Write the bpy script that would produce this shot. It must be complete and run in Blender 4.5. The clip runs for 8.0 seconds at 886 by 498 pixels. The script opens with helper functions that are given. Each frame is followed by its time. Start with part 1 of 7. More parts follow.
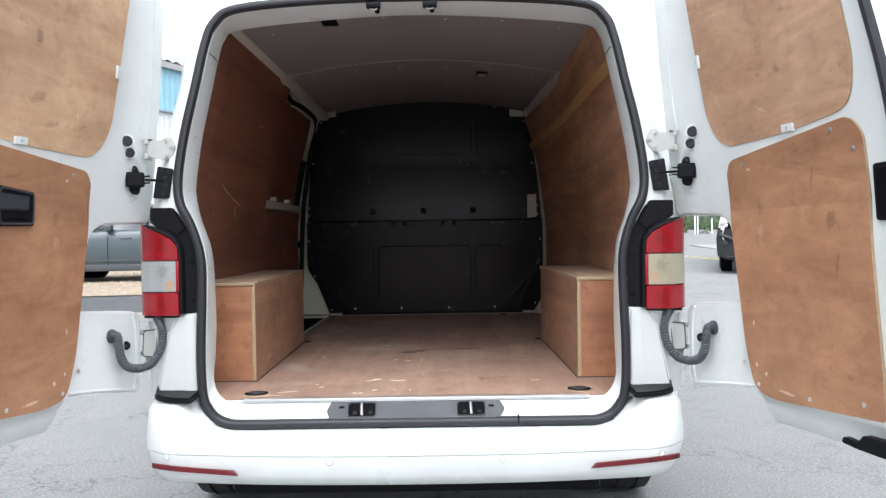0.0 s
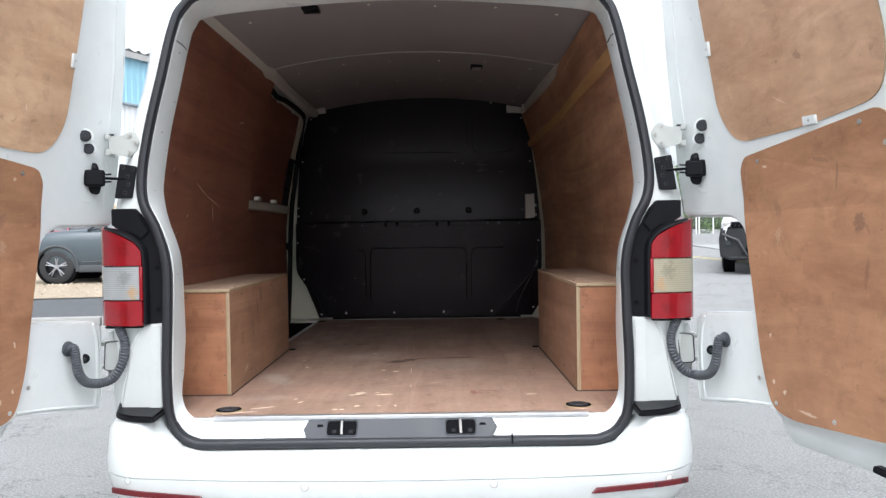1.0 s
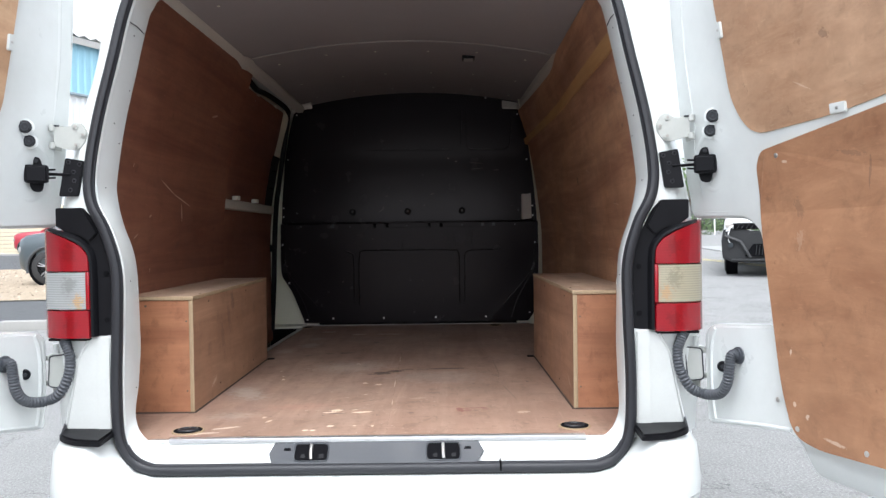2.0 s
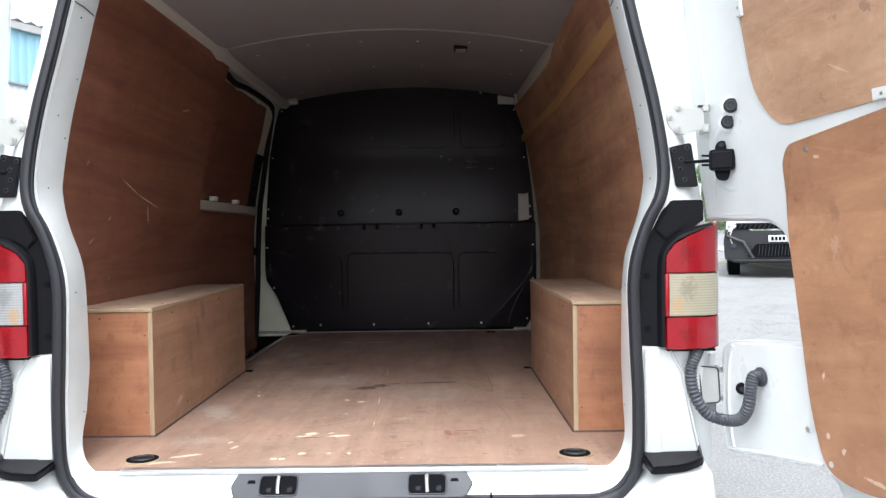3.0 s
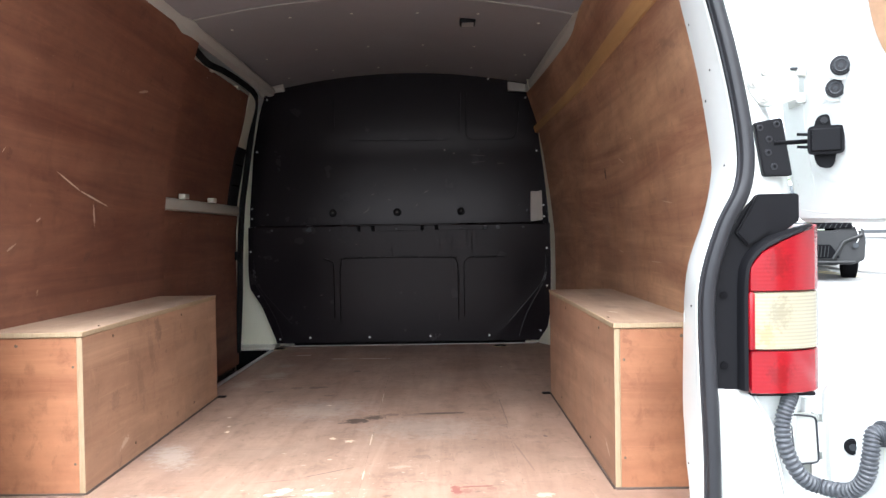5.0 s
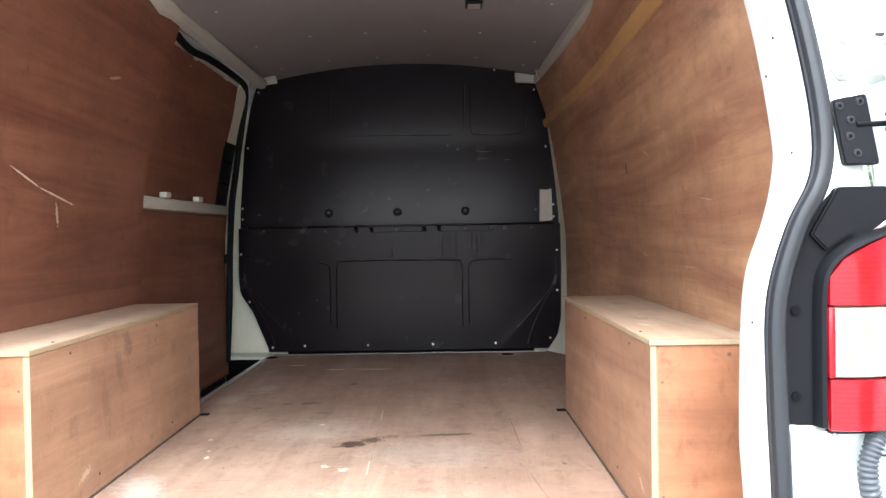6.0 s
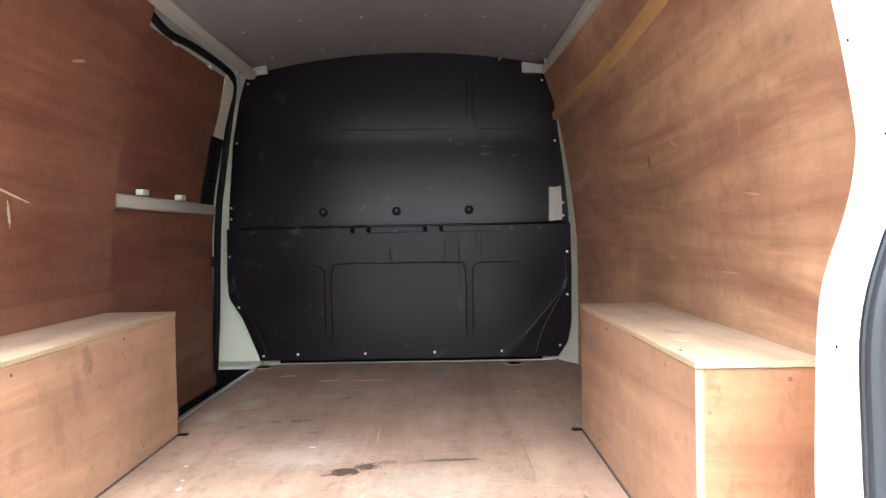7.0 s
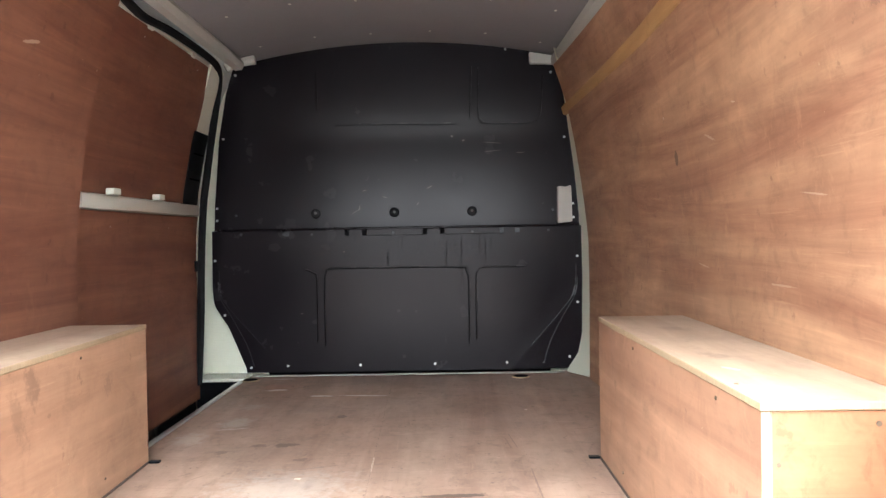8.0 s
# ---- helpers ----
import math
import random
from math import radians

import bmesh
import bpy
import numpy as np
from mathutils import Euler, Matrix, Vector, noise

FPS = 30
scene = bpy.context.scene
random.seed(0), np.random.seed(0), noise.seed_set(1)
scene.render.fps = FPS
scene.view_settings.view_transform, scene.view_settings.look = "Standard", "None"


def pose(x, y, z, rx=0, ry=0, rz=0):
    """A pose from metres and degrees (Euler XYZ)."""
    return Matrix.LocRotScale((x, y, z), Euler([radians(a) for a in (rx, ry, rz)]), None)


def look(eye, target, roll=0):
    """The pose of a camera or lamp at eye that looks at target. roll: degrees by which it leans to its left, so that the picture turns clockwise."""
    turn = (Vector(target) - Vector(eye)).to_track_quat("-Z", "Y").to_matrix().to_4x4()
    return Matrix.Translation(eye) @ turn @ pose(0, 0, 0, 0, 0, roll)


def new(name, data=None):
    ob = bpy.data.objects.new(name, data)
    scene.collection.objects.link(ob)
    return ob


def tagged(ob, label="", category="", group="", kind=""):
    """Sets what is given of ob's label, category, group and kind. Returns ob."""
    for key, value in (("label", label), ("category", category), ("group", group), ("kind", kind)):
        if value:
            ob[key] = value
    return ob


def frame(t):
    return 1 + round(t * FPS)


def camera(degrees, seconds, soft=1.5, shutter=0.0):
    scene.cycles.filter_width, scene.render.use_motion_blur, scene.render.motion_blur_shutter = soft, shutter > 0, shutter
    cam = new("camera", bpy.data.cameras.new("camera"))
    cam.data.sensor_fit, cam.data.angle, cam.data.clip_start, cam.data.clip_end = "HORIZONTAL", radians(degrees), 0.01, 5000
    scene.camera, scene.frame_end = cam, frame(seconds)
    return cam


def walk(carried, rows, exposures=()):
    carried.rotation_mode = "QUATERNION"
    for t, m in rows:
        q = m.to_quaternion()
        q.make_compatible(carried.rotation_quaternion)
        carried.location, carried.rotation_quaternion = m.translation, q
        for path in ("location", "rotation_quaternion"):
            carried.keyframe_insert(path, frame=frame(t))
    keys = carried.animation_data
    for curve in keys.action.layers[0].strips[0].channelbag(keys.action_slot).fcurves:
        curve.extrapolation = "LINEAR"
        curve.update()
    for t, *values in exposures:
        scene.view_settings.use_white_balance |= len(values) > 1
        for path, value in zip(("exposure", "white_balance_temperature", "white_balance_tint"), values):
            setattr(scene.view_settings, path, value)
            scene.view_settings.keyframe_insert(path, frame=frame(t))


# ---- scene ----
from math import sin, cos, pi, exp, hypot

# ---- camera ----
cam = camera(58.5, 8.0, soft=1.4)
PATH = [
    (0, (0.127, -2.755, 1.11), (0.108, -0.756, 1.071), -0.9),
    (0.5, (0.142, -2.663, 1.113), (0.123, -0.663, 1.075), -0.9),
    (1, (0.166, -2.545, 1.12), (0.145, -0.545, 1.08), -0.9),
    (1.5, (0.185, -2.434, 1.121), (0.163, -0.435, 1.083), -0.8),
    (2, (0.217, -2.306, 1.124), (0.194, -0.306, 1.086), -0.8),
    (3.5, (0.257, -1.942, 1.14), (0.235, 0.057, 1.101), -0.9),
    (4, (0.245, -1.815, 1.138), (0.222, 0.185, 1.101), -0.9),
    (4.5, (0.243, -1.712, 1.142), (0.218, 0.288, 1.104), -0.9),
    (6, (0.221, -1.34, 1.148), (0.194, 0.66, 1.113), -1.0),
    (6.5, (0.218, -1.226, 1.146), (0.189, 0.774, 1.111), -1.0),
    (7, (0.213, -1.093, 1.151), (0.183, 0.906, 1.116), -1.1),
    (7.5, (0.208, -0.976, 1.156), (0.177, 1.023, 1.122), -1.1),
    (8, (0.203, -0.846, 1.162), (0.174, 1.153, 1.128), -1.0),
]
EXPOSURES = [
    (0.0, 1.46, 6060, 9), (1.5, 1.52, 6060, 9), (2.2, 1.62, 6050, 9), (3.5, 1.98, 6030, 9), (4.5, 2.36, 6000, 8.5),
    (6.0, 3.22, 5940, 4.5), (6.5, 3.46, 5930, 3.5), (7.0, 3.68, 5900, 2.5), (8.0, 4.06, 5880, 1.5),
]
walk(cam, [(t, look(eye, target, roll)) for t, eye, target, roll in PATH], EXPOSURES)

# ---- world and sun ----
world = bpy.data.worlds.new("overcast_sky")
world.use_nodes = True
scene.world = world
wn = world.node_tree
sky = wn.nodes.new("ShaderNodeTexSky")
sky.sky_type, sky.sun_disc = "NISHITA", False
sky.sun_elevation, sky.sun_rotation = radians(62), radians(180)
sky.air_density, sky.dust_density, sky.ozone_density = 1.0, 5.0, 0.6
pale = wn.nodes.new("ShaderNodeHueSaturation")
pale.inputs["Saturation"].default_value = 0.2
wn.links.new(sky.outputs[0], pale.inputs["Color"])
wn.links.new(pale.outputs[0], wn.nodes["Background"].inputs[0])
wn.nodes["Background"].inputs[1].default_value = 0.15

sun_data = bpy.data.lights.new("sun", "SUN")
sun_data.energy, sun_data.angle, sun_data.color = 0.36, radians(75), (0.98, 0.99, 1.0)
sun = new("sun", sun_data)
sun.matrix_world = look((0.0, -4.8, 9.0), (0, 0, 0))


# ---- materials ----
class Mat:
    """A small builder of node materials."""

    def __init__(self, name, rough=0.6, metal=0.0, coat=0.0):
        self.mat = bpy.data.materials.new(name)
        self.mat.use_nodes = True
        self.tree = self.mat.node_tree
        self.bsdf = self.tree.nodes["Principled BSDF"]
        self.bsdf.inputs["Roughness"].default_value = rough
        self.bsdf.inputs["Metallic"].default_value = metal
        self.bsdf.inputs["Coat Weight"].default_value = coat
        self.bsdf.inputs["Coat Roughness"].default_value = 0.08
        self.coord = self.node("ShaderNodeTexCoord").outputs["Object"]
        self.rag = {}

    def node(self, kind):
        return self.tree.nodes.new(kind)

    def put(self, sock, value):
        if isinstance(value, bpy.types.NodeSocket):
            self.tree.links.new(value, sock)
        else:
            sock.default_value = (*value, 1) if isinstance(value, tuple) and len(value) == 3 and sock.type == "RGBA" else value

    def scaled(self, scale, source=None, shift=(0, 0, 0), turn=(0, 0, 0)):
        m = self.node("ShaderNodeMapping")
        self.put(m.inputs["Vector"], source or self.coord)
        m.inputs["Scale"].default_value = scale
        m.inputs["Location"].default_value = shift
        m.inputs["Rotation"].default_value = turn
        return m.outputs[0]

    def noise(self, scale, stretch=(1, 1, 1), detail=4.0, rough=0.55, distort=0.0, shift=(0, 0, 0)):
        n = self.node("ShaderNodeTexNoise")
        self.put(n.inputs["Vector"], self.scaled(stretch, shift=shift))
        n.inputs["Scale"].default_value = scale
        n.inputs["Detail"].default_value = detail
        n.inputs["Roughness"].default_value = rough
        n.inputs["Distortion"].default_value = distort
        return n.outputs[0]

    def cells(self, scale, stretch=(1, 1, 1), feature="F1", out="Distance"):
        n = self.node("ShaderNodeTexVoronoi")
        n.feature = feature
        self.put(n.inputs["Vector"], self.scaled(stretch))
        n.inputs["Scale"].default_value = scale
        return n.outputs[out]

    def ramp(self, value, a, b, va=0.0, vb=1.0):
        n = self.node("ShaderNodeMapRange")
        self.put(n.inputs[0], value)
        for k, v in zip((1, 2, 3, 4), (a, b, va, vb)):
            n.inputs[k].default_value = v
        return n.outputs[0]

    def math(self, op, a, b=0.0, clamp=False):
        n = self.node("ShaderNodeMath")
        n.operation, n.use_clamp = op, clamp
        self.put(n.inputs[0], a)
        self.put(n.inputs[1], b)
        return n.outputs[0]

    def mix(self, factor, a, b, blend="MIX"):
        n = self.node("ShaderNodeMix")
        n.data_type, n.blend_type = "RGBA", blend
        self.put(n.inputs[0], factor)
        self.put(n.inputs[6], a)
        self.put(n.inputs[7], b)
        return n.outputs[2]

    def colour(self, value):
        self.put(self.bsdf.inputs["Base Color"], value)
        return self

    def rough(self, value):
        self.put(self.bsdf.inputs["Roughness"], value)
        return self

    def bump(self, height, strength=0.3, distance=0.002):
        n = self.node("ShaderNodeBump")
        n.inputs["Strength"].default_value = strength
        n.inputs["Distance"].default_value = distance
        self.put(n.inputs["Height"], height)
        self.put(self.bsdf.inputs["Normal"], n.outputs[0])
        return self

    def blot(self, x, y, rx, ry, turn=0.0, ragged=0.8, *, axes="xy"):
        """A ragged stain of its own shape: 1 inside, 0 outside."""
        sep = self.node("ShaderNodeSeparateXYZ")
        self.put(sep.inputs[0], self.coord)
        ax = {"x": 0, "y": 1, "z": 2}
        p = self.math("SUBTRACT", sep.outputs[ax[axes[0]]], x)
        q = self.math("SUBTRACT", sep.outputs[ax[axes[1]]], y)
        c, s = cos(turn), sin(turn)
        u = self.math("ADD", self.math("MULTIPLY", p, c / rx), self.math("MULTIPLY", q, s / rx))
        v = self.math("ADD", self.math("MULTIPLY", p, -s / ry), self.math("MULTIPLY", q, c / ry))
        d = self.math("SQRT", self.math("ADD", self.math("MULTIPLY", u, u), self.math("MULTIPLY", v, v)))
        small = max(rx, ry) < 0.036
        d = self.math("ADD", d, self.math("MULTIPLY", self.math("SUBTRACT", self.ragged(small), 0.5), ragged * (3.4 if small else 2.2)))
        lo, hi = (0.45, 1.15) if ragged >= 1.3 else (0.84, 1.0) if small else (0.74, 0.96)
        return self.ramp(d, lo, hi, 1.0, 0.0)

    def ragged(self, small):
        if small not in self.rag:
            self.rag[small] = self.noise(115 if small else 48, detail=6, rough=0.72)
        return self.rag[small]


def plain(name, colour, rough=0.5, metal=0.0, coat=0.0, vary=0.12, scale=6.0, grain=0.0, spec=0.5):
    m = Mat(name, rough, metal, coat)
    m.bsdf.inputs["Specular IOR Level"].default_value = spec
    n = m.noise(scale, detail=5)
    fine = m.noise(scale * 14, detail=3)
    lo = tuple(c * (1 - vary) for c in colour)
    hi = tuple(min(1, c * (1 + vary)) for c in colour)
    m.colour(m.mix(m.math("ADD", m.math("MULTIPLY", n, 0.7), m.math("MULTIPLY", fine, 0.3)), lo, hi))
    m.rough(m.ramp(n, 0.3, 0.7, max(0.03, rough - 0.07), min(1, rough + 0.08)))
    if grain:
        m.bump(fine, grain, 0.001)
    return m.mat


def plywood(name, dark, light, along, blots=(), streak=0.2, rough=0.55, axes="xy", mottle=0.0, nick=0.70, chips=0.0):
    """Veneered sheet; along: axis of the grain."""
    m = Mat(name, rough)
    fast, slow = 26.0, 0.9
    stretch = {"x": (slow, fast, fast), "y": (fast, slow, fast), "z": (fast, fast, slow)}[along]
    broad = {"x": (0.4, 4.5, 4.5), "y": (4.5, 0.4, 4.5), "z": (4.5, 4.5, 0.4)}[along]
    mark = {"x": (1.5, 45, 45), "y": (45, 1.5, 45), "z": (45, 45, 1.5)}[along]
    grain = m.noise(1.6, stretch, 6, 0.62, 0.5)
    figure = m.noise(1.7, broad, 6, 0.66, 0.9)
    patch = m.noise(1.7, detail=3)
    speck = m.noise(55, detail=2)
    base = m.mix(m.ramp(figure, 0.34, 0.66), dark, light)
    base = m.mix(m.math("MULTIPLY", m.ramp(grain, 0.42, 0.75), streak), base, tuple(c * 0.62 for c in dark))
    base = m.mix(m.math("MULTIPLY", m.ramp(patch, 0.5, 0.75), 0.35), base, tuple(c * 1.12 for c in light))
    if mottle:
        cloud = m.ramp(m.noise(4.2, detail=6, rough=0.68, shift=(1, 8, 3)), 0.42, 0.66)
        base = m.mix(m.math("MULTIPLY", cloud, mottle), base, tuple(c * 0.55 for c in dark))
        smear = m.ramp(m.noise(15, (1.6, 0.8, 1), 6, 0.7, 0.6, shift=(7, 2, 4)), 0.52, 0.68)
        base = m.mix(m.math("MULTIPLY", smear, mottle * 0.9), base, tuple(c * 0.42 for c in dark))
        worn = m.ramp(m.noise(11, (0.8, 1.8, 1), 6, 0.72, 0.3, shift=(3, 3, 9)), 0.58, 0.70)
        base = m.mix(m.math("MULTIPLY", worn, mottle * 0.6), base, tuple(min(0.7, c * 1.35) for c in light))
    scuff = m.math("MULTIPLY", m.ramp(m.noise(9, detail=6, rough=0.7, shift=(3, 1, 7)), 0.60, 0.75), 0.30)
    base = m.mix(scuff, base, tuple(c * 0.45 for c in dark))
    streaks = m.ramp(m.noise(2.4, mark, 5, 0.7, 0.2, shift=(5, 3, 1)), 0.60, 0.68)
    base = m.mix(m.math("MULTIPLY", streaks, 0.16), base, tuple(min(0.7, c * 1.5) for c in light))
    blot_dark = m.ramp(m.noise(17, detail=5, rough=0.65, shift=(2, 6, 5)), 0.655, 0.70)
    base = m.mix(m.math("MULTIPLY", blot_dark, 0.4), base, tuple(c * 0.5 for c in dark))
    nicks = m.ramp(m.noise(30, detail=6, rough=0.75, shift=(9, 4, 2)), nick, nick + 0.02)
    base = m.mix(m.math("MULTIPLY", nicks, 0.45), base, (0.62, 0.47, 0.34))
    if chips:
        near = m.blot(-0.10, 0.10, 0.50, 0.42, 0.2, 1.3)
        flake = m.ramp(m.noise(62, (1, 1.25, 1), 3, 0.6, 0.4, shift=(6, 1, 3)), 0.665, 0.677)
        flake = m.math("MULTIPLY", flake, m.ramp(m.noise(4.5, detail=3, shift=(2, 2, 2)), 0.42, 0.56))
        base = m.mix(m.math("MULTIPLY", m.math("MULTIPLY", flake, near), chips), base, (0.80, 0.70, 0.58))
        for turn, shift in ((0.35, (1, 5, 2)), (-0.2, (4, 4, 1)), (1.35, (8, 3, 3))):
            n = m.node("ShaderNodeTexNoise")
            m.put(n.inputs["Vector"], m.scaled((2.2, 75, 1), shift=shift, turn=(0, 0, turn)))
            n.inputs["Scale"].default_value, n.inputs["Detail"].default_value, n.inputs["Roughness"].default_value = 1.5, 4, 0.6
            base = m.mix(m.math("MULTIPLY", m.ramp(n.outputs[0], 0.66, 0.71), 0.4), base, tuple(c * 0.4 for c in dark))
        dots = m.ramp(m.noise(40, detail=4, rough=0.6, shift=(4, 9, 9)), 0.66, 0.70)
        base = m.mix(m.math("MULTIPLY", dots, 0.6), base, tuple(c * 0.3 for c in dark))
    for colour, strength, *place in blots:
        base = m.mix(m.math("MULTIPLY", m.blot(*place, axes=axes), strength), base, colour)
    m.colour(base)
    m.rough(m.ramp(patch, 0.3, 0.7, rough - 0.1, rough + 0.12))
    m.bump(m.math("ADD", m.math("MULTIPLY", grain, 0.7), m.math("MULTIPLY", speck, 0.3)), 0.14, 0.001)
    return m.mat


def ply_edges():
    m = Mat("plywood_edge", 0.75)
    band = m.noise(2.0, (140, 140, 14), 3, 0.6)
    stain = m.noise(9, detail=4)
    c = m.mix(m.ramp(band, 0.35, 0.65), (0.305, 0.222, 0.136), (0.365, 0.272, 0.170))
    m.colour(m.mix(m.math("MULTIPLY", m.ramp(stain, 0.55, 0.7), 0.4), c, (0.25, 0.17, 0.10)))
    return m.mat


def van_paint():
    m = Mat("white_van_paint", 0.3, 0, 0.6)
    dirt = m.noise(3.0, detail=6, rough=0.65)
    fine = m.noise(45, detail=4, rough=0.7)
    c = m.mix(m.ramp(dirt, 0.4, 0.75), (0.67, 0.694, 0.682), (0.58, 0.598, 0.582))
    chips = m.ramp(m.noise(30, (1, 1, 0.5), 5, 0.7, shift=(4, 2, 8)), 0.715, 0.74)
    c = m.mix(m.math("MULTIPLY", chips, 0.45), c, (0.40, 0.39, 0.37))
    m.colour(c)
    m.rough(m.ramp(dirt, 0.3, 0.7, 0.24, 0.42))
    m.bump(fine, 0.04, 0.0008)
    return m.mat


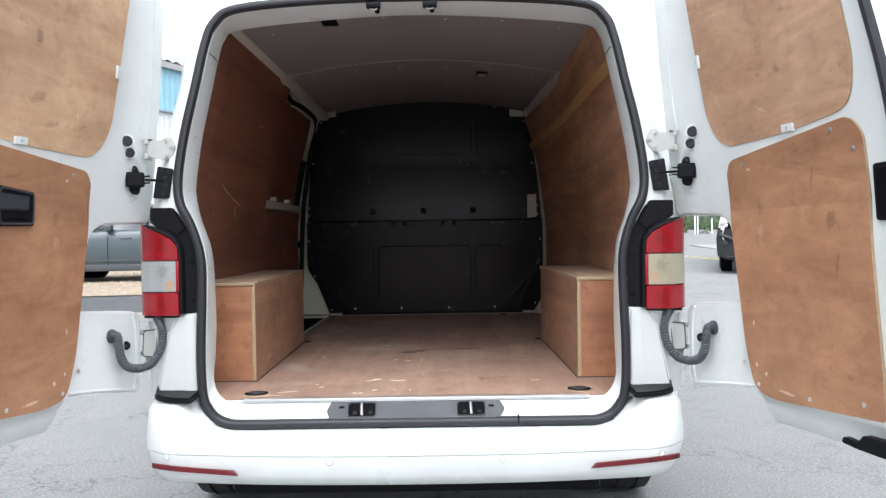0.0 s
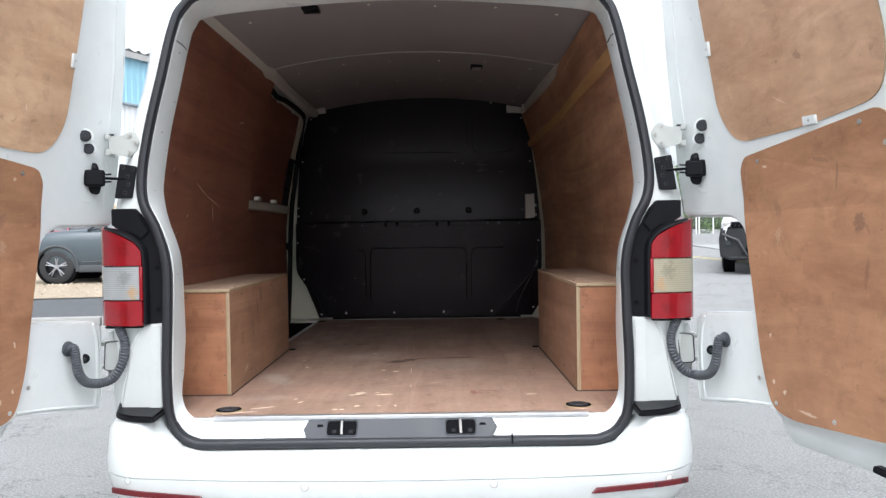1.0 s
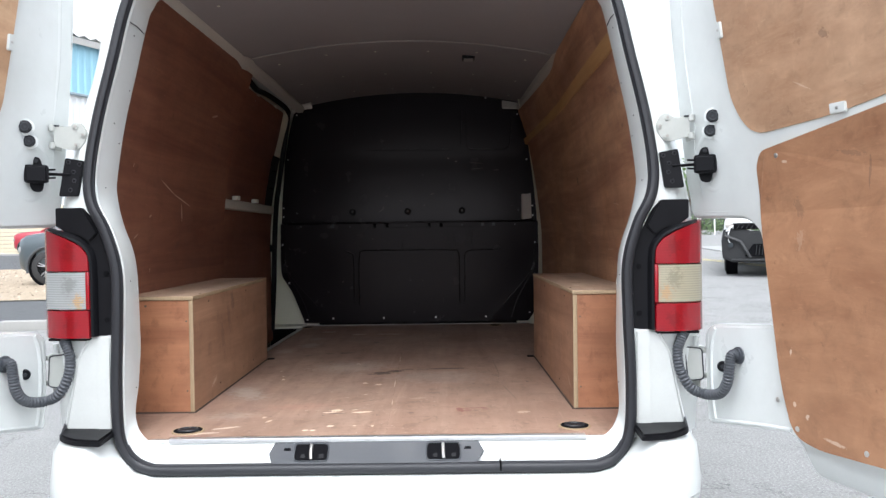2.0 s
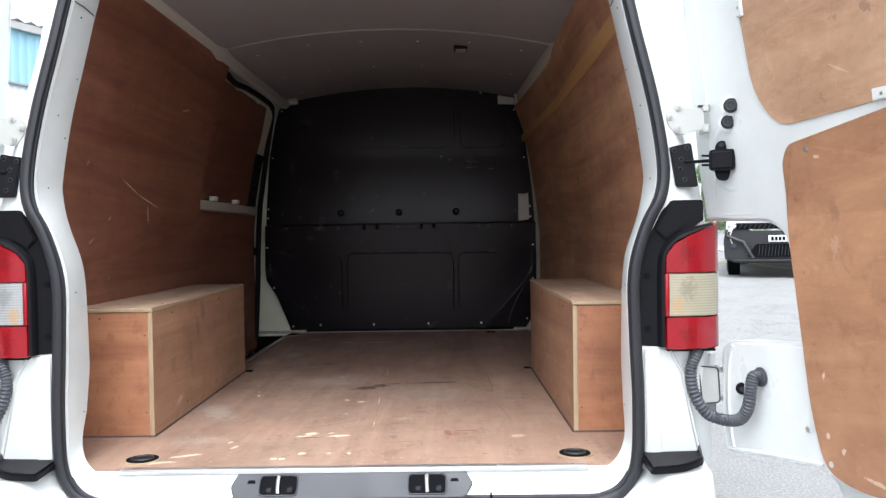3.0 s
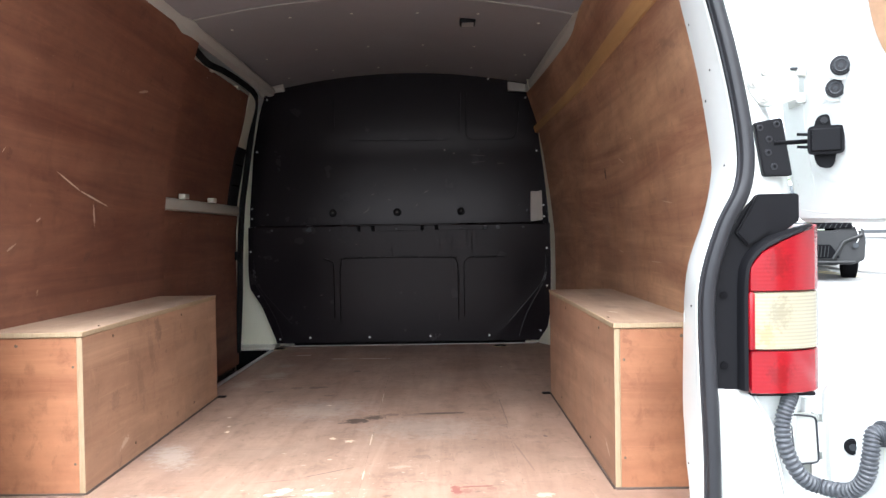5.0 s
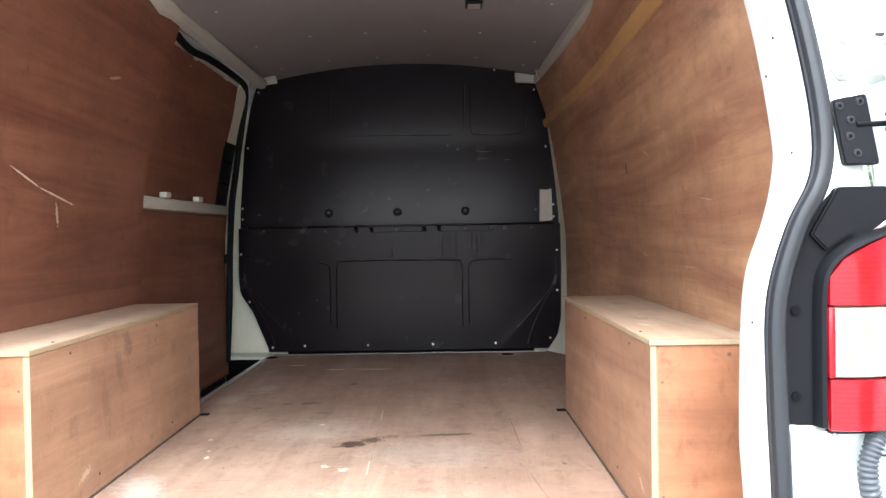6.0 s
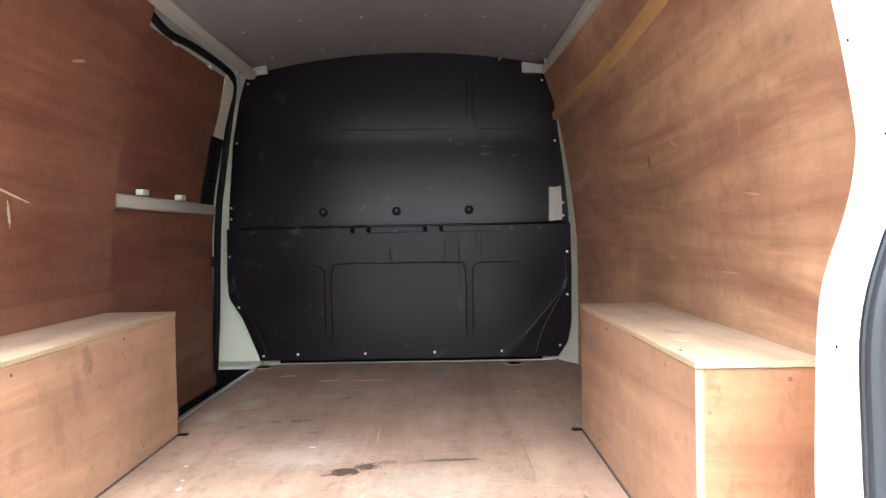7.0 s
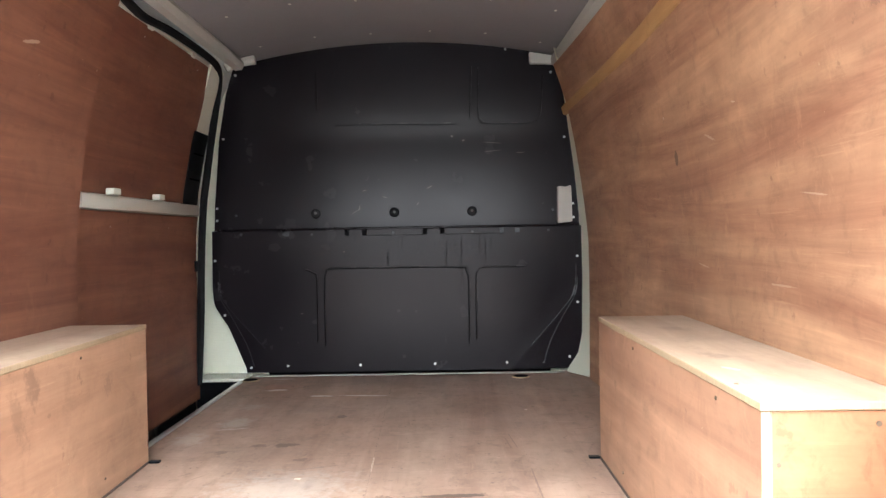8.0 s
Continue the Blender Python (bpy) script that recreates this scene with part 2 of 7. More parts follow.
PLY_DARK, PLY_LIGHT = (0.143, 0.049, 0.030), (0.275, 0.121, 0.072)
INK, CHALK, RUST = (0.06, 0.035, 0.03), (0.66, 0.58, 0.52), (0.20, 0.06, 0.05)
CREAM = (0.82, 0.70, 0.56)
SOIL = (0.066, 0.035, 0.025)
GRIME = (0.10, 0.062, 0.047)
HAZE = (0.50, 0.46, 0.42)
ROSE = (0.42, 0.20, 0.15)
floor_blots = [
    # broad soft areas: pale haze, grey wear and rosy patches
    (HAZE, 0.45, -0.516, 0.48, 0.055, 0.13, 0.5, 1.5), (HAZE, 0.28, -0.21, 1.01, 0.16, 0.14, 0.2, 1.6), (HAZE, 0.40, -0.508, 1.68, 0.055, 0.07, 0.0, 1.3), (HAZE, 0.30, -0.59, 1.48, 0.05, 0.08, 0.2, 1.5),
    (HAZE, 0.30, -0.52, 1.92, 0.05, 0.06, 0.2, 1.4), (HAZE, 0.20, 0.15, 0.75, 0.20, 0.14, 0.0, 1.6), (HAZE, 0.25, -0.47, 0.12, 0.08, 0.05, 0.3, 1.5), (ROSE, 0.35, -0.52, 2.29, 0.06, 0.06, 0.2, 1.2),
    (ROSE, 0.25, -0.28, 0.25, 0.14, 0.05, 0.2, 1.5), (GRIME, 0.18, -0.30, 1.32, 0.20, 0.20, 0.3, 1.5), (GRIME, 0.13, 0.1, 1.85, 0.35, 0.20, 0.0, 1.5), (GRIME, 0.18, -0.10, 2.40, 0.5, 0.12, 0.0, 1.4),
    (GRIME, 0.17, 0.30, 0.55, 0.12, 0.10, 0.2, 1.6), (GRIME, 0.15, -0.40, 0.75, 0.16, 0.10, 0.6, 1.6), (GRIME, 0.12, -0.60, 0.9, 0.04, 0.5, 0.0, 1.4),
    # oily stains
    (SOIL, 1.0, -0.070, 0.850, 0.046, 0.036, 0.5, 1.2), (SOIL, 0.95, -0.018, 0.895, 0.034, 0.028, 0.6, 1.25), (SOIL, 0.5, 0.03, 0.93, 0.03, 0.016, 0.3, 1.2), (SOIL, 0.6, -0.115, 0.825, 0.018, 0.010, 0.1, 0.9), (SOIL, 0.95, 0.192, 0.942, 0.085, 0.015, 0.06, 0.5), (INK, 0.3, 0.11, 0.925, 0.07, 0.018, 0.2, 1.4),
    (SOIL, 0.7, -0.177, 1.749, 0.017, 0.022, 0.0, 0.8), (SOIL, 0.65, -0.29, 1.401, 0.040, 0.024, 0.3, 1.15), (SOIL, 0.5, -0.364, 1.398, 0.022, 0.016, 0.2, 1.1), (SOIL, 0.5, -0.218, 1.248, 0.022, 0.016, 0.0, 1.1), (SOIL, 0.45, -0.455, 1.33, 0.016, 0.018, 0.0, 1.1),
    (INK, 0.35, 0.147, 0.447, 0.024, 0.020, 0.1, 1.1), (INK, 0.25, 0.082, 0.30, 0.03, 0.02, 0.4, 1.3), (INK, 0.4, 0.082, 0.141, 0.012, 0.008, 0.4, 0.9), (INK, 0.7, 0.49, 0.64, 0.006, 0.012, 0.2, 0.6),
    # scratches and seams of wear
    (INK, 0.65, -0.072, 0.322, 0.082, 0.0030, 0.61, 0.5), (INK, 0.5, -0.19, 0.255, 0.06, 0.0025, 0.25, 0.6), (INK, 0.7, -0.150, 0.142, 0.030, 0.005, 0.15, 0.8), (INK, 0.55, 0.10, 0.085, 0.05, 0.003, 0.05, 0.8), (INK, 0.4, 0.392, 0.95, 0.0025, 0.22, 0.02, 0.5), (INK, 0.35, 0.41, 0.45, 0.003, 0.16, 0.12, 0.6),
    (INK, 0.3, 0.361, 1.42, 0.0025, 0.10, 0.1, 0.6), (INK, 0.3, 0.345, 1.40, 0.002, 0.08, 0.1, 0.6), (INK, 0.3, -0.486, 1.13, 0.030, 0.003, 0.9, 0.7), (INK, 0.3, -0.45, 1.10, 0.040, 0.003, 1.0, 0.7), (INK, 0.3, -0.15, 1.18, 0.12, 0.003, 0.35, 0.6),
    # red marks
    (RUST, 0.95, 0.285, 0.200, 0.045, 0.006, 0.1, 0.9), (RUST, 0.95, 0.235, 0.180, 0.012, 0.030, 0.2, 1.0), (RUST, 0.5, 0.255, 0.165, 0.025, 0.012, 0.5, 1.2), (RUST, 0.45, 0.315, 0.185, 0.012, 0.014, 0.2, 1.1),
    # bare chips and drops of paint
    (CREAM, 0.95, -0.071, 0.158, 0.030, 0.010, 0.15, 0.75), (CREAM, 0.85, -0.155, 0.185, 0.020, 0.018, 0.5, 1.0), (CREAM, 0.8, -0.175, 0.158, 0.024, 0.008, 0.2, 0.9), (CREAM, 0.6, -0.10, 0.19, 0.010, 0.006, 0.5, 0.9),
    (CREAM, 0.95, -0.209, -0.065, 0.010, 0.008, 0.0, 0.3), (CREAM, 0.95, -0.188, -0.066, 0.009, 0.008, 0.0, 0.3), (CREAM, 0.8, -0.145, -0.019, 0.011, 0.012, 0.0, 0.8), (CREAM, 0.7, -0.074, -0.018, 0.007, 0.006, 0.0, 0.8), (CREAM, 0.8, -0.021, -0.024, 0.005, 0.010, 0.2, 0.7),
    (CREAM, 0.35, 0.43, 0.136, 0.020, 0.016, 0.0, 1.1), (CREAM, 0.75, -0.063, 0.611, 0.013, 0.014, 0.3, 1.1), (CREAM, 0.8, -0.115, 0.64, 0.010, 0.012, 0.3, 1.0), (CREAM, 0.8, -0.442, 0.734, 0.007, 0.014, 0.3, 0.8), (CREAM, 0.7, -0.455, 0.80, 0.006, 0.006, 0.0, 0.8),
    (CREAM, 0.7, -0.192, 1.085, 0.010, 0.008, 0.2, 0.9), (CREAM, 0.6, -0.489, 0.92, 0.009, 0.007, 0.2, 0.8), (CREAM, 0.75, -0.34, 0.05, 0.006, 0.018, -0.3, 0.7), (CREAM, 0.6, -0.365, 0.10, 0.006, 0.012, -0.3, 0.8), (CREAM, 0.6, -0.45, -0.03, 0.05, 0.010, 0.4, 1.2),
    (CREAM, 0.5, -0.50, -0.09, 0.06, 0.010, 0.2, 1.2), (CREAM, 0.5, -0.09, 0.43, 0.006, 0.005, 0.0, 0.8), (CREAM, 0.2, 0.10, 0.36, 0.030, 0.010, 0.2, 1.4), (CREAM, 0.6, 0.435, 1.82, 0.006, 0.008, 0.0, 0.8), (CREAM, 0.55, 0.012, 0.30, 0.0025, 0.06, 0.035, 0.9), (CREAM, 0.55, -0.002, 0.62, 0.0025, 0.07, 0.035, 0.9), (CREAM, 0.4, -0.02, 1.20, 0.0025, 0.08, 0.035, 0.9),
    # chalky rubbed lines near the bulkhead
    (CHALK, 1.0, -0.307, 2.094, 0.055, 0.014, 0.0, 1.0), (CHALK, 1.0, -0.142, 2.092, 0.098, 0.012, -0.08, 0.9), (CHALK, 0.5, -0.52, 2.46, 0.05, 0.012, 0.0, 1.0), (CHALK, 0.8, -0.50, 2.22, 0.05, 0.018, 0.2, 1.1), (CHALK, 0.35, -0.50, 1.60, 0.05, 0.012, 0.2, 1.2),
]
PAINT = van_paint()
# One lining stock: left toned darker, right paler, to carry the side light.
PLY_WALL = plywood("plywood_lining_shaded", PLY_DARK, PLY_LIGHT, "y", [
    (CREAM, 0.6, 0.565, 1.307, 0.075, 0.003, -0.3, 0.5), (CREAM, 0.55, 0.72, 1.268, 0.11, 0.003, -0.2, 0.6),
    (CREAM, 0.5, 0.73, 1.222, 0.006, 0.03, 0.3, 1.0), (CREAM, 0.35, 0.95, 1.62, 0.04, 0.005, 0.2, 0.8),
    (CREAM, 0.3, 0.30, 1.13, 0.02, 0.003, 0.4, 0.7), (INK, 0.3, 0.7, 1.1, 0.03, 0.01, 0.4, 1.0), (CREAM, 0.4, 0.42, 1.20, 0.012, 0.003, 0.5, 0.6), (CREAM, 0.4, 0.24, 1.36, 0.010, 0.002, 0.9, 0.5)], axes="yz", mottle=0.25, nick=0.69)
# Lit copy of the left lining, its base raised for the brighter side.
PLY_RIGHT = plywood("plywood_lining_lit", (0.230, 0.095, 0.055), (0.495, 0.284, 0.164), "y", [
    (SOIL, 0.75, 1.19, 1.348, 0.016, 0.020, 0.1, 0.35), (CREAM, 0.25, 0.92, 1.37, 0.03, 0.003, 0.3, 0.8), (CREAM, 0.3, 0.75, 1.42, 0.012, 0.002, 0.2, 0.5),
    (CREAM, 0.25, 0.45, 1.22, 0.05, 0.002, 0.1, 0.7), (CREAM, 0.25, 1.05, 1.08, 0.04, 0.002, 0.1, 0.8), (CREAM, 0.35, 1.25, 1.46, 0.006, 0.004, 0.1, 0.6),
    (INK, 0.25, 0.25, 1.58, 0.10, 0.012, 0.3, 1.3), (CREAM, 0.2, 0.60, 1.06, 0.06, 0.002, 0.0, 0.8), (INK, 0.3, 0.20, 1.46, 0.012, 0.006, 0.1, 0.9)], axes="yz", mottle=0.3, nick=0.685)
DOOR_TONES = (0.35, 0.195, 0.112), (0.545, 0.345, 0.215)
LOWER_TONES = (0.250, 0.112, 0.055), (0.405, 0.212, 0.113)
def faint(blots):
    return [(c, k * 0.7, x, z, rx * 0.55, rz * 0.7, turn, rag) for c, k, x, z, rx, rz, turn, rag in blots]


PLY_DOOR_R = plywood("plywood_door_panel", *DOOR_TONES, "y", faint([
    (INK, 0.55, -0.63, 1.535, 0.030, 0.012, 0.6, 1.0), (INK, 0.6, -0.755, 1.13, 0.028, 0.034, 0.2, 0.9), (INK, 0.45, -0.70, 1.24, 0.006, 0.05, 0.15, 0.8),
    (INK, 0.4, -0.775, 1.02, 0.010, 0.05, 0.1, 1.0), (INK, 0.4, -0.80, 0.90, 0.03, 0.03, 0.2, 1.2), (INK, 0.45, -0.83, 0.86, 0.02, 0.03, 0.2, 1.1),
    (CREAM, 0.5, -0.47, 0.84, 0.006, 0.02, 0.2, 0.8), (CREAM, 0.4, -0.60, 0.64, 0.05, 0.004, 0.1, 0.9), (CREAM, 0.3, -0.55, 1.44, 0.05, 0.003, 0.5, 0.6),
    (INK, 0.35, -0.66, 1.28, 0.06, 0.008, 0.2, 1.1), (CREAM, 0.25, -0.72, 0.78, 0.06, 0.003, -0.6, 0.6)]), mottle=0.3, axes="yz")
PLY_DOOR_L = plywood("plywood_door_panel_scuffed", (0.385, 0.222, 0.124), (0.585, 0.385, 0.238), "y", faint([
    (INK, 0.5, -0.62, 1.66, 0.02, 0.03, 0.2, 1.0), (INK, 0.5, -0.47, 1.17, 0.022, 0.035, -0.3, 1.0), (INK, 0.4, -0.50, 1.26, 0.008, 0.03, 0.5, 1.0),
    (CREAM, 0.45, -0.455, 1.47, 0.004, 0.014, 0.2, 0.6), (CREAM, 0.4, -0.43, 1.335, 0.012, 0.006, 0.2, 0.8), (INK, 0.35, -0.60, 1.50, 0.05, 0.02, 0.4, 1.2),
    (INK, 0.4, -0.66, 1.31, 0.02, 0.015, 0.4, 1.2), (INK, 0.35, -0.53, 0.95, 0.05, 0.015, 0.5, 1.2), (INK, 0.4, -0.62, 0.72, 0.02, 0.03, 0.2, 1.1),
    (INK, 0.35, -0.55, 1.43, 0.05, 0.010, 0.2, 1.1)]), mottle=0.3, axes="yz")
PLY_LOWER = plywood("plywood_door_panel_darker", *LOWER_TONES, "y", faint([
    (INK, 0.6, -0.755, 1.13, 0.028, 0.034, 0.2, 0.9), (INK, 0.5, -0.70, 1.24, 0.006, 0.05, 0.15, 0.8), (INK, 0.4, -0.775, 1.02, 0.010, 0.05, 0.1, 1.0),
    (CREAM, 0.6, -0.47, 0.84, 0.006, 0.014, 0.2, 0.9), (CREAM, 0.6, -0.48, 0.72, 0.010, 0.008, 0.2, 0.8), (CREAM, 0.6, -0.52, 0.70, 0.008, 0.010, 0.2, 0.9), (CREAM, 0.5, -0.60, 0.66, 0.05, 0.006, 0.1, 0.9),
    (CREAM, 0.15, -0.50, 1.10, 0.02, 0.03, 0.2, 1.2), (CREAM, 0.5, -0.47, 1.28, 0.012, 0.006, 0.2, 0.8), (INK, 0.4, -0.66, 1.28, 0.06, 0.008, 0.2, 1.1), (INK, 0.4, -0.50, 1.17, 0.022, 0.035, -0.3, 1.0)]), mottle=0.3, axes="yz")
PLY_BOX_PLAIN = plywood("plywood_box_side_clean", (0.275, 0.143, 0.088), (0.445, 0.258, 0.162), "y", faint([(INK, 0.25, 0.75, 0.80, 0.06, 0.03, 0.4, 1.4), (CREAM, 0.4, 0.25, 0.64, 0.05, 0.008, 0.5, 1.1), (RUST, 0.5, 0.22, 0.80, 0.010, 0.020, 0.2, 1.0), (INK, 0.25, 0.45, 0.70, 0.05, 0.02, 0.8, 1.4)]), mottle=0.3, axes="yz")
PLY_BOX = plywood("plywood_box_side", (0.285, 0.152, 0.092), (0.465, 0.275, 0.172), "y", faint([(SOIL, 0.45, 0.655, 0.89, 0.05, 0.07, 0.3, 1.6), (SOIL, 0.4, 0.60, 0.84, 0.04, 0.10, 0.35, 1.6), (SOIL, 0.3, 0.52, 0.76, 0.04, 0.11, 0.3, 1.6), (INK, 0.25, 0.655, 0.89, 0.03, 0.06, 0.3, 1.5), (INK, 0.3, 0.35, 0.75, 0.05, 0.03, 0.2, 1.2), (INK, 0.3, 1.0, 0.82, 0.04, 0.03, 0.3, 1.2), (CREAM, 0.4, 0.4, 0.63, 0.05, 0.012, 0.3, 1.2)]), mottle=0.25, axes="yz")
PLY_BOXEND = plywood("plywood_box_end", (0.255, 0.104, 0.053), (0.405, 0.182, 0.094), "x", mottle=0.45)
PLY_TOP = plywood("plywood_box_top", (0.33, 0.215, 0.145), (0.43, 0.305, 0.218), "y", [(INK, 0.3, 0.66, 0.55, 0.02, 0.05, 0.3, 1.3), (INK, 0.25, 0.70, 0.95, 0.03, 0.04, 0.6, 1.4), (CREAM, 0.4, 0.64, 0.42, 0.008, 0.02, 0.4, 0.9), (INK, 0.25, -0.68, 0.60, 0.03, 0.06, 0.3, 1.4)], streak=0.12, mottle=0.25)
PLY_FLOOR = plywood("plywood_floor_sheet", (0.272, 0.165, 0.121), (0.392, 0.264, 0.199), "y", floor_blots, chips=0.45, mottle=0.44, nick=0.70, streak=0.07, rough=0.5)
PLY_EDGE = ply_edges()
PINE = plywood("pine_batten", (0.36, 0.195, 0.075), (0.52, 0.31, 0.125), "y", streak=0.3)
RUBBER = plain("black_rubber", (0.021, 0.0215, 0.025), 0.45, vary=0.3, spec=0.3)
BLACK = plain("black_plastic", (0.0075, 0.0075, 0.009), 0.42, vary=0.25, grain=0.15, spec=0.10)
GREYPLASTIC = plain("grey_sill_plastic", (0.028, 0.031, 0.037), 0.5, vary=0.4, scale=14, spec=0.4)
HOSE = plain("grey_corrugated_hose", (0.06, 0.065, 0.075), 0.5, vary=0.2)
DULL = plain("dull_screw", (0.14, 0.10, 0.07), 0.6, 0.3)
STEEL = plain("galvanised_screw", (0.55, 0.54, 0.52), 0.35, 0.9)
ALU = plain("aluminium_trim", (0.66, 0.66, 0.67), 0.35, 0.85, vary=0.2, scale=30)
LINING = plain("grey_hardboard_ceiling", (0.255, 0.241, 0.244), 0.6, vary=0.08, scale=3, grain=0.06)
CREAMPAINT = plain("off_white_inner_metal", (0.66, 0.655, 0.57), 0.45, vary=0.1, scale=8)
RAILPAINT = plain("dull_white_roof_rail", (0.47, 0.455, 0.41), 0.5, vary=0.12, scale=8)
DOORSEAL = plain("matt_black_door_seal", (0.010, 0.010, 0.011), 0.75, vary=0.3, spec=0.12)
GREYSTRIP = plain("grey_metal_strip", (0.36, 0.34, 0.31), 0.5, vary=0.15)
CREAM_PILLAR = plain("cream_pillar_paint", (0.78, 0.765, 0.63), 0.45, vary=0.08, scale=8)
RAIL = plain("pale_cross_rail_paint", (0.52, 0.49, 0.42), 0.5, vary=0.15, scale=12)
DARKHOLE = plain("dark_recess", (0.006, 0.006, 0.007), 0.9, spec=0.03)
FOAM = plain("beige_foam_pad", (0.46, 0.42, 0.38), 0.9, vary=0.15, scale=20, grain=0.3)


def bulkhead_plastic():
    m = Mat("black_bulkhead_board", 0.3)
    m.bsdf.inputs["Specular IOR Level"].default_value = 0.20
    m.bsdf.inputs["Specular Tint"].default_value = (1.0, 0.915, 0.92, 1)
    n = m.noise(7, detail=5)
    c = m.mix(n, (0.0054, 0.0042, 0.0058), (0.0086, 0.0069, 0.0091))
    wet = 0.0
    for x, z, rx, rz, turn in ((0.168, 1.09, 0.0025, 0.085, 0.0), (0.201, 1.12, 0.0018, 0.05, 0.0), (0.233, 1.04, 0.0035, 0.13, 0.01), (0.309, 1.12, 0.003, 0.055, 0.0), (0.334, 1.10, 0.0035, 0.07, 0.0), (0.358, 1.135, 0.003, 0.035, 0.0), (-0.016, 1.142, 0.0015, 0.032, 0.0), (-0.08, 1.06, 0.004, 0.035, 0.1), (0.16, 0.72, 0.002, 0.02, 0.0)):
        drip = m.blot(x, z, rx, rz, turn, 0.7, axes="xz")
        wet = m.math("ADD", drip, wet)
        c = m.mix(m.math("MULTIPLY", drip, 0.7), c, (0.0015, 0.0012, 0.0014))
    for x, z, rx, rz, turn in ((-0.215, 1.272, 0.022, 0.0018, 0.5), (-0.20, 1.29, 0.0015, 0.012, -0.2), (-0.265, 1.10, 0.004, 0.002, 0.3), (0.373, 1.556, 0.045, 0.0016, -0.08), (0.375, 1.521, 0.040, 0.0014, 0.08), (0.49, 1.512, 0.02, 0.0015, 0.0), (0.248, 1.568, 0.006, 0.004, 0.2), (0.20, 1.587, 0.006, 0.005, 0.1), (0.10, 1.37, 0.014, 0.0015, 0.5), (-0.09, 1.33, 0.012, 0.0012, -0.3), (0.05, 1.30, 0.008, 0.0012, 0.8), (-0.18, 1.36, 0.009, 0.0012, 0.2), (-0.45, 0.84, 0.006, 0.002, 0.2)):
        c = m.mix(m.math("MULTIPLY", m.blot(x, z, rx, rz, turn, 0.5, axes="xz"), 0.5), c, (0.25, 0.22, 0.20))
    m.colour(c)
    m.rough(m.math("ADD", m.ramp(n, 0.3, 0.7, 0.23, 0.28), m.math("MULTIPLY", wet, 0.4)))
    m.bump(m.noise(160, detail=2), 0.12, 0.0006)
    return m.mat


BOARD = bulkhead_plastic()
SEAM = plain("dark_sheet_edge", (0.07, 0.048, 0.038), 0.8, vary=0.3, scale=30)
# Body white taken down for the shade low on the pillar, plus some grime.
FLANGEPAINT = plain("shaded_grimy_flange_paint", (0.50, 0.515, 0.50), 0.5, vary=0.14, scale=9)
HINGEPAINT = plain("dull_white_hinge_paint", (0.43, 0.44, 0.415), 0.45, vary=0.12, scale=20)


def lens(name, colour, rough=0.08, clear=0.35, ribs=150, lines=0.08, bulb=None):
    m = Mat(name, rough)
    m.bsdf.inputs["Transmission Weight"].default_value = clear
    m.bsdf.inputs["IOR"].default_value = 1.49
    m.bsdf.inputs["Coat Weight"].default_value = 0.15
    w = m.node("ShaderNodeTexWave")
    w.bands_direction = "Z"
    m.put(w.inputs["Vector"], m.coord)
    w.inputs["Scale"].default_value = ribs / 3.4
    c2 = m.noise(14, detail=4)
    c = m.mix(c2, tuple(c * 0.8 for c in colour), tuple(min(1, c * 1.12) for c in colour))
    for x in (-0.805, 0.805):
        for z in (0.893, 1.002, 1.085):
            c = m.mix(m.math("MULTIPLY", m.blot(x, z, 0.022, 0.026, 0.0, 1.3, axes="xz"), 0.42), c, tuple(c_ * 0.35 for c_ in colour))
        if bulb:
            c = m.mix(m.math("MULTIPLY", m.blot(x * 0.972, 0.957, 0.016, 0.022, 0.0, 1.4, axes="xz"), 0.75), c, bulb)
    c = m.mix(m.math("MULTIPLY", w.outputs[1], lines), c, tuple(c_ * 0.5 for c_ in colour))
    m.colour(c)
    m.bump(w.outputs[1], 0.10, 0.0012)
    return m.mat


RED_LENS = lens("red_lamp_lens", (0.235, 0.003, 0.009), 0.18, 0.0)
CLEAR_LENS = lens("clear_lamp_lens", (0.36, 0.37, 0.365), 0.14, 0.1, 170, 0.5, (0.50, 0.27, 0.08))
YELLOWED_LENS = lens("yellowed_lamp_lens", (0.38, 0.345, 0.25), 0.16, 0.1, 170, 0.4, (0.46, 0.27, 0.13))
RED_REFLECTOR = lens("red_reflector", (0.10, 0.003, 0.006), 0.4, 0.0)
DARK_REFLECTOR = lens("dark_red_reflector", (0.035, 0.004, 0.006), 0.35, 0.0)


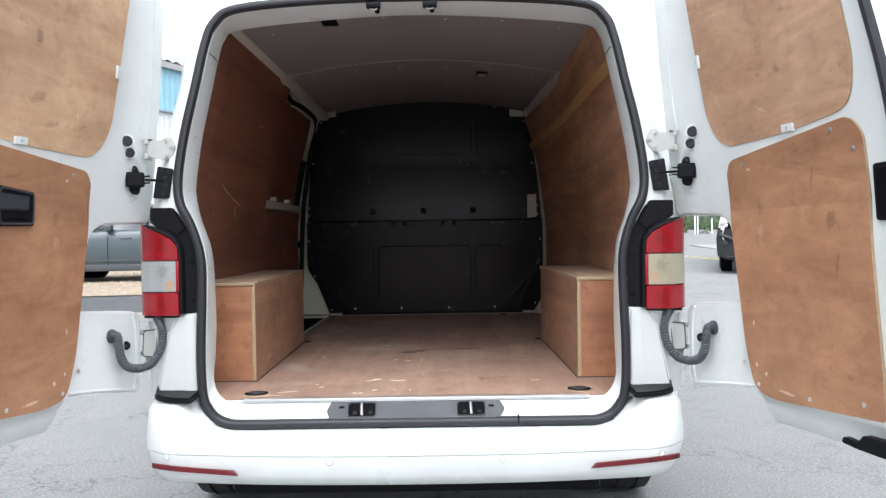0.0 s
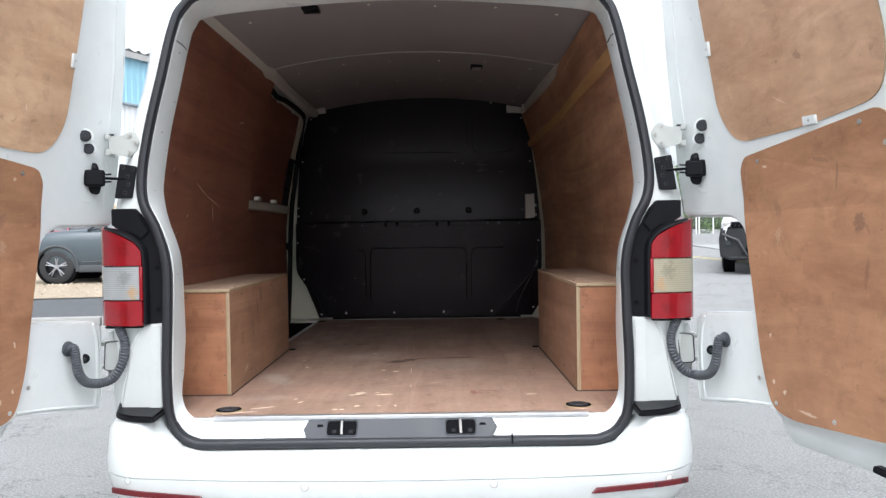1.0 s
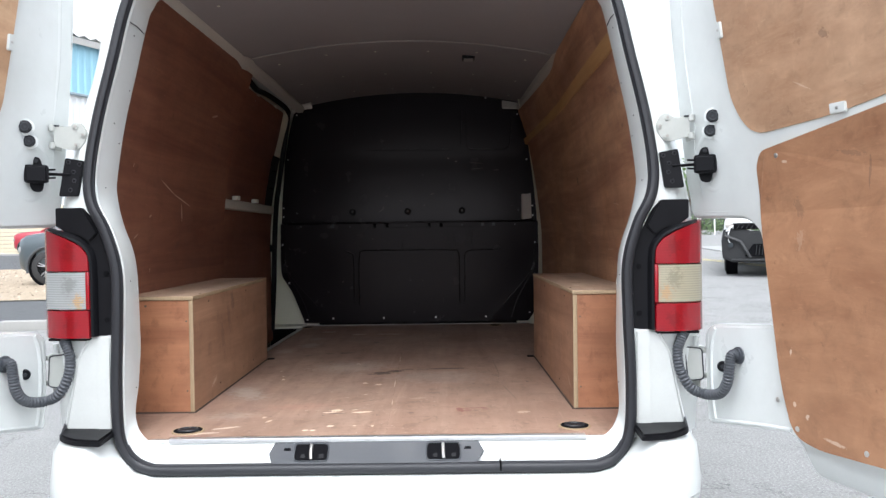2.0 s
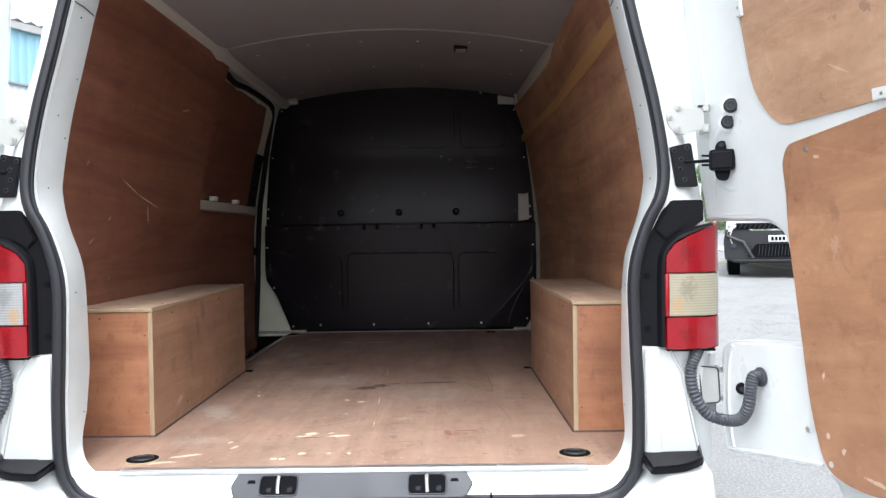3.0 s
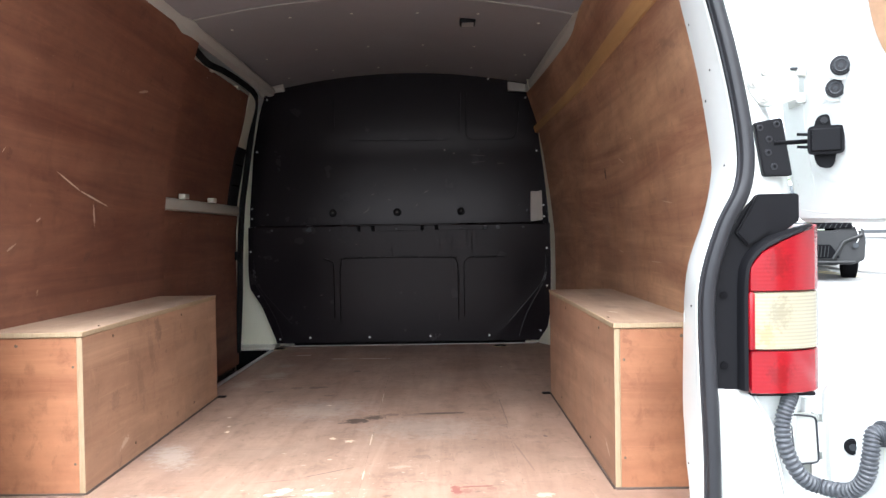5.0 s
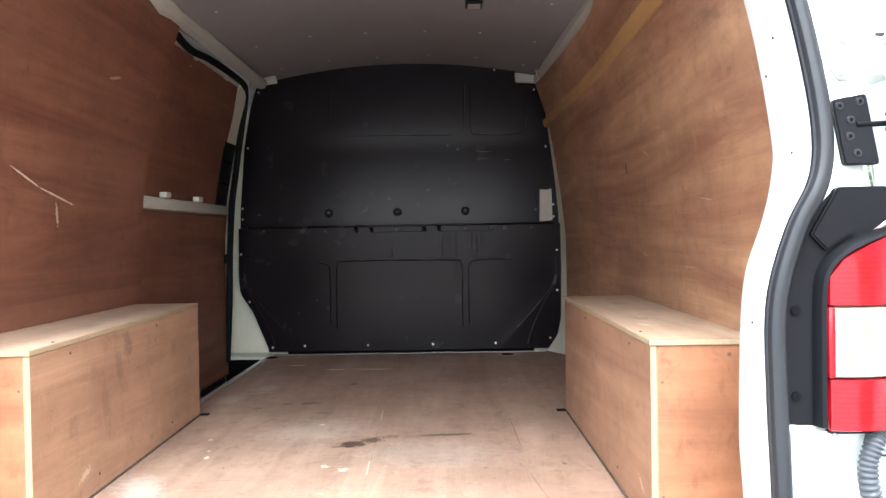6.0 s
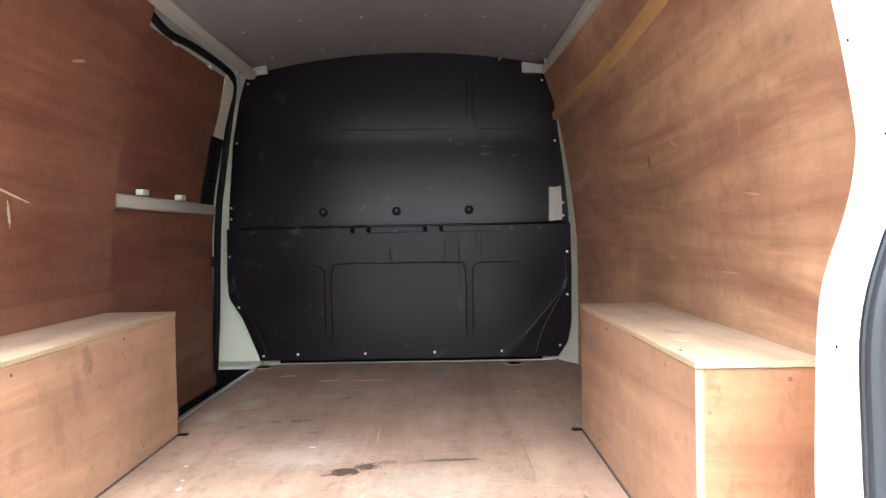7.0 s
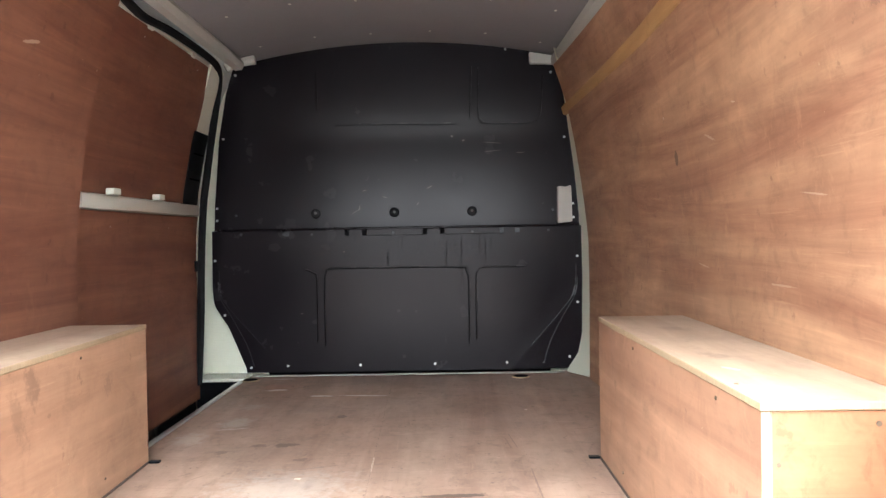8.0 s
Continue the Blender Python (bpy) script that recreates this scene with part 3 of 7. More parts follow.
def asphalt_mat(name, lo, hi):
    m = Mat(name, 0.85)
    big = m.noise(0.35, detail=6, rough=0.6)
    mid = m.noise(3.1, detail=6, rough=0.65)
    grit = m.noise(85, detail=4, rough=0.75)
    stones = m.cells(170)
    c = m.mix(m.math("ADD", m.math("MULTIPLY", big, 0.5), m.math("MULTIPLY", mid, 0.5)), lo, hi)
    c = m.mix(m.math("MULTIPLY", m.ramp(grit, 0.50, 0.66), 0.55), c, tuple(v * 0.42 for v in lo))
    c = m.mix(m.math("MULTIPLY", m.ramp(grit, 0.46, 0.34), 0.5), c, tuple(min(1, v * 1.7) for v in hi))
    c = m.mix(m.math("MULTIPLY", m.ramp(stones, 0.30, 0.05), 0.25), c, tuple(min(1, v * 1.6) for v in hi))
    wander = m.noise(1.6, detail=7, rough=0.62, shift=(3, 7, 0))
    crack = m.ramp(m.math("ABSOLUTE", m.math("SUBTRACT", wander, 0.5)), 0.0, 0.008, 1.0, 0.0)
    crack = m.math("MULTIPLY", crack, m.ramp(m.noise(0.9, detail=3, shift=(1, 2, 0)), 0.42, 0.52))
    web = m.noise(6.5, detail=6, rough=0.65, shift=(8, 1, 0))
    fine = m.ramp(m.math("ABSOLUTE", m.math("SUBTRACT", web, 0.5)), 0.0, 0.018, 1.0, 0.0)
    fine = m.math("MULTIPLY", fine, m.ramp(m.noise(1.3, detail=3, shift=(5, 5, 0)), 0.50, 0.60))
    marks = m.math("ADD", m.math("MULTIPLY", crack, 0.75), m.math("MULTIPLY", fine, 0.5), True)
    m.colour(m.mix(marks, c, tuple(v * 0.35 for v in lo)))
    m.bump(m.math("SUBTRACT", grit, m.math("MULTIPLY", marks, 0.6)), 0.6, 0.006)
    return m.mat


ASPHALT = asphalt_mat("worn_pale_asphalt", (0.145, 0.145, 0.142), (0.25, 0.249, 0.243))
ROAD = asphalt_mat("dark_asphalt_strip", (0.05, 0.053, 0.056), (0.085, 0.088, 0.09))
KERBSTONE = plain("concrete_kerb", (0.25, 0.245, 0.23), 0.85, vary=0.2, scale=4, grain=0.3)
GRAVEL = plain("beige_gravel", (0.28, 0.225, 0.16), 0.95, vary=0.45, scale=9, grain=0.8)


# ---- building blocks ----
def thing(name, place, label, category, group="", kind=""):
    return tagged(place_at(new(name), place), label, category, group, kind)


def place_at(ob, place):
    ob.location = place
    return ob


def part(name, bm, material, parent=None, label="", smooth=True, sharp=35):
    """Links a bmesh, in world coordinates, as one mesh object under a thing or a part."""
    me = bpy.data.meshes.new(name)
    bmesh.ops.recalc_face_normals(bm, faces=bm.faces)
    if smooth:
        limit = radians(sharp)
        for e in bm.edges:
            e.smooth = len(e.link_faces) == 2 and e.calc_face_angle(0) < limit
        for f in bm.faces:
            f.smooth = True
    bm.to_mesh(me)
    bm.free()
    for m in material if isinstance(material, (list, tuple)) else [material]:
        me.materials.append(m)
    ob = new(name, me)
    if parent:
        ob.parent = parent
        if parent.parent is None:
            ob.matrix_parent_inverse = Matrix.Translation(-parent.location)
    if label:
        ob["label"] = label
    return ob


def block(x0, x1, y0, y1, z0, z1, bevel=0.0, segments=2, bm=None):
    bm = bm or bmesh.new()
    r = bmesh.ops.create_cube(bm, size=1)
    for v in r["verts"]:
        v.co = Vector(((x0 + x1) / 2 + v.co.x * (x1 - x0), (y0 + y1) / 2 + v.co.y * (y1 - y0), (z0 + z1) / 2 + v.co.z * (z1 - z0)))
    if bevel:
        edges = list({e for v in r["verts"] for e in v.link_edges})
        bmesh.ops.bevel(bm, geom=edges, offset=bevel, segments=segments, profile=0.5, affect="EDGES")
    return bm


def disc(centre, axis, radius, depth, segments=20, bevel=0.0, bm=None, radius2=None):
    """A short round bar about an axis, from centre outwards both ways."""
    bm = bm or bmesh.new()
    r = bmesh.ops.create_cone(bm, cap_ends=True, segments=segments, radius1=radius, radius2=radius if radius2 is None else radius2, depth=depth)
    turn = Vector(axis).to_track_quat("Z", "Y").to_matrix().to_4x4()
    bmesh.ops.transform(bm, matrix=Matrix.Translation(centre) @ turn, verts=r["verts"])
    if bevel:
        caps = [f for f in {f for v in r["verts"] for f in v.link_faces} if len(f.verts) == segments and segments > 4]
        bmesh.ops.bevel(bm, geom=list({e for f in caps for e in f.edges}), offset=bevel, segments=2, affect="EDGES")
    return bm


def rounded(points, radius, n=5):
    """A polygon with its corners rounded; radius: one number, or one for each corner."""
    out = []
    k = len(points)
    for i, p in enumerate(points):
        r = radius[i] if isinstance(radius, (list, tuple)) else radius
        a, b, c = Vector(points[i - 1]), Vector(p), Vector(points[(i + 1) % k])
        if r <= 0:
            out.append(tuple(b))
            continue
        d1, d2 = (a - b), (c - b)
        r = min(r, d1.length * 0.49, d2.length * 0.49)
        p1, p2 = b + d1.normalized() * r, b + d2.normalized() * r
        for j in range(n + 1):
            t = j / n
            out.append(tuple((1 - t) ** 2 * p1 + 2 * t * (1 - t) * b + t * t * p2))
    return out


def prism(outline, place, depth, bevel=0.0, segments=2):
    """A plate: outline in (a, b), set into space by place(a, b, c) with c from 0 to depth."""
    bm = bmesh.new()
    vs = [bm.verts.new((a, b, 0)) for a, b in outline]
    f = bm.faces.new(vs)
    r = bmesh.ops.extrude_face_region(bm, geom=[f])
    top = [v for v in r["geom"] if isinstance(v, bmesh.types.BMVert)]
    for v in top:
        v.co.z = depth
    if bevel:
        topset = set(top)
        edges = [e for e in bm.edges if e.verts[0] in topset and e.verts[1] in topset]
        bmesh.ops.bevel(bm, geom=edges, offset=bevel, segments=segments, affect="EDGES", clamp_overlap=True)
    bmesh.ops.triangulate(bm, faces=[f for f in bm.faces if len(f.verts) > 4])
    for v in bm.verts:
        v.co = Vector(place(*v.co))
    return bm


def spline(points, n=6, closed=False):
    """Catmull-Rom through the points."""
    pts = [Vector(p) for p in points]
    k = len(pts)
    out = []
    for i in range(k if closed else k - 1):
        p0, p1, p2, p3 = (pts[(i + j) % k] if closed else pts[min(max(i + j, 0), k - 1)] for j in (-1, 0, 1, 2))
        for j in range(n):
            t = j / n
            out.append(0.5 * ((2 * p1) + (p2 - p0) * t + (2 * p0 - 5 * p1 + 4 * p2 - p3) * t * t + (3 * p1 - p0 - 3 * p2 + p3) * t ** 3))
    if not closed:
        out.append(pts[-1])
    return out


def tube(points, radius, segments=10, closed=False, flat=1.0, bm=None, ribs=0.0, every=2):
    """A round bar swept along points."""
    bm = bm or bmesh.new()
    pts = [Vector(p) for p in points]
    k = len(pts)
    rings = []
    side = None
    for i, p in enumerate(pts):
        a = pts[(i - 1) % k] if closed or i else p
        b = pts[(i + 1) % k] if closed or i < k - 1 else p
        d = (b - a).normalized()
        if side is None:
            side = d.orthogonal().normalized()
        side = (side - d * side.dot(d)).normalized()
        other = d.cross(side)
        r = radius * (1 + (ribs if (i // every) % 2 else 0.0))
        rings.append([bm.verts.new(p + side * r * cos(2 * pi * j / segments) + other * r * flat * sin(2 * pi * j / segments)) for j in range(segments)])
    for i in range(k if closed else k - 1):
        a, b = rings[i], rings[(i + 1) % k]
        for j in range(segments):
            bm.faces.new((a[j], a[(j + 1) % segments], b[(j + 1) % segments], b[j]))
    if not closed:
        bm.faces.new(rings[0])
        bm.faces.new(rings[-1])
    return bm


def sheet(rows, thick=0.0, closed=False, bm=None):
    """A skin over rows of points; thick: a shell of that thickness behind it."""
    bm = bm or bmesh.new()
    grid = [[bm.verts.new(p) for p in r] for r in rows]
    n = len(rows[0])
    faces = []
    for a, b in zip(grid, grid[1:]):
        for j in range(n if closed else n - 1):
            faces.append(bm.faces.new((a[j], a[(j + 1) % n], b[(j + 1) % n], b[j])))
    if thick:
        bmesh.ops.recalc_face_normals(bm, faces=faces)
        bmesh.ops.solidify(bm, geom=faces, thickness=thick)
    return bm


def table(rows, z):
    """Straight-line reading of a short table of (z, value)."""
    if z <= rows[0][0]:
        return rows[0][1]
    for (a, va), (b, vb) in zip(rows, rows[1:]):
        if z <= b:
            return va + (vb - va) * (z - a) / (b - a)
    return rows[-1][1]


def ply(name, x0, x1, y0, y1, z0, z1, face, parent, label="", bevel=0.0012):
    """A sheet of plywood: veneered faces, pale layered edges."""
    bm = block(x0, x1, y0, y1, z0, z1, bevel, 1)
    size = (x1 - x0, y1 - y0, z1 - z0)
    thin = size.index(min(size))
    for f in bm.faces:
        f.normal_update()
        f.material_index = 0 if abs(f.normal[thin]) > 0.9 else 1
    return part(name, bm, [face, PLY_EDGE], parent, label, smooth=False)


def screw(parent, centre, axis, radius=0.006, label="", mat=None):
    axis = Vector(axis).normalized()
    bm = disc(Vector(centre) + axis * 0.0004, axis, radius, 0.0026, 12, 0.0008)
    disc(Vector(centre) + axis * 0.0016, axis, radius * 0.35, 0.0008, 6, 0, bm)
    return part("screw", bm, mat or STEEL, parent, label)


FLOOR = 0.57


def lean(z):
    """How far the rear of the body leans forward at a height."""
    return 0.14 * max(0.0, z - 1.2)


# ---- ground ----
def ground_z(x, y):
    far = max(0.0, y - 3.0)
    rise = 0.95 * (1 - exp(-far / 28.0))
    share = 0.90 + 0.22 * min(1.0, max(-1.0, x / 5.0))
    return rise * share


def ground_sheet():
    xs = [-400, -200, -100, -60, -40, -30] + [-24 + 2 * i for i in range(25)] + [30, 40, 60, 100, 200, 400]
    ys = [-60, -20, -8, -4, -2, 0, 2, 3] + [4 + 1.5 * i for i in range(24)] + [45, 55, 70, 90, 130, 200, 350, 700]
    bm = sheet([[(x, y, ground_z(x, y)) for x in xs] for y in ys])
    tagged(part("ground", bm, ASPHALT), "worn pale grey asphalt yard with hairline cracks", "ground", kind="structure")


def draped(name, outline, lift, mat, label, category, kind="structure", step=1.0):
    """A patch of another surface lying on the ground between two x(y) limits."""
    y0, y1, xl, xr = outline
    rows = []
    n = max(2, int((y1 - y0) / step))
    for i in range(n + 1):
        y = y0 + (y1 - y0) * i / n
        a, b = xl, xr
        m = max(4, int((b - a) / 2.0))
        rows.append([(a + (b - a) * j / m, y + SLANT * (a + (b - a) * j / m), ground_z(a + (b - a) * j / m, y + SLANT * (a + (b - a) * j / m)) + lift) for j in range(m + 1)])
    return tagged(part(name, sheet(rows, 0.0), mat), label, category, kind=kind)


SLANT = 0.10
ground_sheet()

# ---- the van: outer body ----
van = thing("van", (0, 1.6, 0), "white panel van with both rear doors open, parked on asphalt", "van")
OPENING = [(0.560, 0.499), (0.612, 0.505), (0.650, 0.525), (0.676, 0.563), (0.688, 0.618), (0.690, 0.74), (0.684, 0.90), (0.684, 1.04), (0.712, 1.145), (0.750, 1.225), (0.757, 1.31),
           (0.740, 1.45), (0.708, 1.61), (0.680, 1.75), (0.650, 1.825), (0.575, 1.872), (0.30, 1.896), (0.0, 1.902)]
INNER = [(0.560, 0.556), (0.606, 0.561), (0.640, 0.579), (0.663, 0.608), (0.676, 0.650), (0.680, 0.74), (0.682, 0.90), (0.690, 1.06), (0.722, 1.165), (0.741, 1.245), (0.743, 1.30),
         (0.727, 1.45), (0.700, 1.60), (0.674, 1.74), (0.655, 1.800), (0.600, 1.838), (0.30, 1.868), (0.0, 1.880)]


def loop(half, n=6):
    """A closed, smoothed outline from its right half."""
    right = [(x, z) for x, z in half]
    left = [(-x, z) for x, z in reversed(right) if x > 0]
    bottom = [(0.3, half[0][1]), (0.0, half[0][1]), (-0.3, half[0][1])]
    return [(p.x, p.y) for p in spline([Vector((x, z, 0)) for x, z in right + left + list(reversed(bottom))], n, True)]


def side_x(z):
    return table([(0.30, 0.90), (0.45, 0.935), (0.65, 0.95), (1.05, 0.95), (1.25, 0.925), (1.5, 0.88), (1.75, 0.815), (1.90, 0.74), (1.97, 0.62)], z)


def arch(y):
    """Height of the body's lower edge, with the wheel arches."""
    z = 0.30
    for c in (0.69, 3.69):
        if abs(y - c) < 0.42:
            z = max(z, 0.30 + math.sqrt(0.42 ** 2 - (y - c) ** 2) * 0.95)
    return z


def body_side(s):
    ys = [0.10, 0.20] + [0.27 + 0.07 * i for i in range(13)] + [1.3, 1.8, 2.4, 2.9, 3.15] + [3.27 + 0.07 * i for i in range(13)] + [4.2, 4.35]
    rows = []
    for y in ys:
        zb = arch(y)
        top = table([(3.1, 1.90), (3.4, 1.62), (4.35, 1.02)], y)
        nose = 1 - 0.10 * max(0.0, (y - 3.3)) ** 1.4
        rows.append([(s * side_x(zb + (top - zb) * k / 14) * nose, y, zb + (top - zb) * k / 14) for k in range(15)])
    part("body_side", sheet(rows, 0.012), PAINT, van)


def rear_surround():
    """The rear face round the door opening, rolled over into sides and roof."""
    ring = loop(OPENING)
    m = len(ring)
    start = min((i for i in range(m) if ring[i][0] > 0.6), key=lambda i: abs(ring[i][1] - 0.57))
    rows = []
    for j in range(m):
        i = (start + j) % m
        (x, z), (xa, za), (xb, zb) = ring[i], ring[i - 1], ring[(i + 1) % m]
        if z < 0.57:
            continue
        n = Vector((zb - za, -(xb - xa))).normalized()
        if n.dot(Vector((x, z - 1.2))) < 0:
            n = -n
        s, ax = (1 if x > 0 else -1), abs(x)
        yr = -0.185 + lean(z)
        X, low = side_x(min(z, 1.75)), max(0.0, 0.86 - z)
        mid = ax + 0.035
        wide = [(ax - 0.012, yr + 0.012), (ax, yr - 0.003), (mid, yr), (max(mid + 0.01, X - 0.11 - 0.05 * min(1.0, low / 0.04) - 0.25 * low), yr + 0.008), (X - 0.085 - 0.12 * low, yr + 0.035), (X - 0.055, yr + 0.09), (X - 0.025, yr + 0.18), (X, 0.12)]
        over = [(-0.012, 0.012), (0.0, -0.003), (0.03, 0.0), (0.06, 0.012), (0.082, 0.035), (0.098, 0.075), (0.110, 0.14), (0.118, 0.26)]
        f = min(1.0, max(0.0, (z - 1.55) / 0.28))
        f = f * f * (3 - 2 * f)
        row = []
        for (wx, wy), (d, e) in zip(wide, over):
            p, q = Vector((s * wx, wy, z)), Vector((x + n.x * d, yr + e, z + n.y * d))
            row.append(tuple(p.lerp(q, f)))
        rows.append(row)
    part("rear_surround", sheet(rows, 0.008), PAINT, van, "white painted rear body panel")


def roof():
    rows = []
    for y in [0.10, 0.2, 0.7, 1.2, 1.7, 2.2, 2.7, 3.0, 3.2]:
        drop = 0.04 * max(0, (0.0 - y) / 0.1) ** 2 + 0.05 * max(0.0, y - 2.6)
        rows.append([(0.76 * i / 12, y, 2.035 - drop - 0.055 * (i / 12) ** 2 - 0.055 * abs(i / 12) ** 8) for i in range(-12, 13)])
    part("roof", sheet(rows, 0.01), PAINT, van)


def cab():
    rows = []
    for y, w, zt in [(3.1, 0.80, 1.95), (3.35, 0.74, 1.93), (3.7, 0.72, 1.62), (4.05, 0.73, 1.28), (4.3, 0.74, 1.13), (4.6, 0.72, 1.02), (4.78, 0.64, 0.86), (4.82, 0.60, 0.55), (4.76, 0.58, 0.30)]:
        rows.append([(w * i / 8, y - 0.12 * (i / 8) ** 4, zt - 0.05 * (i / 8) ** 2) for i in range(-8, 9)])
    part("cab_front", sheet(rows, 0.01), PAINT, van)
    glass = plain("dark_windscreen_glass", (0.02, 0.025, 0.03), 0.08)
    part("windscreen", sheet([[(x * w, y, z) for x in (-1, -0.5, 0, 0.5, 1)] for y, w, z in ((3.40, 0.66, 1.89), (3.70, 0.66, 1.625), (4.00, 0.66, 1.335))], 0.006), glass, van)
    part("cab_underside", block(-0.75, 0.75, 2.6, 4.7, 0.24, 0.30, 0.02), BLACK, van)


def wheel(y, s):
    w = part("tyre", tyre_mesh((s * 0.832, y, 0.33), 0.33, 0.225), TYRE, van)
    rim = bmesh.new()
    for k in range(5):
        a = 2 * pi * k / 5
        disc((s * 0.89, y + 0.10 * cos(a), 0.33 + 0.10 * sin(a)), (0, cos(a), sin(a)), 0.02, 0.2, 6, 0, rim)
    disc((s * 0.855, y, 0.33), (1, 0, 0), 0.21, 0.06, 28, 0.01, rim)
    disc((s * 0.90, y, 0.33), (1, 0, 0), 0.05, 0.05, 16, 0.008, rim)
    part("wheel_rim", rim, ALU, w)


def tyre_mesh(c, r, width):
    prof = [(-0.5, 0.62), (-0.5, 0.90), (-0.42, 0.98), (-0.2, 1.0), (-0.19, 0.975), (-0.15, 0.975), (-0.14, 1.0), (0.14, 1.0), (0.15, 0.975), (0.19, 0.975), (0.2, 1.0), (0.42, 0.98), (0.5, 0.90), (0.5, 0.62)]
    rows = [[(c[0] + a * width, c[1] + b * r * cos(2 * pi * k / 40), c[2] + b * r * sin(2 * pi * k / 40)) for a, b in prof] for k in range(41)]
    return sheet(rows)


TYRE = plain("tyre_rubber", (0.02, 0.02, 0.021), 0.75, vary=0.3, scale=20, grain=0.4)
for s in (1, -1):
    body_side(s)
roof()
rear_surround()
cab()
for y in (0.69, 3.69):
    for s in (1, -1):
        wheel(y, s)
part("underbody", block(-0.62, 0.62, -0.12, 2.9, 0.24, 0.34, 0.02), BLACK, van)


def jamb():
    """The painted inner reveal of the rear opening."""
    outer, inner = loop(OPENING), loop(INNER)

    def deep(z):
        return table([(0.556, -0.160), (0.60, -0.135), (0.70, -0.075), (0.80, -0.05)], z) + lean(z)
    rings = []
    for k in (0.0, 0.18, 0.5, 0.85, 1.0):
        ring = []
        for (a, b), (c, d) in zip(outer, inner):
            x, z = a + (c - a) * k, b + (d - b) * k
            bulge = 0.010 * sin(pi * k)
            y = (-0.192 + lean(b)) * (1 - k) + deep(d) * k
            n = Vector((x, 0, z - 1.2)).normalized()
            ring.append((x - n.x * bulge * 0.6, y, z - n.z * bulge * 0.6))
        rings.append(ring)
    back = [(x * 1.012 + (0.045 if x > 0.5 else -0.045 if x < -0.5 else 0), deep(z) + 0.012, z - 0.012 if z < 0.62 else (z + 0.05 if z > 1.78 else z)) for x, z in inner]
    rings.append(back)
    part("door_frame", sheet(rings, 0.0, True), PAINT, van, "white painted door reveal with small holes and chips")
    seal = [(x * 1.0 , -0.203 + lean(z), z) for x, z in outer]
    bm = tube(seal, 0.0122, 12, True, 1.2)
    low = [p for p in seal if p[2] < 0.52]
    low.sort(key=lambda p: p[0])
    tube([(x, y - 0.001, z) for x, y, z in low], 0.0150, 12, False, 1.1, bm)
    lip = [(x * 0.992, -0.197 + lean(z), z + (0.006 if z < 0.56 else -0.006 if z > 1.8 else 0)) for x, z in outer]
    tube(lip, 0.0095, 10, True, 1.2, bm)
    part("weatherstrip", bm, RUBBER, van, "black rubber door seal")
    m = len(outer)
    for s in (1, -1):
        for z, c in ((1.70, 2), (1.56, 3), (1.44, 2), (1.41, 3), (1.26, 2), (1.00, 2), (0.70, 3)):
            i = min((j for j in range(m) if outer[j][0] * s > 0.3), key=lambda j: abs(outer[j][1] - z))
            p = Vector(rings[c][i])
            n = (Vector(rings[c][(i + 1) % m]) - p).cross(Vector(rings[c - 1][i]) - p).normalized()
            part("frame_hole", disc(p, n, 0.0022, 0.0012, 8), DARKHOLE, van)
        i = min((j for j in range(m) if outer[j][0] * s > 0.3), key=lambda j: abs(outer[j][1] - 0.985))
        q = Vector(rings[3][i])
        n = (Vector(rings[3][(i + 1) % m]) - q).cross(Vector(rings[2][i]) - q).normalized()
        ring = [q + n * 0.0004 + n.orthogonal().normalized() * 0.014 * cos(2 * pi * k / 20) + n.cross(n.orthogonal()).normalized() * 0.014 * sin(2 * pi * k / 20) for k in range(20)]
        part("frame_dimple", tube(ring, 0.0008, 6, True, 0.7), PAINT, van, "round pressed dimple in the reveal")
        part("frame_seam", tube([(s * 0.680, -0.18 + lean(1.72), 1.732), (s * 0.6735, -0.12 + lean(1.72), 1.728), (s * 0.6755, -0.065 + lean(1.72), 1.722)], 0.0014, 5), GREYPLASTIC, van)


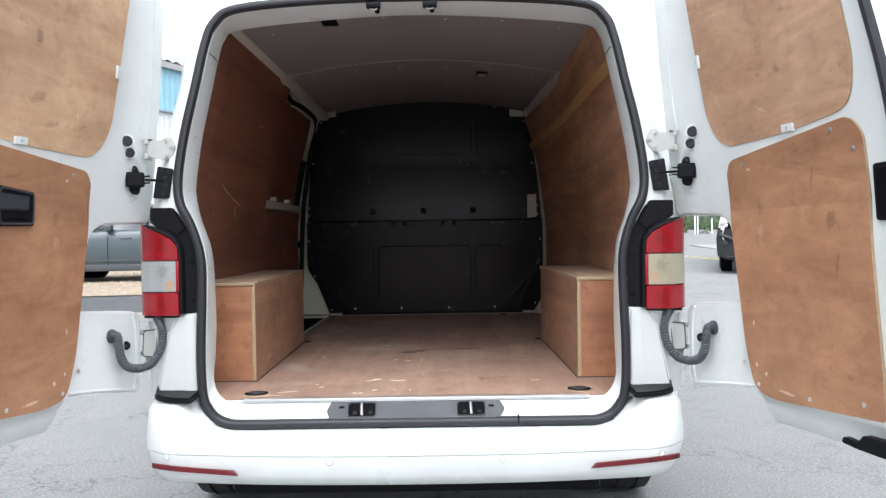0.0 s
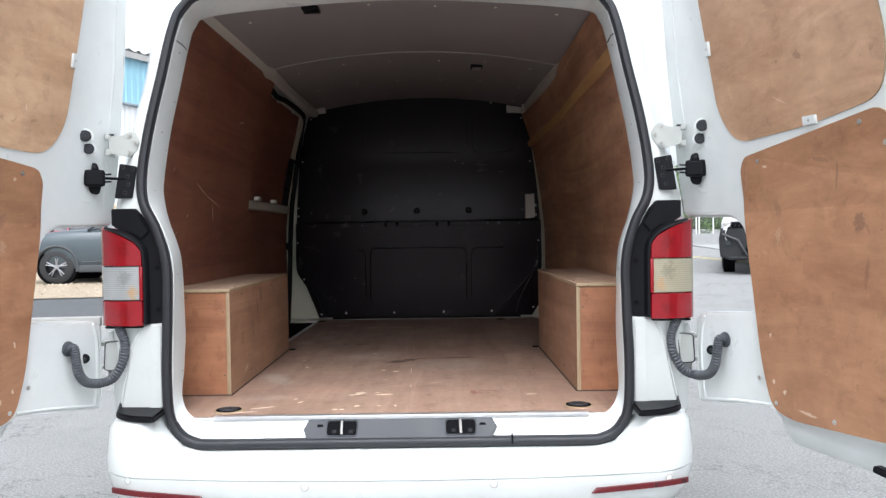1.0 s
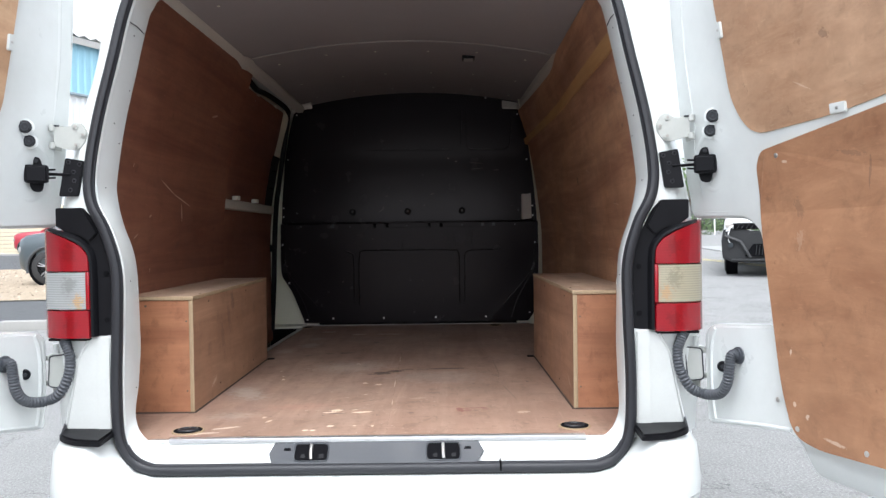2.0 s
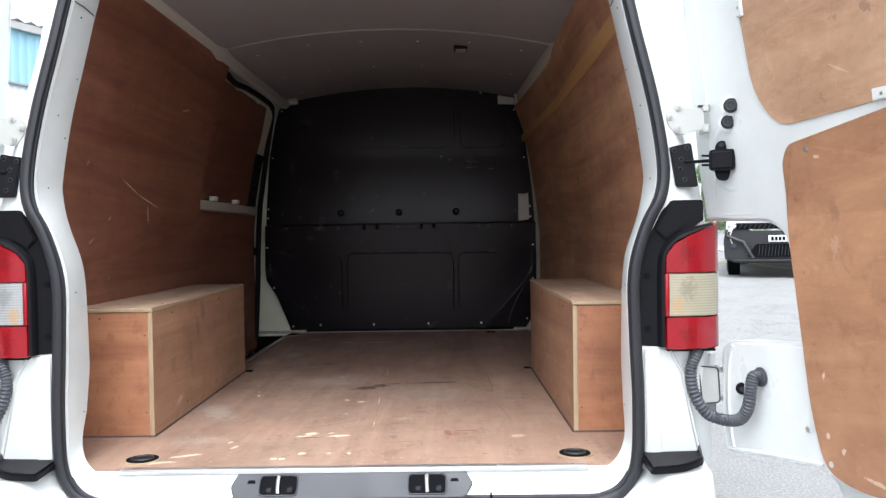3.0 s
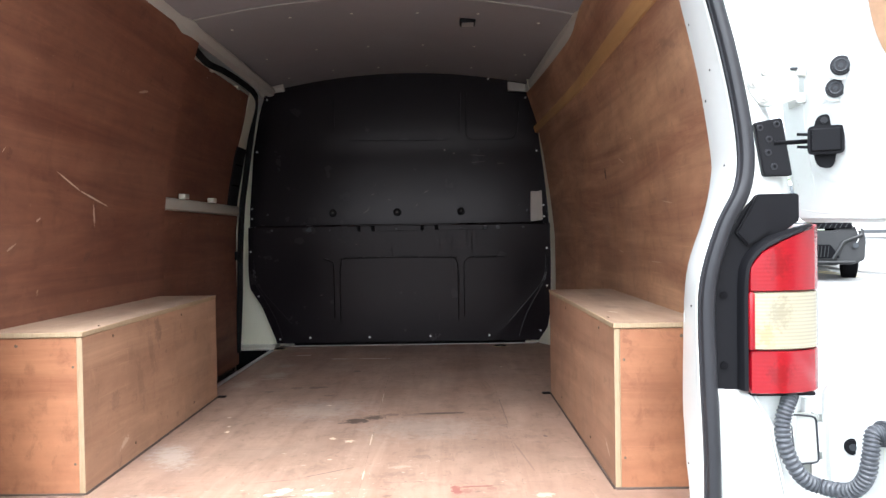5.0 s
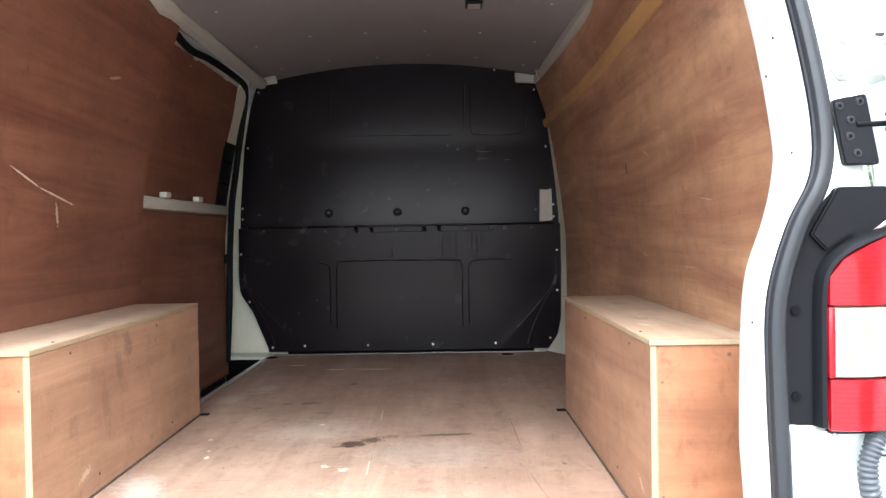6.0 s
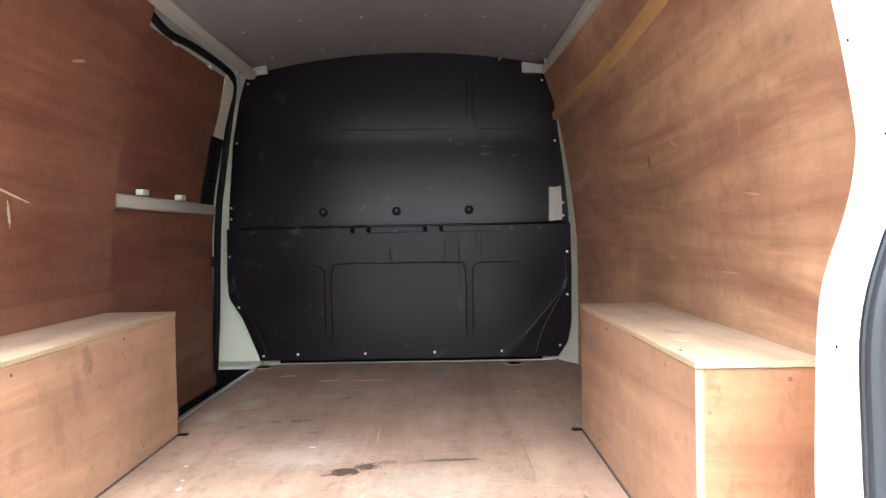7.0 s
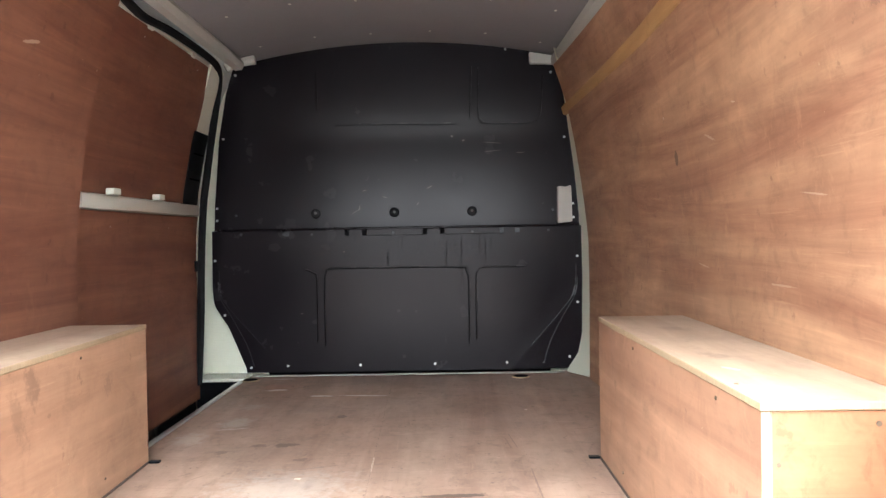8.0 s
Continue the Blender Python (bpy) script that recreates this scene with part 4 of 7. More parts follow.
def sill():
    """Grey plastic latch panel and rubber joint in the middle of the sill."""
    def on(a, b, c):
        # a along x, b up the sloping sill, c out of it
        t = (b - 0.505) / 0.055
        return (a, -0.205 + 0.050 * t - c * 0.8, b + c * 0.5)
    shape = rounded([(-0.272, 0.506), (0.272, 0.506), (0.297, 0.536), (0.280, 0.560), (-0.272, 0.560), (-0.287, 0.534)], 0.004, 2)
    panel = part("latch_panel", prism(shape, on, 0.006, 0.002), GREYPLASTIC, van, "scuffed grey plastic latch panel")
    for x in (-0.171, 0.186):
        hole = rounded([(x - 0.044, 0.5185), (x + 0.044, 0.5185), (x + 0.044, 0.5525), (x - 0.044, 0.5525)], 0.009, 3)
        part("latch_recess", prism(hole, lambda a, b, c: on(a, b, c + 0.006), 0.0015), DARKHOLE, panel)
        part("striker", tube([on(x + 0.001, 0.520, 0.009), on(x, 0.528, 0.013), on(x - 0.001, 0.543, 0.013), on(x - 0.001, 0.5515, 0.009)], 0.0046, 8), STEEL, panel, "worn steel striker bar")
        for d in (-0.024, 0.026):
            part("recess_rib", prism(rounded([(x + d - 0.004, 0.523), (x + d + 0.008, 0.523), (x + d + 0.008, 0.532), (x + d - 0.004, 0.530)], 0.002, 2), lambda a, b, c: on(a, b, c + 0.0078), 0.0006), BLACK, panel)
        ring = [on(a, b, 0.0066) for a, b in rounded([(x - 0.046, 0.5165), (x + 0.046, 0.5165), (x + 0.046, 0.5545), (x - 0.046, 0.5545)], 0.010, 3)]
        part("recess_rim", tube(ring, 0.0020, 6, True), GREYPLASTIC, panel)
        e = x + math.copysign(0.066, x)
        part("panel_slot", prism([(e - 0.010, 0.5395), (e + 0.010, 0.5395), (e + 0.008, 0.5455), (e - 0.008, 0.5455)], lambda a, b, c: on(a, b, c + 0.0062), 0.0006), DARKHOLE, panel)
    part("panel_gap", tube([on(-0.262, 0.5606, 0.004), on(0.0, 0.5606, 0.004), on(0.272, 0.5606, 0.004)], 0.0022, 6), DARKHOLE, panel)
    part("seal_joint", block(0.336, 0.340, -0.222, -0.195, 0.494, 0.522, 0.001, 1), DARKHOLE, van)


def header_strikers():
    for x in (-0.118, 0.070):
        b = part("door_catch", block(x - 0.024, x + 0.024, -0.115, -0.085, 1.865, 1.884, 0.004), BLACK, van, "black door catch in the header")
        part("catch_loop", tube([(x - 0.012, -0.10, 1.866), (x - 0.010, -0.112, 1.858), (x + 0.010, -0.112, 1.858), (x + 0.012, -0.10, 1.866)], 0.003, 6), STEEL, b)
        for k in (0, 1):
            part("frame_hole", disc((x + 0.006, -0.055 + 0.03 * k, 1.876), (0, 0.2, 1), 0.008, 0.008, 12), DARKHOLE, van)


def bumper():
    path = []
    for k in range(-24, 25):
        x = 0.70 * k / 24
        path.append((x, -0.375 + 0.045 * (abs(x) / 0.70) ** 2.4, 0, -1))
    cor = []
    for k in range(1, 12):
        a = (pi / 2) * k / 11
        cor.append((0.70 + 0.185 * sin(a), -0.330 + 0.20 * (1 - cos(a)), sin(a), -cos(a)))
    cor += [(0.90, -0.03, 1, 0), (0.915, 0.10, 1, 0), (0.93, 0.24, 1, 0)]
    full = [(-x, y, -nx, ny) for x, y, nx, ny in reversed(cor)] + path + cor
    rows = []
    for x, y, nx, ny in full:
        zt = table([(0.58, 0.483), (0.64, 0.497), (0.68, 0.540), (0.74, 0.592), (0.80, 0.602)], abs(x))
        inn = table([(0.60, 0.17), (0.72, 0.20), (0.86, 0.10)], abs(x))
        sec = [(inn, zt), (0.075, zt - 0.001), (0.035, zt - 0.012), (0.010, zt - 0.045), (0.0, 0.466), (0.001, 0.4395), (0.0075, 0.4388), (0.0075, 0.4358), (0.0015, 0.4350), (0.004, 0.420), (0.015, 0.375), (0.034, 0.342), (0.062, 0.332), (0.16, 0.328)]
        rows.append([(x - nx * d, y - ny * d, z) for d, z in sec])
    bump = part("bumper", sheet(rows), PAINT, van, "white painted plastic rear bumper", sharp=50)
    for x, z in ((-0.768, 0.429), (-0.251, 0.4215), (0.274, 0.4245), (0.775, 0.416)):
        a = math.asin((abs(x) - 0.70) / 0.185) if abs(x) > 0.70 else 0.0
        y = -0.330 + 0.20 * (1 - cos(a)) if a else -0.375 + 0.045 * (abs(x) / 0.70) ** 2.4
        n = Vector((math.copysign(sin(a), x), -cos(a), 0))
        c = Vector((x, y, z)) - n * 0.0040
        part("parking_sensor", disc(c, n, 0.0098, 0.0024, 20, 0.0006), PAINT, bump)
        side = Vector((n.y, -n.x, 0))
        ring = [c + n * 0.0006 + side * 0.0106 * cos(2 * pi * k / 20) + Vector((0, 0, 0.0106 * sin(2 * pi * k / 20))) for k in range(20)]
        part("sensor_ring", tube(ring, 0.0012, 5, True), GREYSTRIP, bump)
    for s in (1, -1):

        def on(a, b, c, s=s):
            xx = min(a, 0.70)
            y = -0.375 + 0.045 * (xx / 0.70) ** 2.4 + max(0.0, a - 0.70) ** 1.5 * 0.75
            return (s * a + (0.012 if s > 0 else 0.0), y + 0.008 - c, b - (0.010 if s < 0 else 0.0))
        outl = []
        for k in range(13):
            x = 0.535 + 0.285 * k / 12
            outl.append((x, 0.387 + 0.0125 * k / 12))
        for k in range(13):
            x = 0.82 - 0.27 * k / 12
            outl.append((x, 0.4145 - 0.0125 * k / 12))
        part("rear_reflector", prism(outl, on, 0.008, 0.002, 1), RED_REFLECTOR, bump, "narrow red bumper reflector")
        if s > 0:
            dark = [(0.715, 0.3965), (0.812, 0.4005), (0.812, 0.4125), (0.715, 0.4085)]
            part("reflector_end", prism(dark, lambda a, b, c: on(a, b, c + 0.0082), 0.001), DARK_REFLECTOR, bump, "dark end of the reflector")
        pad = rounded([(0.694, -0.300), (0.775, -0.285), (0.835, -0.235), (0.842, -0.16), (0.694, -0.16)], [0.01, 0.03, 0.03, 0.01, 0.01], 4)
        part("step_pad", prism(pad, lambda a, b, c, s=s: (s * a, b, 0.590 + c + 0.05 * max(0.0, b + 0.30)), 0.016, 0.006), BLACK, bump, "black rubber step pad on the bumper corner")
        part("pad_fin", prism(rounded([(-0.215, 0.600), (-0.165, 0.600), (-0.165, 0.640), (-0.178, 0.636)], 0.003, 2), lambda a, b, c, s=s: (s * 0.834 + c - 0.003, a, b), 0.006, 0.001), RUBBER, bump)


def tail_lamp(s):
    lamp = part("tail_lamp_housing", prism(rounded([(0.700, 0.862), (0.765, 0.862), (0.765, 1.10), (0.85, 1.160), (0.85, 1.208), (0.775, 1.208), (0.750, 1.185), (0.703, 1.09), (0.697, 1.03)], [0.004, 0.002, 0.03, 0.002, 0.006, 0.006, 0.02, 0.03, 0.03], 3),
                lambda a, b, c: (s * a, -0.165 - c, b), 0.022, 0.006), BLACK, van, "black plastic surround of the tail lamp")
    fin = [(0.735, 1.140), (0.757, 1.116), (0.798, 1.142), (0.796, 1.208), (0.774, 1.207)]
    part("trim_fin", prism(rounded(fin, 0.004, 2), lambda a, b, c: (s * a, -0.184 - c, b), 0.012, 0.003), BLACK, lamp, "raised corner of the lamp surround")
    for z in (0.905, 1.03):
        part("trim_screw_hole", disc((s * 0.715, -0.188, z), (0, 1, 0), 0.007, 0.004, 10), DARKHOLE, lamp)
    # outline of the lens seen from behind, cut into three colours
    def top_edge(x):
        return table([(0.752, 1.062), (0.758, 1.085), (0.775, 1.106), (0.80, 1.122), (0.85, 1.142), (0.893, 1.155)], x)

    def skin(z0, z1, name, mat, label, grow=0.0):
        rows = []
        cols = [(0.752, -0.165), (0.752, -0.196), (0.757, -0.206), (0.775, -0.212), (0.81, -0.212), (0.845, -0.205), (0.872, -0.192), (0.888, -0.172), (0.896, -0.13), (0.905, -0.07), (0.905, -0.02)]
        for x, y in cols:
            hi = min(z1, top_edge(x))
            lo = min(z0 + (0.006 if x < 0.757 and z0 < 0.87 else 0), hi - 0.002)
            rows.append([(s * x, y + 0.004, lo), (s * x, y - grow, lo + 0.002), (s * x, y - grow, lo + (hi - lo) * 0.33), (s * x, y - grow, lo + (hi - lo) * 0.66), (s * x, y - grow, hi - 0.002), (s * x, y + 0.006, hi), (s * x, -0.02, hi)])
        return part(name, sheet(rows), mat, lamp, label)
    skin(0.857, 0.9335, "stop_lens", RED_LENS, "red lens")
    skin(0.9345, 1.0355, "reversing_lens", CLEAR_LENS if s < 0 else YELLOWED_LENS, "clear ribbed lens" if s < 0 else "yellowed clear lens", 0.001)
    skin(1.0365, 1.17, "upper_stop_lens", RED_LENS, "red lens")
    part("lens_foot", block(min(s * 0.756, s * 0.876), max(s * 0.756, s * 0.876), -0.190, -0.10, 0.849, 0.8565, 0.003), BLACK, lamp)
    edge = spline([Vector((x, z, 0)) for x, z in ((0.7515, 0.862), (0.7515, 0.95), (0.752, 1.02), (0.7535, 1.062), (0.759, 1.086), (0.775, 1.1065), (0.80, 1.1225), (0.85, 1.1425), (0.870, 1.149))], 5)
    rows = []
    for k, q in enumerate(edge):
        d = (edge[min(k + 1, len(edge) - 1)] - edge[max(k - 1, 0)]).normalized()
        out = Vector((-d.y, d.x, 0))
        y = table([(0.7515, -0.205), (0.80, -0.2125), (0.845, -0.206), (0.870, -0.194)], q.x)
        wide = 0.013 * (1 - 0.55 * max(0.0, (q.x - 0.80) / 0.07))
        rows.append([(s * (q.x + out.x * o * wide), yy, q.y + out.y * o * wide) for o, yy in ((-0.15, y + 0.004), (0.05, y - 0.0025), (0.5, y - 0.0005), (0.85, y + 0.006), (1.0, -0.184))])
    part("lens_rim", sheet(rows), BLACK, lamp, "black moulded rim round the lens")
    part("lens_side_strip", block(min(s * 0.7515, s * 0.762), max(s * 0.7515, s * 0.762), -0.2125, -0.19, 0.934, 1.036, 0.003, 2), RED_LENS, lamp)
    # body below the lamp: folded flange and lower hinge
    part("corner_flange", prism(rounded([(0.712, 0.857), (0.762, 0.857), (0.795, 0.800), (0.835, 0.602), (0.712, 0.602)], 0.004, 2), lambda a, b, c: (s * a, -0.178 - c - 0.006 * (0.835 - a) / 0.12, b), 0.008, 0.003), FLANGEPAINT, van)
    part("flange_strip", prism(rounded([(0.706, 0.857), (0.742, 0.857), (0.745, 0.602), (0.706, 0.602)], 0.004, 2), lambda a, b, c: (s * a, -0.189 - c, b), 0.006, 0.003), FLANGEPAINT, van)
    part("flange_edge", tube([(s * 0.768, -0.186, 0.852), (s * 0.797, -0.186, 0.798), (s * 0.836, -0.186, 0.606)], 0.004, 6), FLANGEPAINT, van)
    pocket = rounded([(0.842, 0.812), (0.896, 0.806), (0.902, 0.716), (0.852, 0.712)], 0.014, 4)
    part("hinge_pocket", prism(pocket, lambda a, b, c: (s * a, -0.140 - c, b), 0.010, 0.004), HINGEPAINT, van, "dull white lower hinge plate")
    part("hinge_gap", tube([(s * a, -0.151, b) for a, b in rounded([(0.846, 0.808), (0.893, 0.803), (0.898, 0.719), (0.855, 0.716)], 0.010, 4)], 0.0018, 5, True), GREYPLASTIC, van, "dark gap round the hinge leaf")
    hinge = part("lower_hinge_bracket", prism(rounded([(0.80, 0.735), (0.835, 0.685), (0.895, 0.685), (0.895, 0.79), (0.84, 0.80)], 0.008, 3), lambda a, b, c: (s * a, -0.118 - c, b), 0.008, 0.002), HINGEPAINT, van, "dull white lower hinge bracket")
    part("hinge_pin", disc((s * 0.882, -0.135, 0.80), (0, 0, 1), 0.008, 0.07, 10, 0.001), PAINT, hinge)
    part("bracket_edge", tube([(s * a, -0.1262, b) for a, b in rounded([(0.80, 0.735), (0.835, 0.685), (0.895, 0.685), (0.895, 0.79), (0.84, 0.80)], 0.010, 3)], 0.0018, 5, True), GREYSTRIP, hinge)
    for a, b in ((0.826, 0.762), (0.836, 0.718)):
        part("hinge_bolt", disc((s * a, -0.127, b), (0, 1, 0), 0.007, 0.004, 12, 0.001), GREYPLASTIC, hinge)
    # upper hinge and check strap plate on the pillar
    y = -0.183 + lean(1.42)
    h = part("upper_hinge", prism(rounded([(0.769, 1.412), (0.785, 1.437), (0.803, 1.441), (0.818, 1.430), (0.862, 1.430), (0.862, 1.378), (0.825, 1.368), (0.797, 1.364), (0.776, 1.384)], [0.012, 0.012, 0.012, 0.01, 0.002, 0.002, 0.01, 0.014, 0.02], 4), lambda a, b, c: (s * a, y - c, b), 0.010, 0.003), HINGEPAINT, van, "dull white upper hinge plate")
    for a, b in ((0.801, 1.429), (0.781, 1.407), (0.800, 1.380)):
        w = part("hinge_bolt", disc((s * a, y - 0.011, b), (0, 1, 0), 0.0085, 0.004, 14, 0.001), HINGEPAINT, h)
        part("bolt_socket", disc((s * a, y - 0.0135, b), (0, 1, 0), 0.0042, 0.003, 6), GREYSTRIP, w)
    for b in (1.427, 1.379):
        part("hinge_knuckle", disc((s * 0.866, y - 0.008, b), (0, 0, 1), 0.009, 0.018, 12, 0.002), HINGEPAINT, h)
    part("hinge_shadow_gap", block(min(s * 0.846, s * 0.862), max(s * 0.846, s * 0.862), y - 0.013, y - 0.009, 1.430, 1.4345, 0.001, 1), GREYPLASTIC, h)
    plate = part("check_plate", prism(rounded([(0.775, 1.335), (0.826, 1.344), (0.838, 1.239), (0.787, 1.239)], 0.006, 3), lambda a, b, c: (s * a, -0.183 + lean(b) - c, b), 0.013, 0.002), BLACK, van, "black door check plate")
    for a, b in ((0.785, 1.326), (0.815, 1.332), (0.800, 1.305), (0.797, 1.281), (0.806, 1.256)):
        bolt = part("plate_bolt", disc((s * a, -0.196 + lean(b), b), (0, 1, 0), 0.0062, 0.005, 12, 0.001), RUBBER, plate)
        part("bolt_socket", disc((s * a, -0.1985 + lean(b), b), (0, 1, 0), 0.0030, 0.002, 6), DARKHOLE, bolt)


jamb()
sill()
header_strikers()
bumper()
for s in (1, -1):
    tail_lamp(s)


# ---- rear doors ----
def rear_door(s, angle):
    a = radians(angle)
    du, dn, p0 = Vector((s * sin(a), -cos(a), 0)), Vector((-s * cos(a), -sin(a), 0)), Vector((s * 0.925, -0.2, 0))

    def at(u, z, n=0.0):
        return p0 + du * u + dn * (n + lean(z)) + Vector((0, 0, z))
    door = thing("rear_door", at(0.35, 0.56), "open white rear van door lined with scuffed brown plywood, " + ("latch at its free edge" if s > 0 else "black pull handle on its panel"), "van door", "rear doors")
    shell = rounded([(-0.058, 0.600), (0.24, 0.646), (0.30, 0.645), (0.775, 0.630), (0.79, 0.66), (0.79, 1.25), (0.775, 1.45), (0.70, 1.90), (0.02, 1.93), (-0.105, 1.88), (-0.122, 1.55), (-0.130, 1.30), (-0.130, 1.158), (0.11, 1.152), (0.158, 1.125), (0.228, 0.894), (-0.03, 0.872), (-0.070, 0.852)],
                    [0.02, 0.05, 0.05, 0.03, 0.02, 0.05, 0.2, 0.06, 0.05, 0.04, 0.1, 0.05, 0.03, 0.04, 0.03, 0.02, 0.03, 0.03], 4)
    bm = prism(shell, lambda u, z, c: at(u, z, c - 0.062), 0.062, 0.019, 4)
    part("door_shell", bm, PAINT, door, "white pressed steel door frame")
    # raised pressing round the hinge side and a dished lower hinge box
    fold = [at(u, z, -0.010) for u, z in spline2([(-0.105, 1.186), (-0.04, 1.178), (0.05, 1.177), (0.108, 1.184), (0.140, 1.205)])]
    part("pressed_rib", tube(fold, 0.014, 10, False, 0.6), PAINT, door)
    flange = [at(u, z, -0.0075) for u, z in spline2([(-0.072, 1.20), (-0.078, 1.30), (-0.078, 1.36), (-0.066, 1.41), (-0.068, 1.47), (-0.070, 1.60), (-0.056, 1.75), (-0.045, 1.88)])]
    part("pressed_fold", tube(flange, 0.012, 8, False, 0.7), PAINT, door)
    edge = [at(u, z, 0.004) for u, z in spline2([(0.785, 0.62), (0.786, 0.90), (0.786, 1.25), (0.772, 1.45), (0.735, 1.66), (0.695, 1.88)])]
    part("edge_seal", tube(edge, 0.013, 8), RUBBER, door, "black rubber edge seal")
    # rolled lower lip, standing proud of the hinge box
    rows = []
    for k in range(29):
        u = 0.288 + 0.487 * k / 28
        low = 0.556 + 0.085 * max(0.0, 1 - (u - 0.288) / 0.055) ** 2.2
        sec = [(0.668, -0.004), (0.655, 0.004), (0.645, 0.0045), (0.634, -0.001), (0.622, -0.012), (0.600, -0.018), (0.575, -0.022), (0.562, -0.030), (0.556, -0.060)]
        rows.append([at(u, max(z, low), n) for z, n in sec])
    part("lower_lip", sheet(rows, 0.002), PAINT, door, "rolled white lower edge of the door")
    for path, r, flat in (([(-0.050, 0.845), (-0.056, 0.76), (-0.052, 0.66), (-0.044, 0.612)], 0.005, 1.0), ([(-0.020, 0.862), (-0.034, 0.82), (-0.038, 0.74), (-0.030, 0.66), (-0.020, 0.618)], 0.010, 0.55), ([(-0.036, 0.612), (0.06, 0.628), (0.16, 0.643), (0.27, 0.656)], 0.007, 0.7)):
        part("pressed_fold", tube([at(u, z, -0.003) for u, z in spline2(path)], r, 8, False, flat), PAINT, door)
    # plywood panels
    up = rounded([(0.075, 1.87), (0.092, 1.64), (0.108, 1.44), (0.17, 1.352), (0.46, 1.366), (0.665, 1.400), (0.690, 1.50), (0.672, 1.65), (0.63, 1.88)], [0.02, 0.3, 0.05, 0.06, 0.2, 0.06, 0.05, 0.3, 0.03], 5)
    part("upper_panel", edged(prism(up, lambda u, z, c: at(u, z, c - 0.001), 0.007), dn), [PLY_DOOR_R if s > 0 else PLY_DOOR_L, PLY_EDGE], door, "scuffed brown plywood window panel", smooth=False)
    lo = rounded([(0.176, 1.275), (0.195, 1.312), (0.66, 1.380), (0.697, 1.335), (0.697, 1.112), (0.742, 0.70), (0.742, 0.652), (0.36, 0.632), (0.285, 0.648), (0.245, 0.755), (0.176, 1.15)], [0.01, 0.02, 0.03, 0.03, 0.1, 0.03, 0.01, 0.06, 0.05, 0.1, 0.1], 5)
    lower = part("lower_panel", edged(prism(lo, lambda u, z, c: at(u, z, c - 0.001), 0.010), dn), [PLY_LOWER, PLY_EDGE], door, "darker brown plywood lower panel with scuffs and chips", smooth=False)
    for u, z in ((0.60, 1.352), (0.664, 1.30), (0.25, 1.297), (0.198, 1.203), (0.68, 0.682), (0.235, 0.72), (0.30, 0.665), (0.50, 0.66)):
        screw(lower, at(u, z, 0.009), dn, 0.0065)
    for u, z, turn in ((0.100, 1.622, 0), (0.452, 1.376, 1)):
        w, h = (0.010, 0.020) if not turn else (0.022, 0.011)
        clip = prism(rounded([(u - w, z - h), (u + w, z - h), (u + w, z + h), (u - w, z + h)], 0.003, 2), lambda uu, zz, c: at(uu, zz, 0.004 + c), 0.008, 0.002)
        part("panel_clip", clip, PAINT, door, "small white retaining clip")
        screw(door, at(u, z, 0.012), dn, 0.0035)
    # rubber plugs
    face = (dn * 0.45 + Vector((0, -0.89, -0.05))).normalized()
    side = face.cross(Vector((0, 0, 1))).normalized()
    for u, z, r in ((0.036, 1.4195, 0.0168), (0.018, 1.3845, 0.0158)):
        c = at(u, z, 0.011)
        part("plug_seat", disc(c - face * 0.008, face, r * 1.35, 0.012, 28, 0.005), PAINT, door)
        ring = part("rubber_plug", disc(c, face, r, 0.008, 28, 0.003), RUBBER, door, "round black rubber plug")
        lip = [c + face * 0.0045 + (side * cos(2 * pi * k / 24) + Vector((0, 0, 1)) * sin(2 * pi * k / 24)) * r * 0.60 for k in range(24)]
        part("plug_dimple", tube(lip, 0.0018, 6, True), GREYPLASTIC, ring)
        part("plug_centre", disc(c + face * 0.0042, face, r * 0.24, 0.002, 16, 0.0005), GREYPLASTIC, ring)
    # check strap, its housing turned towards the pillar
    c = at(-0.008, 1.299, 0.020)

    def turned(a, b, k):
        return c + side * a + Vector((0, 0, b)) + face * k
    box_ = prism(rounded([(-0.029, -0.024), (0.029, -0.024), (0.029, 0.025), (-0.029, 0.025)], 0.009, 4), lambda a, b, k: turned(a, b, k - 0.012), 0.030, 0.007, 3)
    strap = part("check_box", box_, BLACK, door, "black door check housing")
    part("check_bracket", prism(rounded([(-0.012, -0.050), (0.014, -0.046), (0.024, 0.0), (0.014, 0.044), (-0.006, 0.048), (-0.022, 0.0)], 0.012, 3), lambda a, b, k: turned(a, b, k - 0.016), 0.006, 0.001), BLACK, strap)
    part("bracket_bolt", disc(turned(0.002, 0.036, -0.008), face, 0.006, 0.006, 12, 0.001), RUBBER, strap)
    b = at(-0.034, 1.301, 0.02)
    e = Vector((s * 0.808, -0.183 + lean(1.29) - 0.012, 1.297))
    part("check_arm", tube([b, b.lerp(e, 0.35), e], 0.0032, 8, False, 1.5), BLACK, strap)
    for dz in (-0.011, 0.011):
        part("check_prong", tube([turned(0.024, dz, 0.004), turned(0.046, dz + 0.002, 0.002)] if (c + side * 0.03 - e).length < (c - side * 0.03 - e).length else [turned(-0.024, dz, 0.004), turned(-0.046, dz + 0.002, 0.002)], 0.0026, 6), BLACK, strap)
    # cable gaiter
    p, q = at(0.082, 0.803, 0.004), Vector((s * 0.838, -0.175, 0.850))
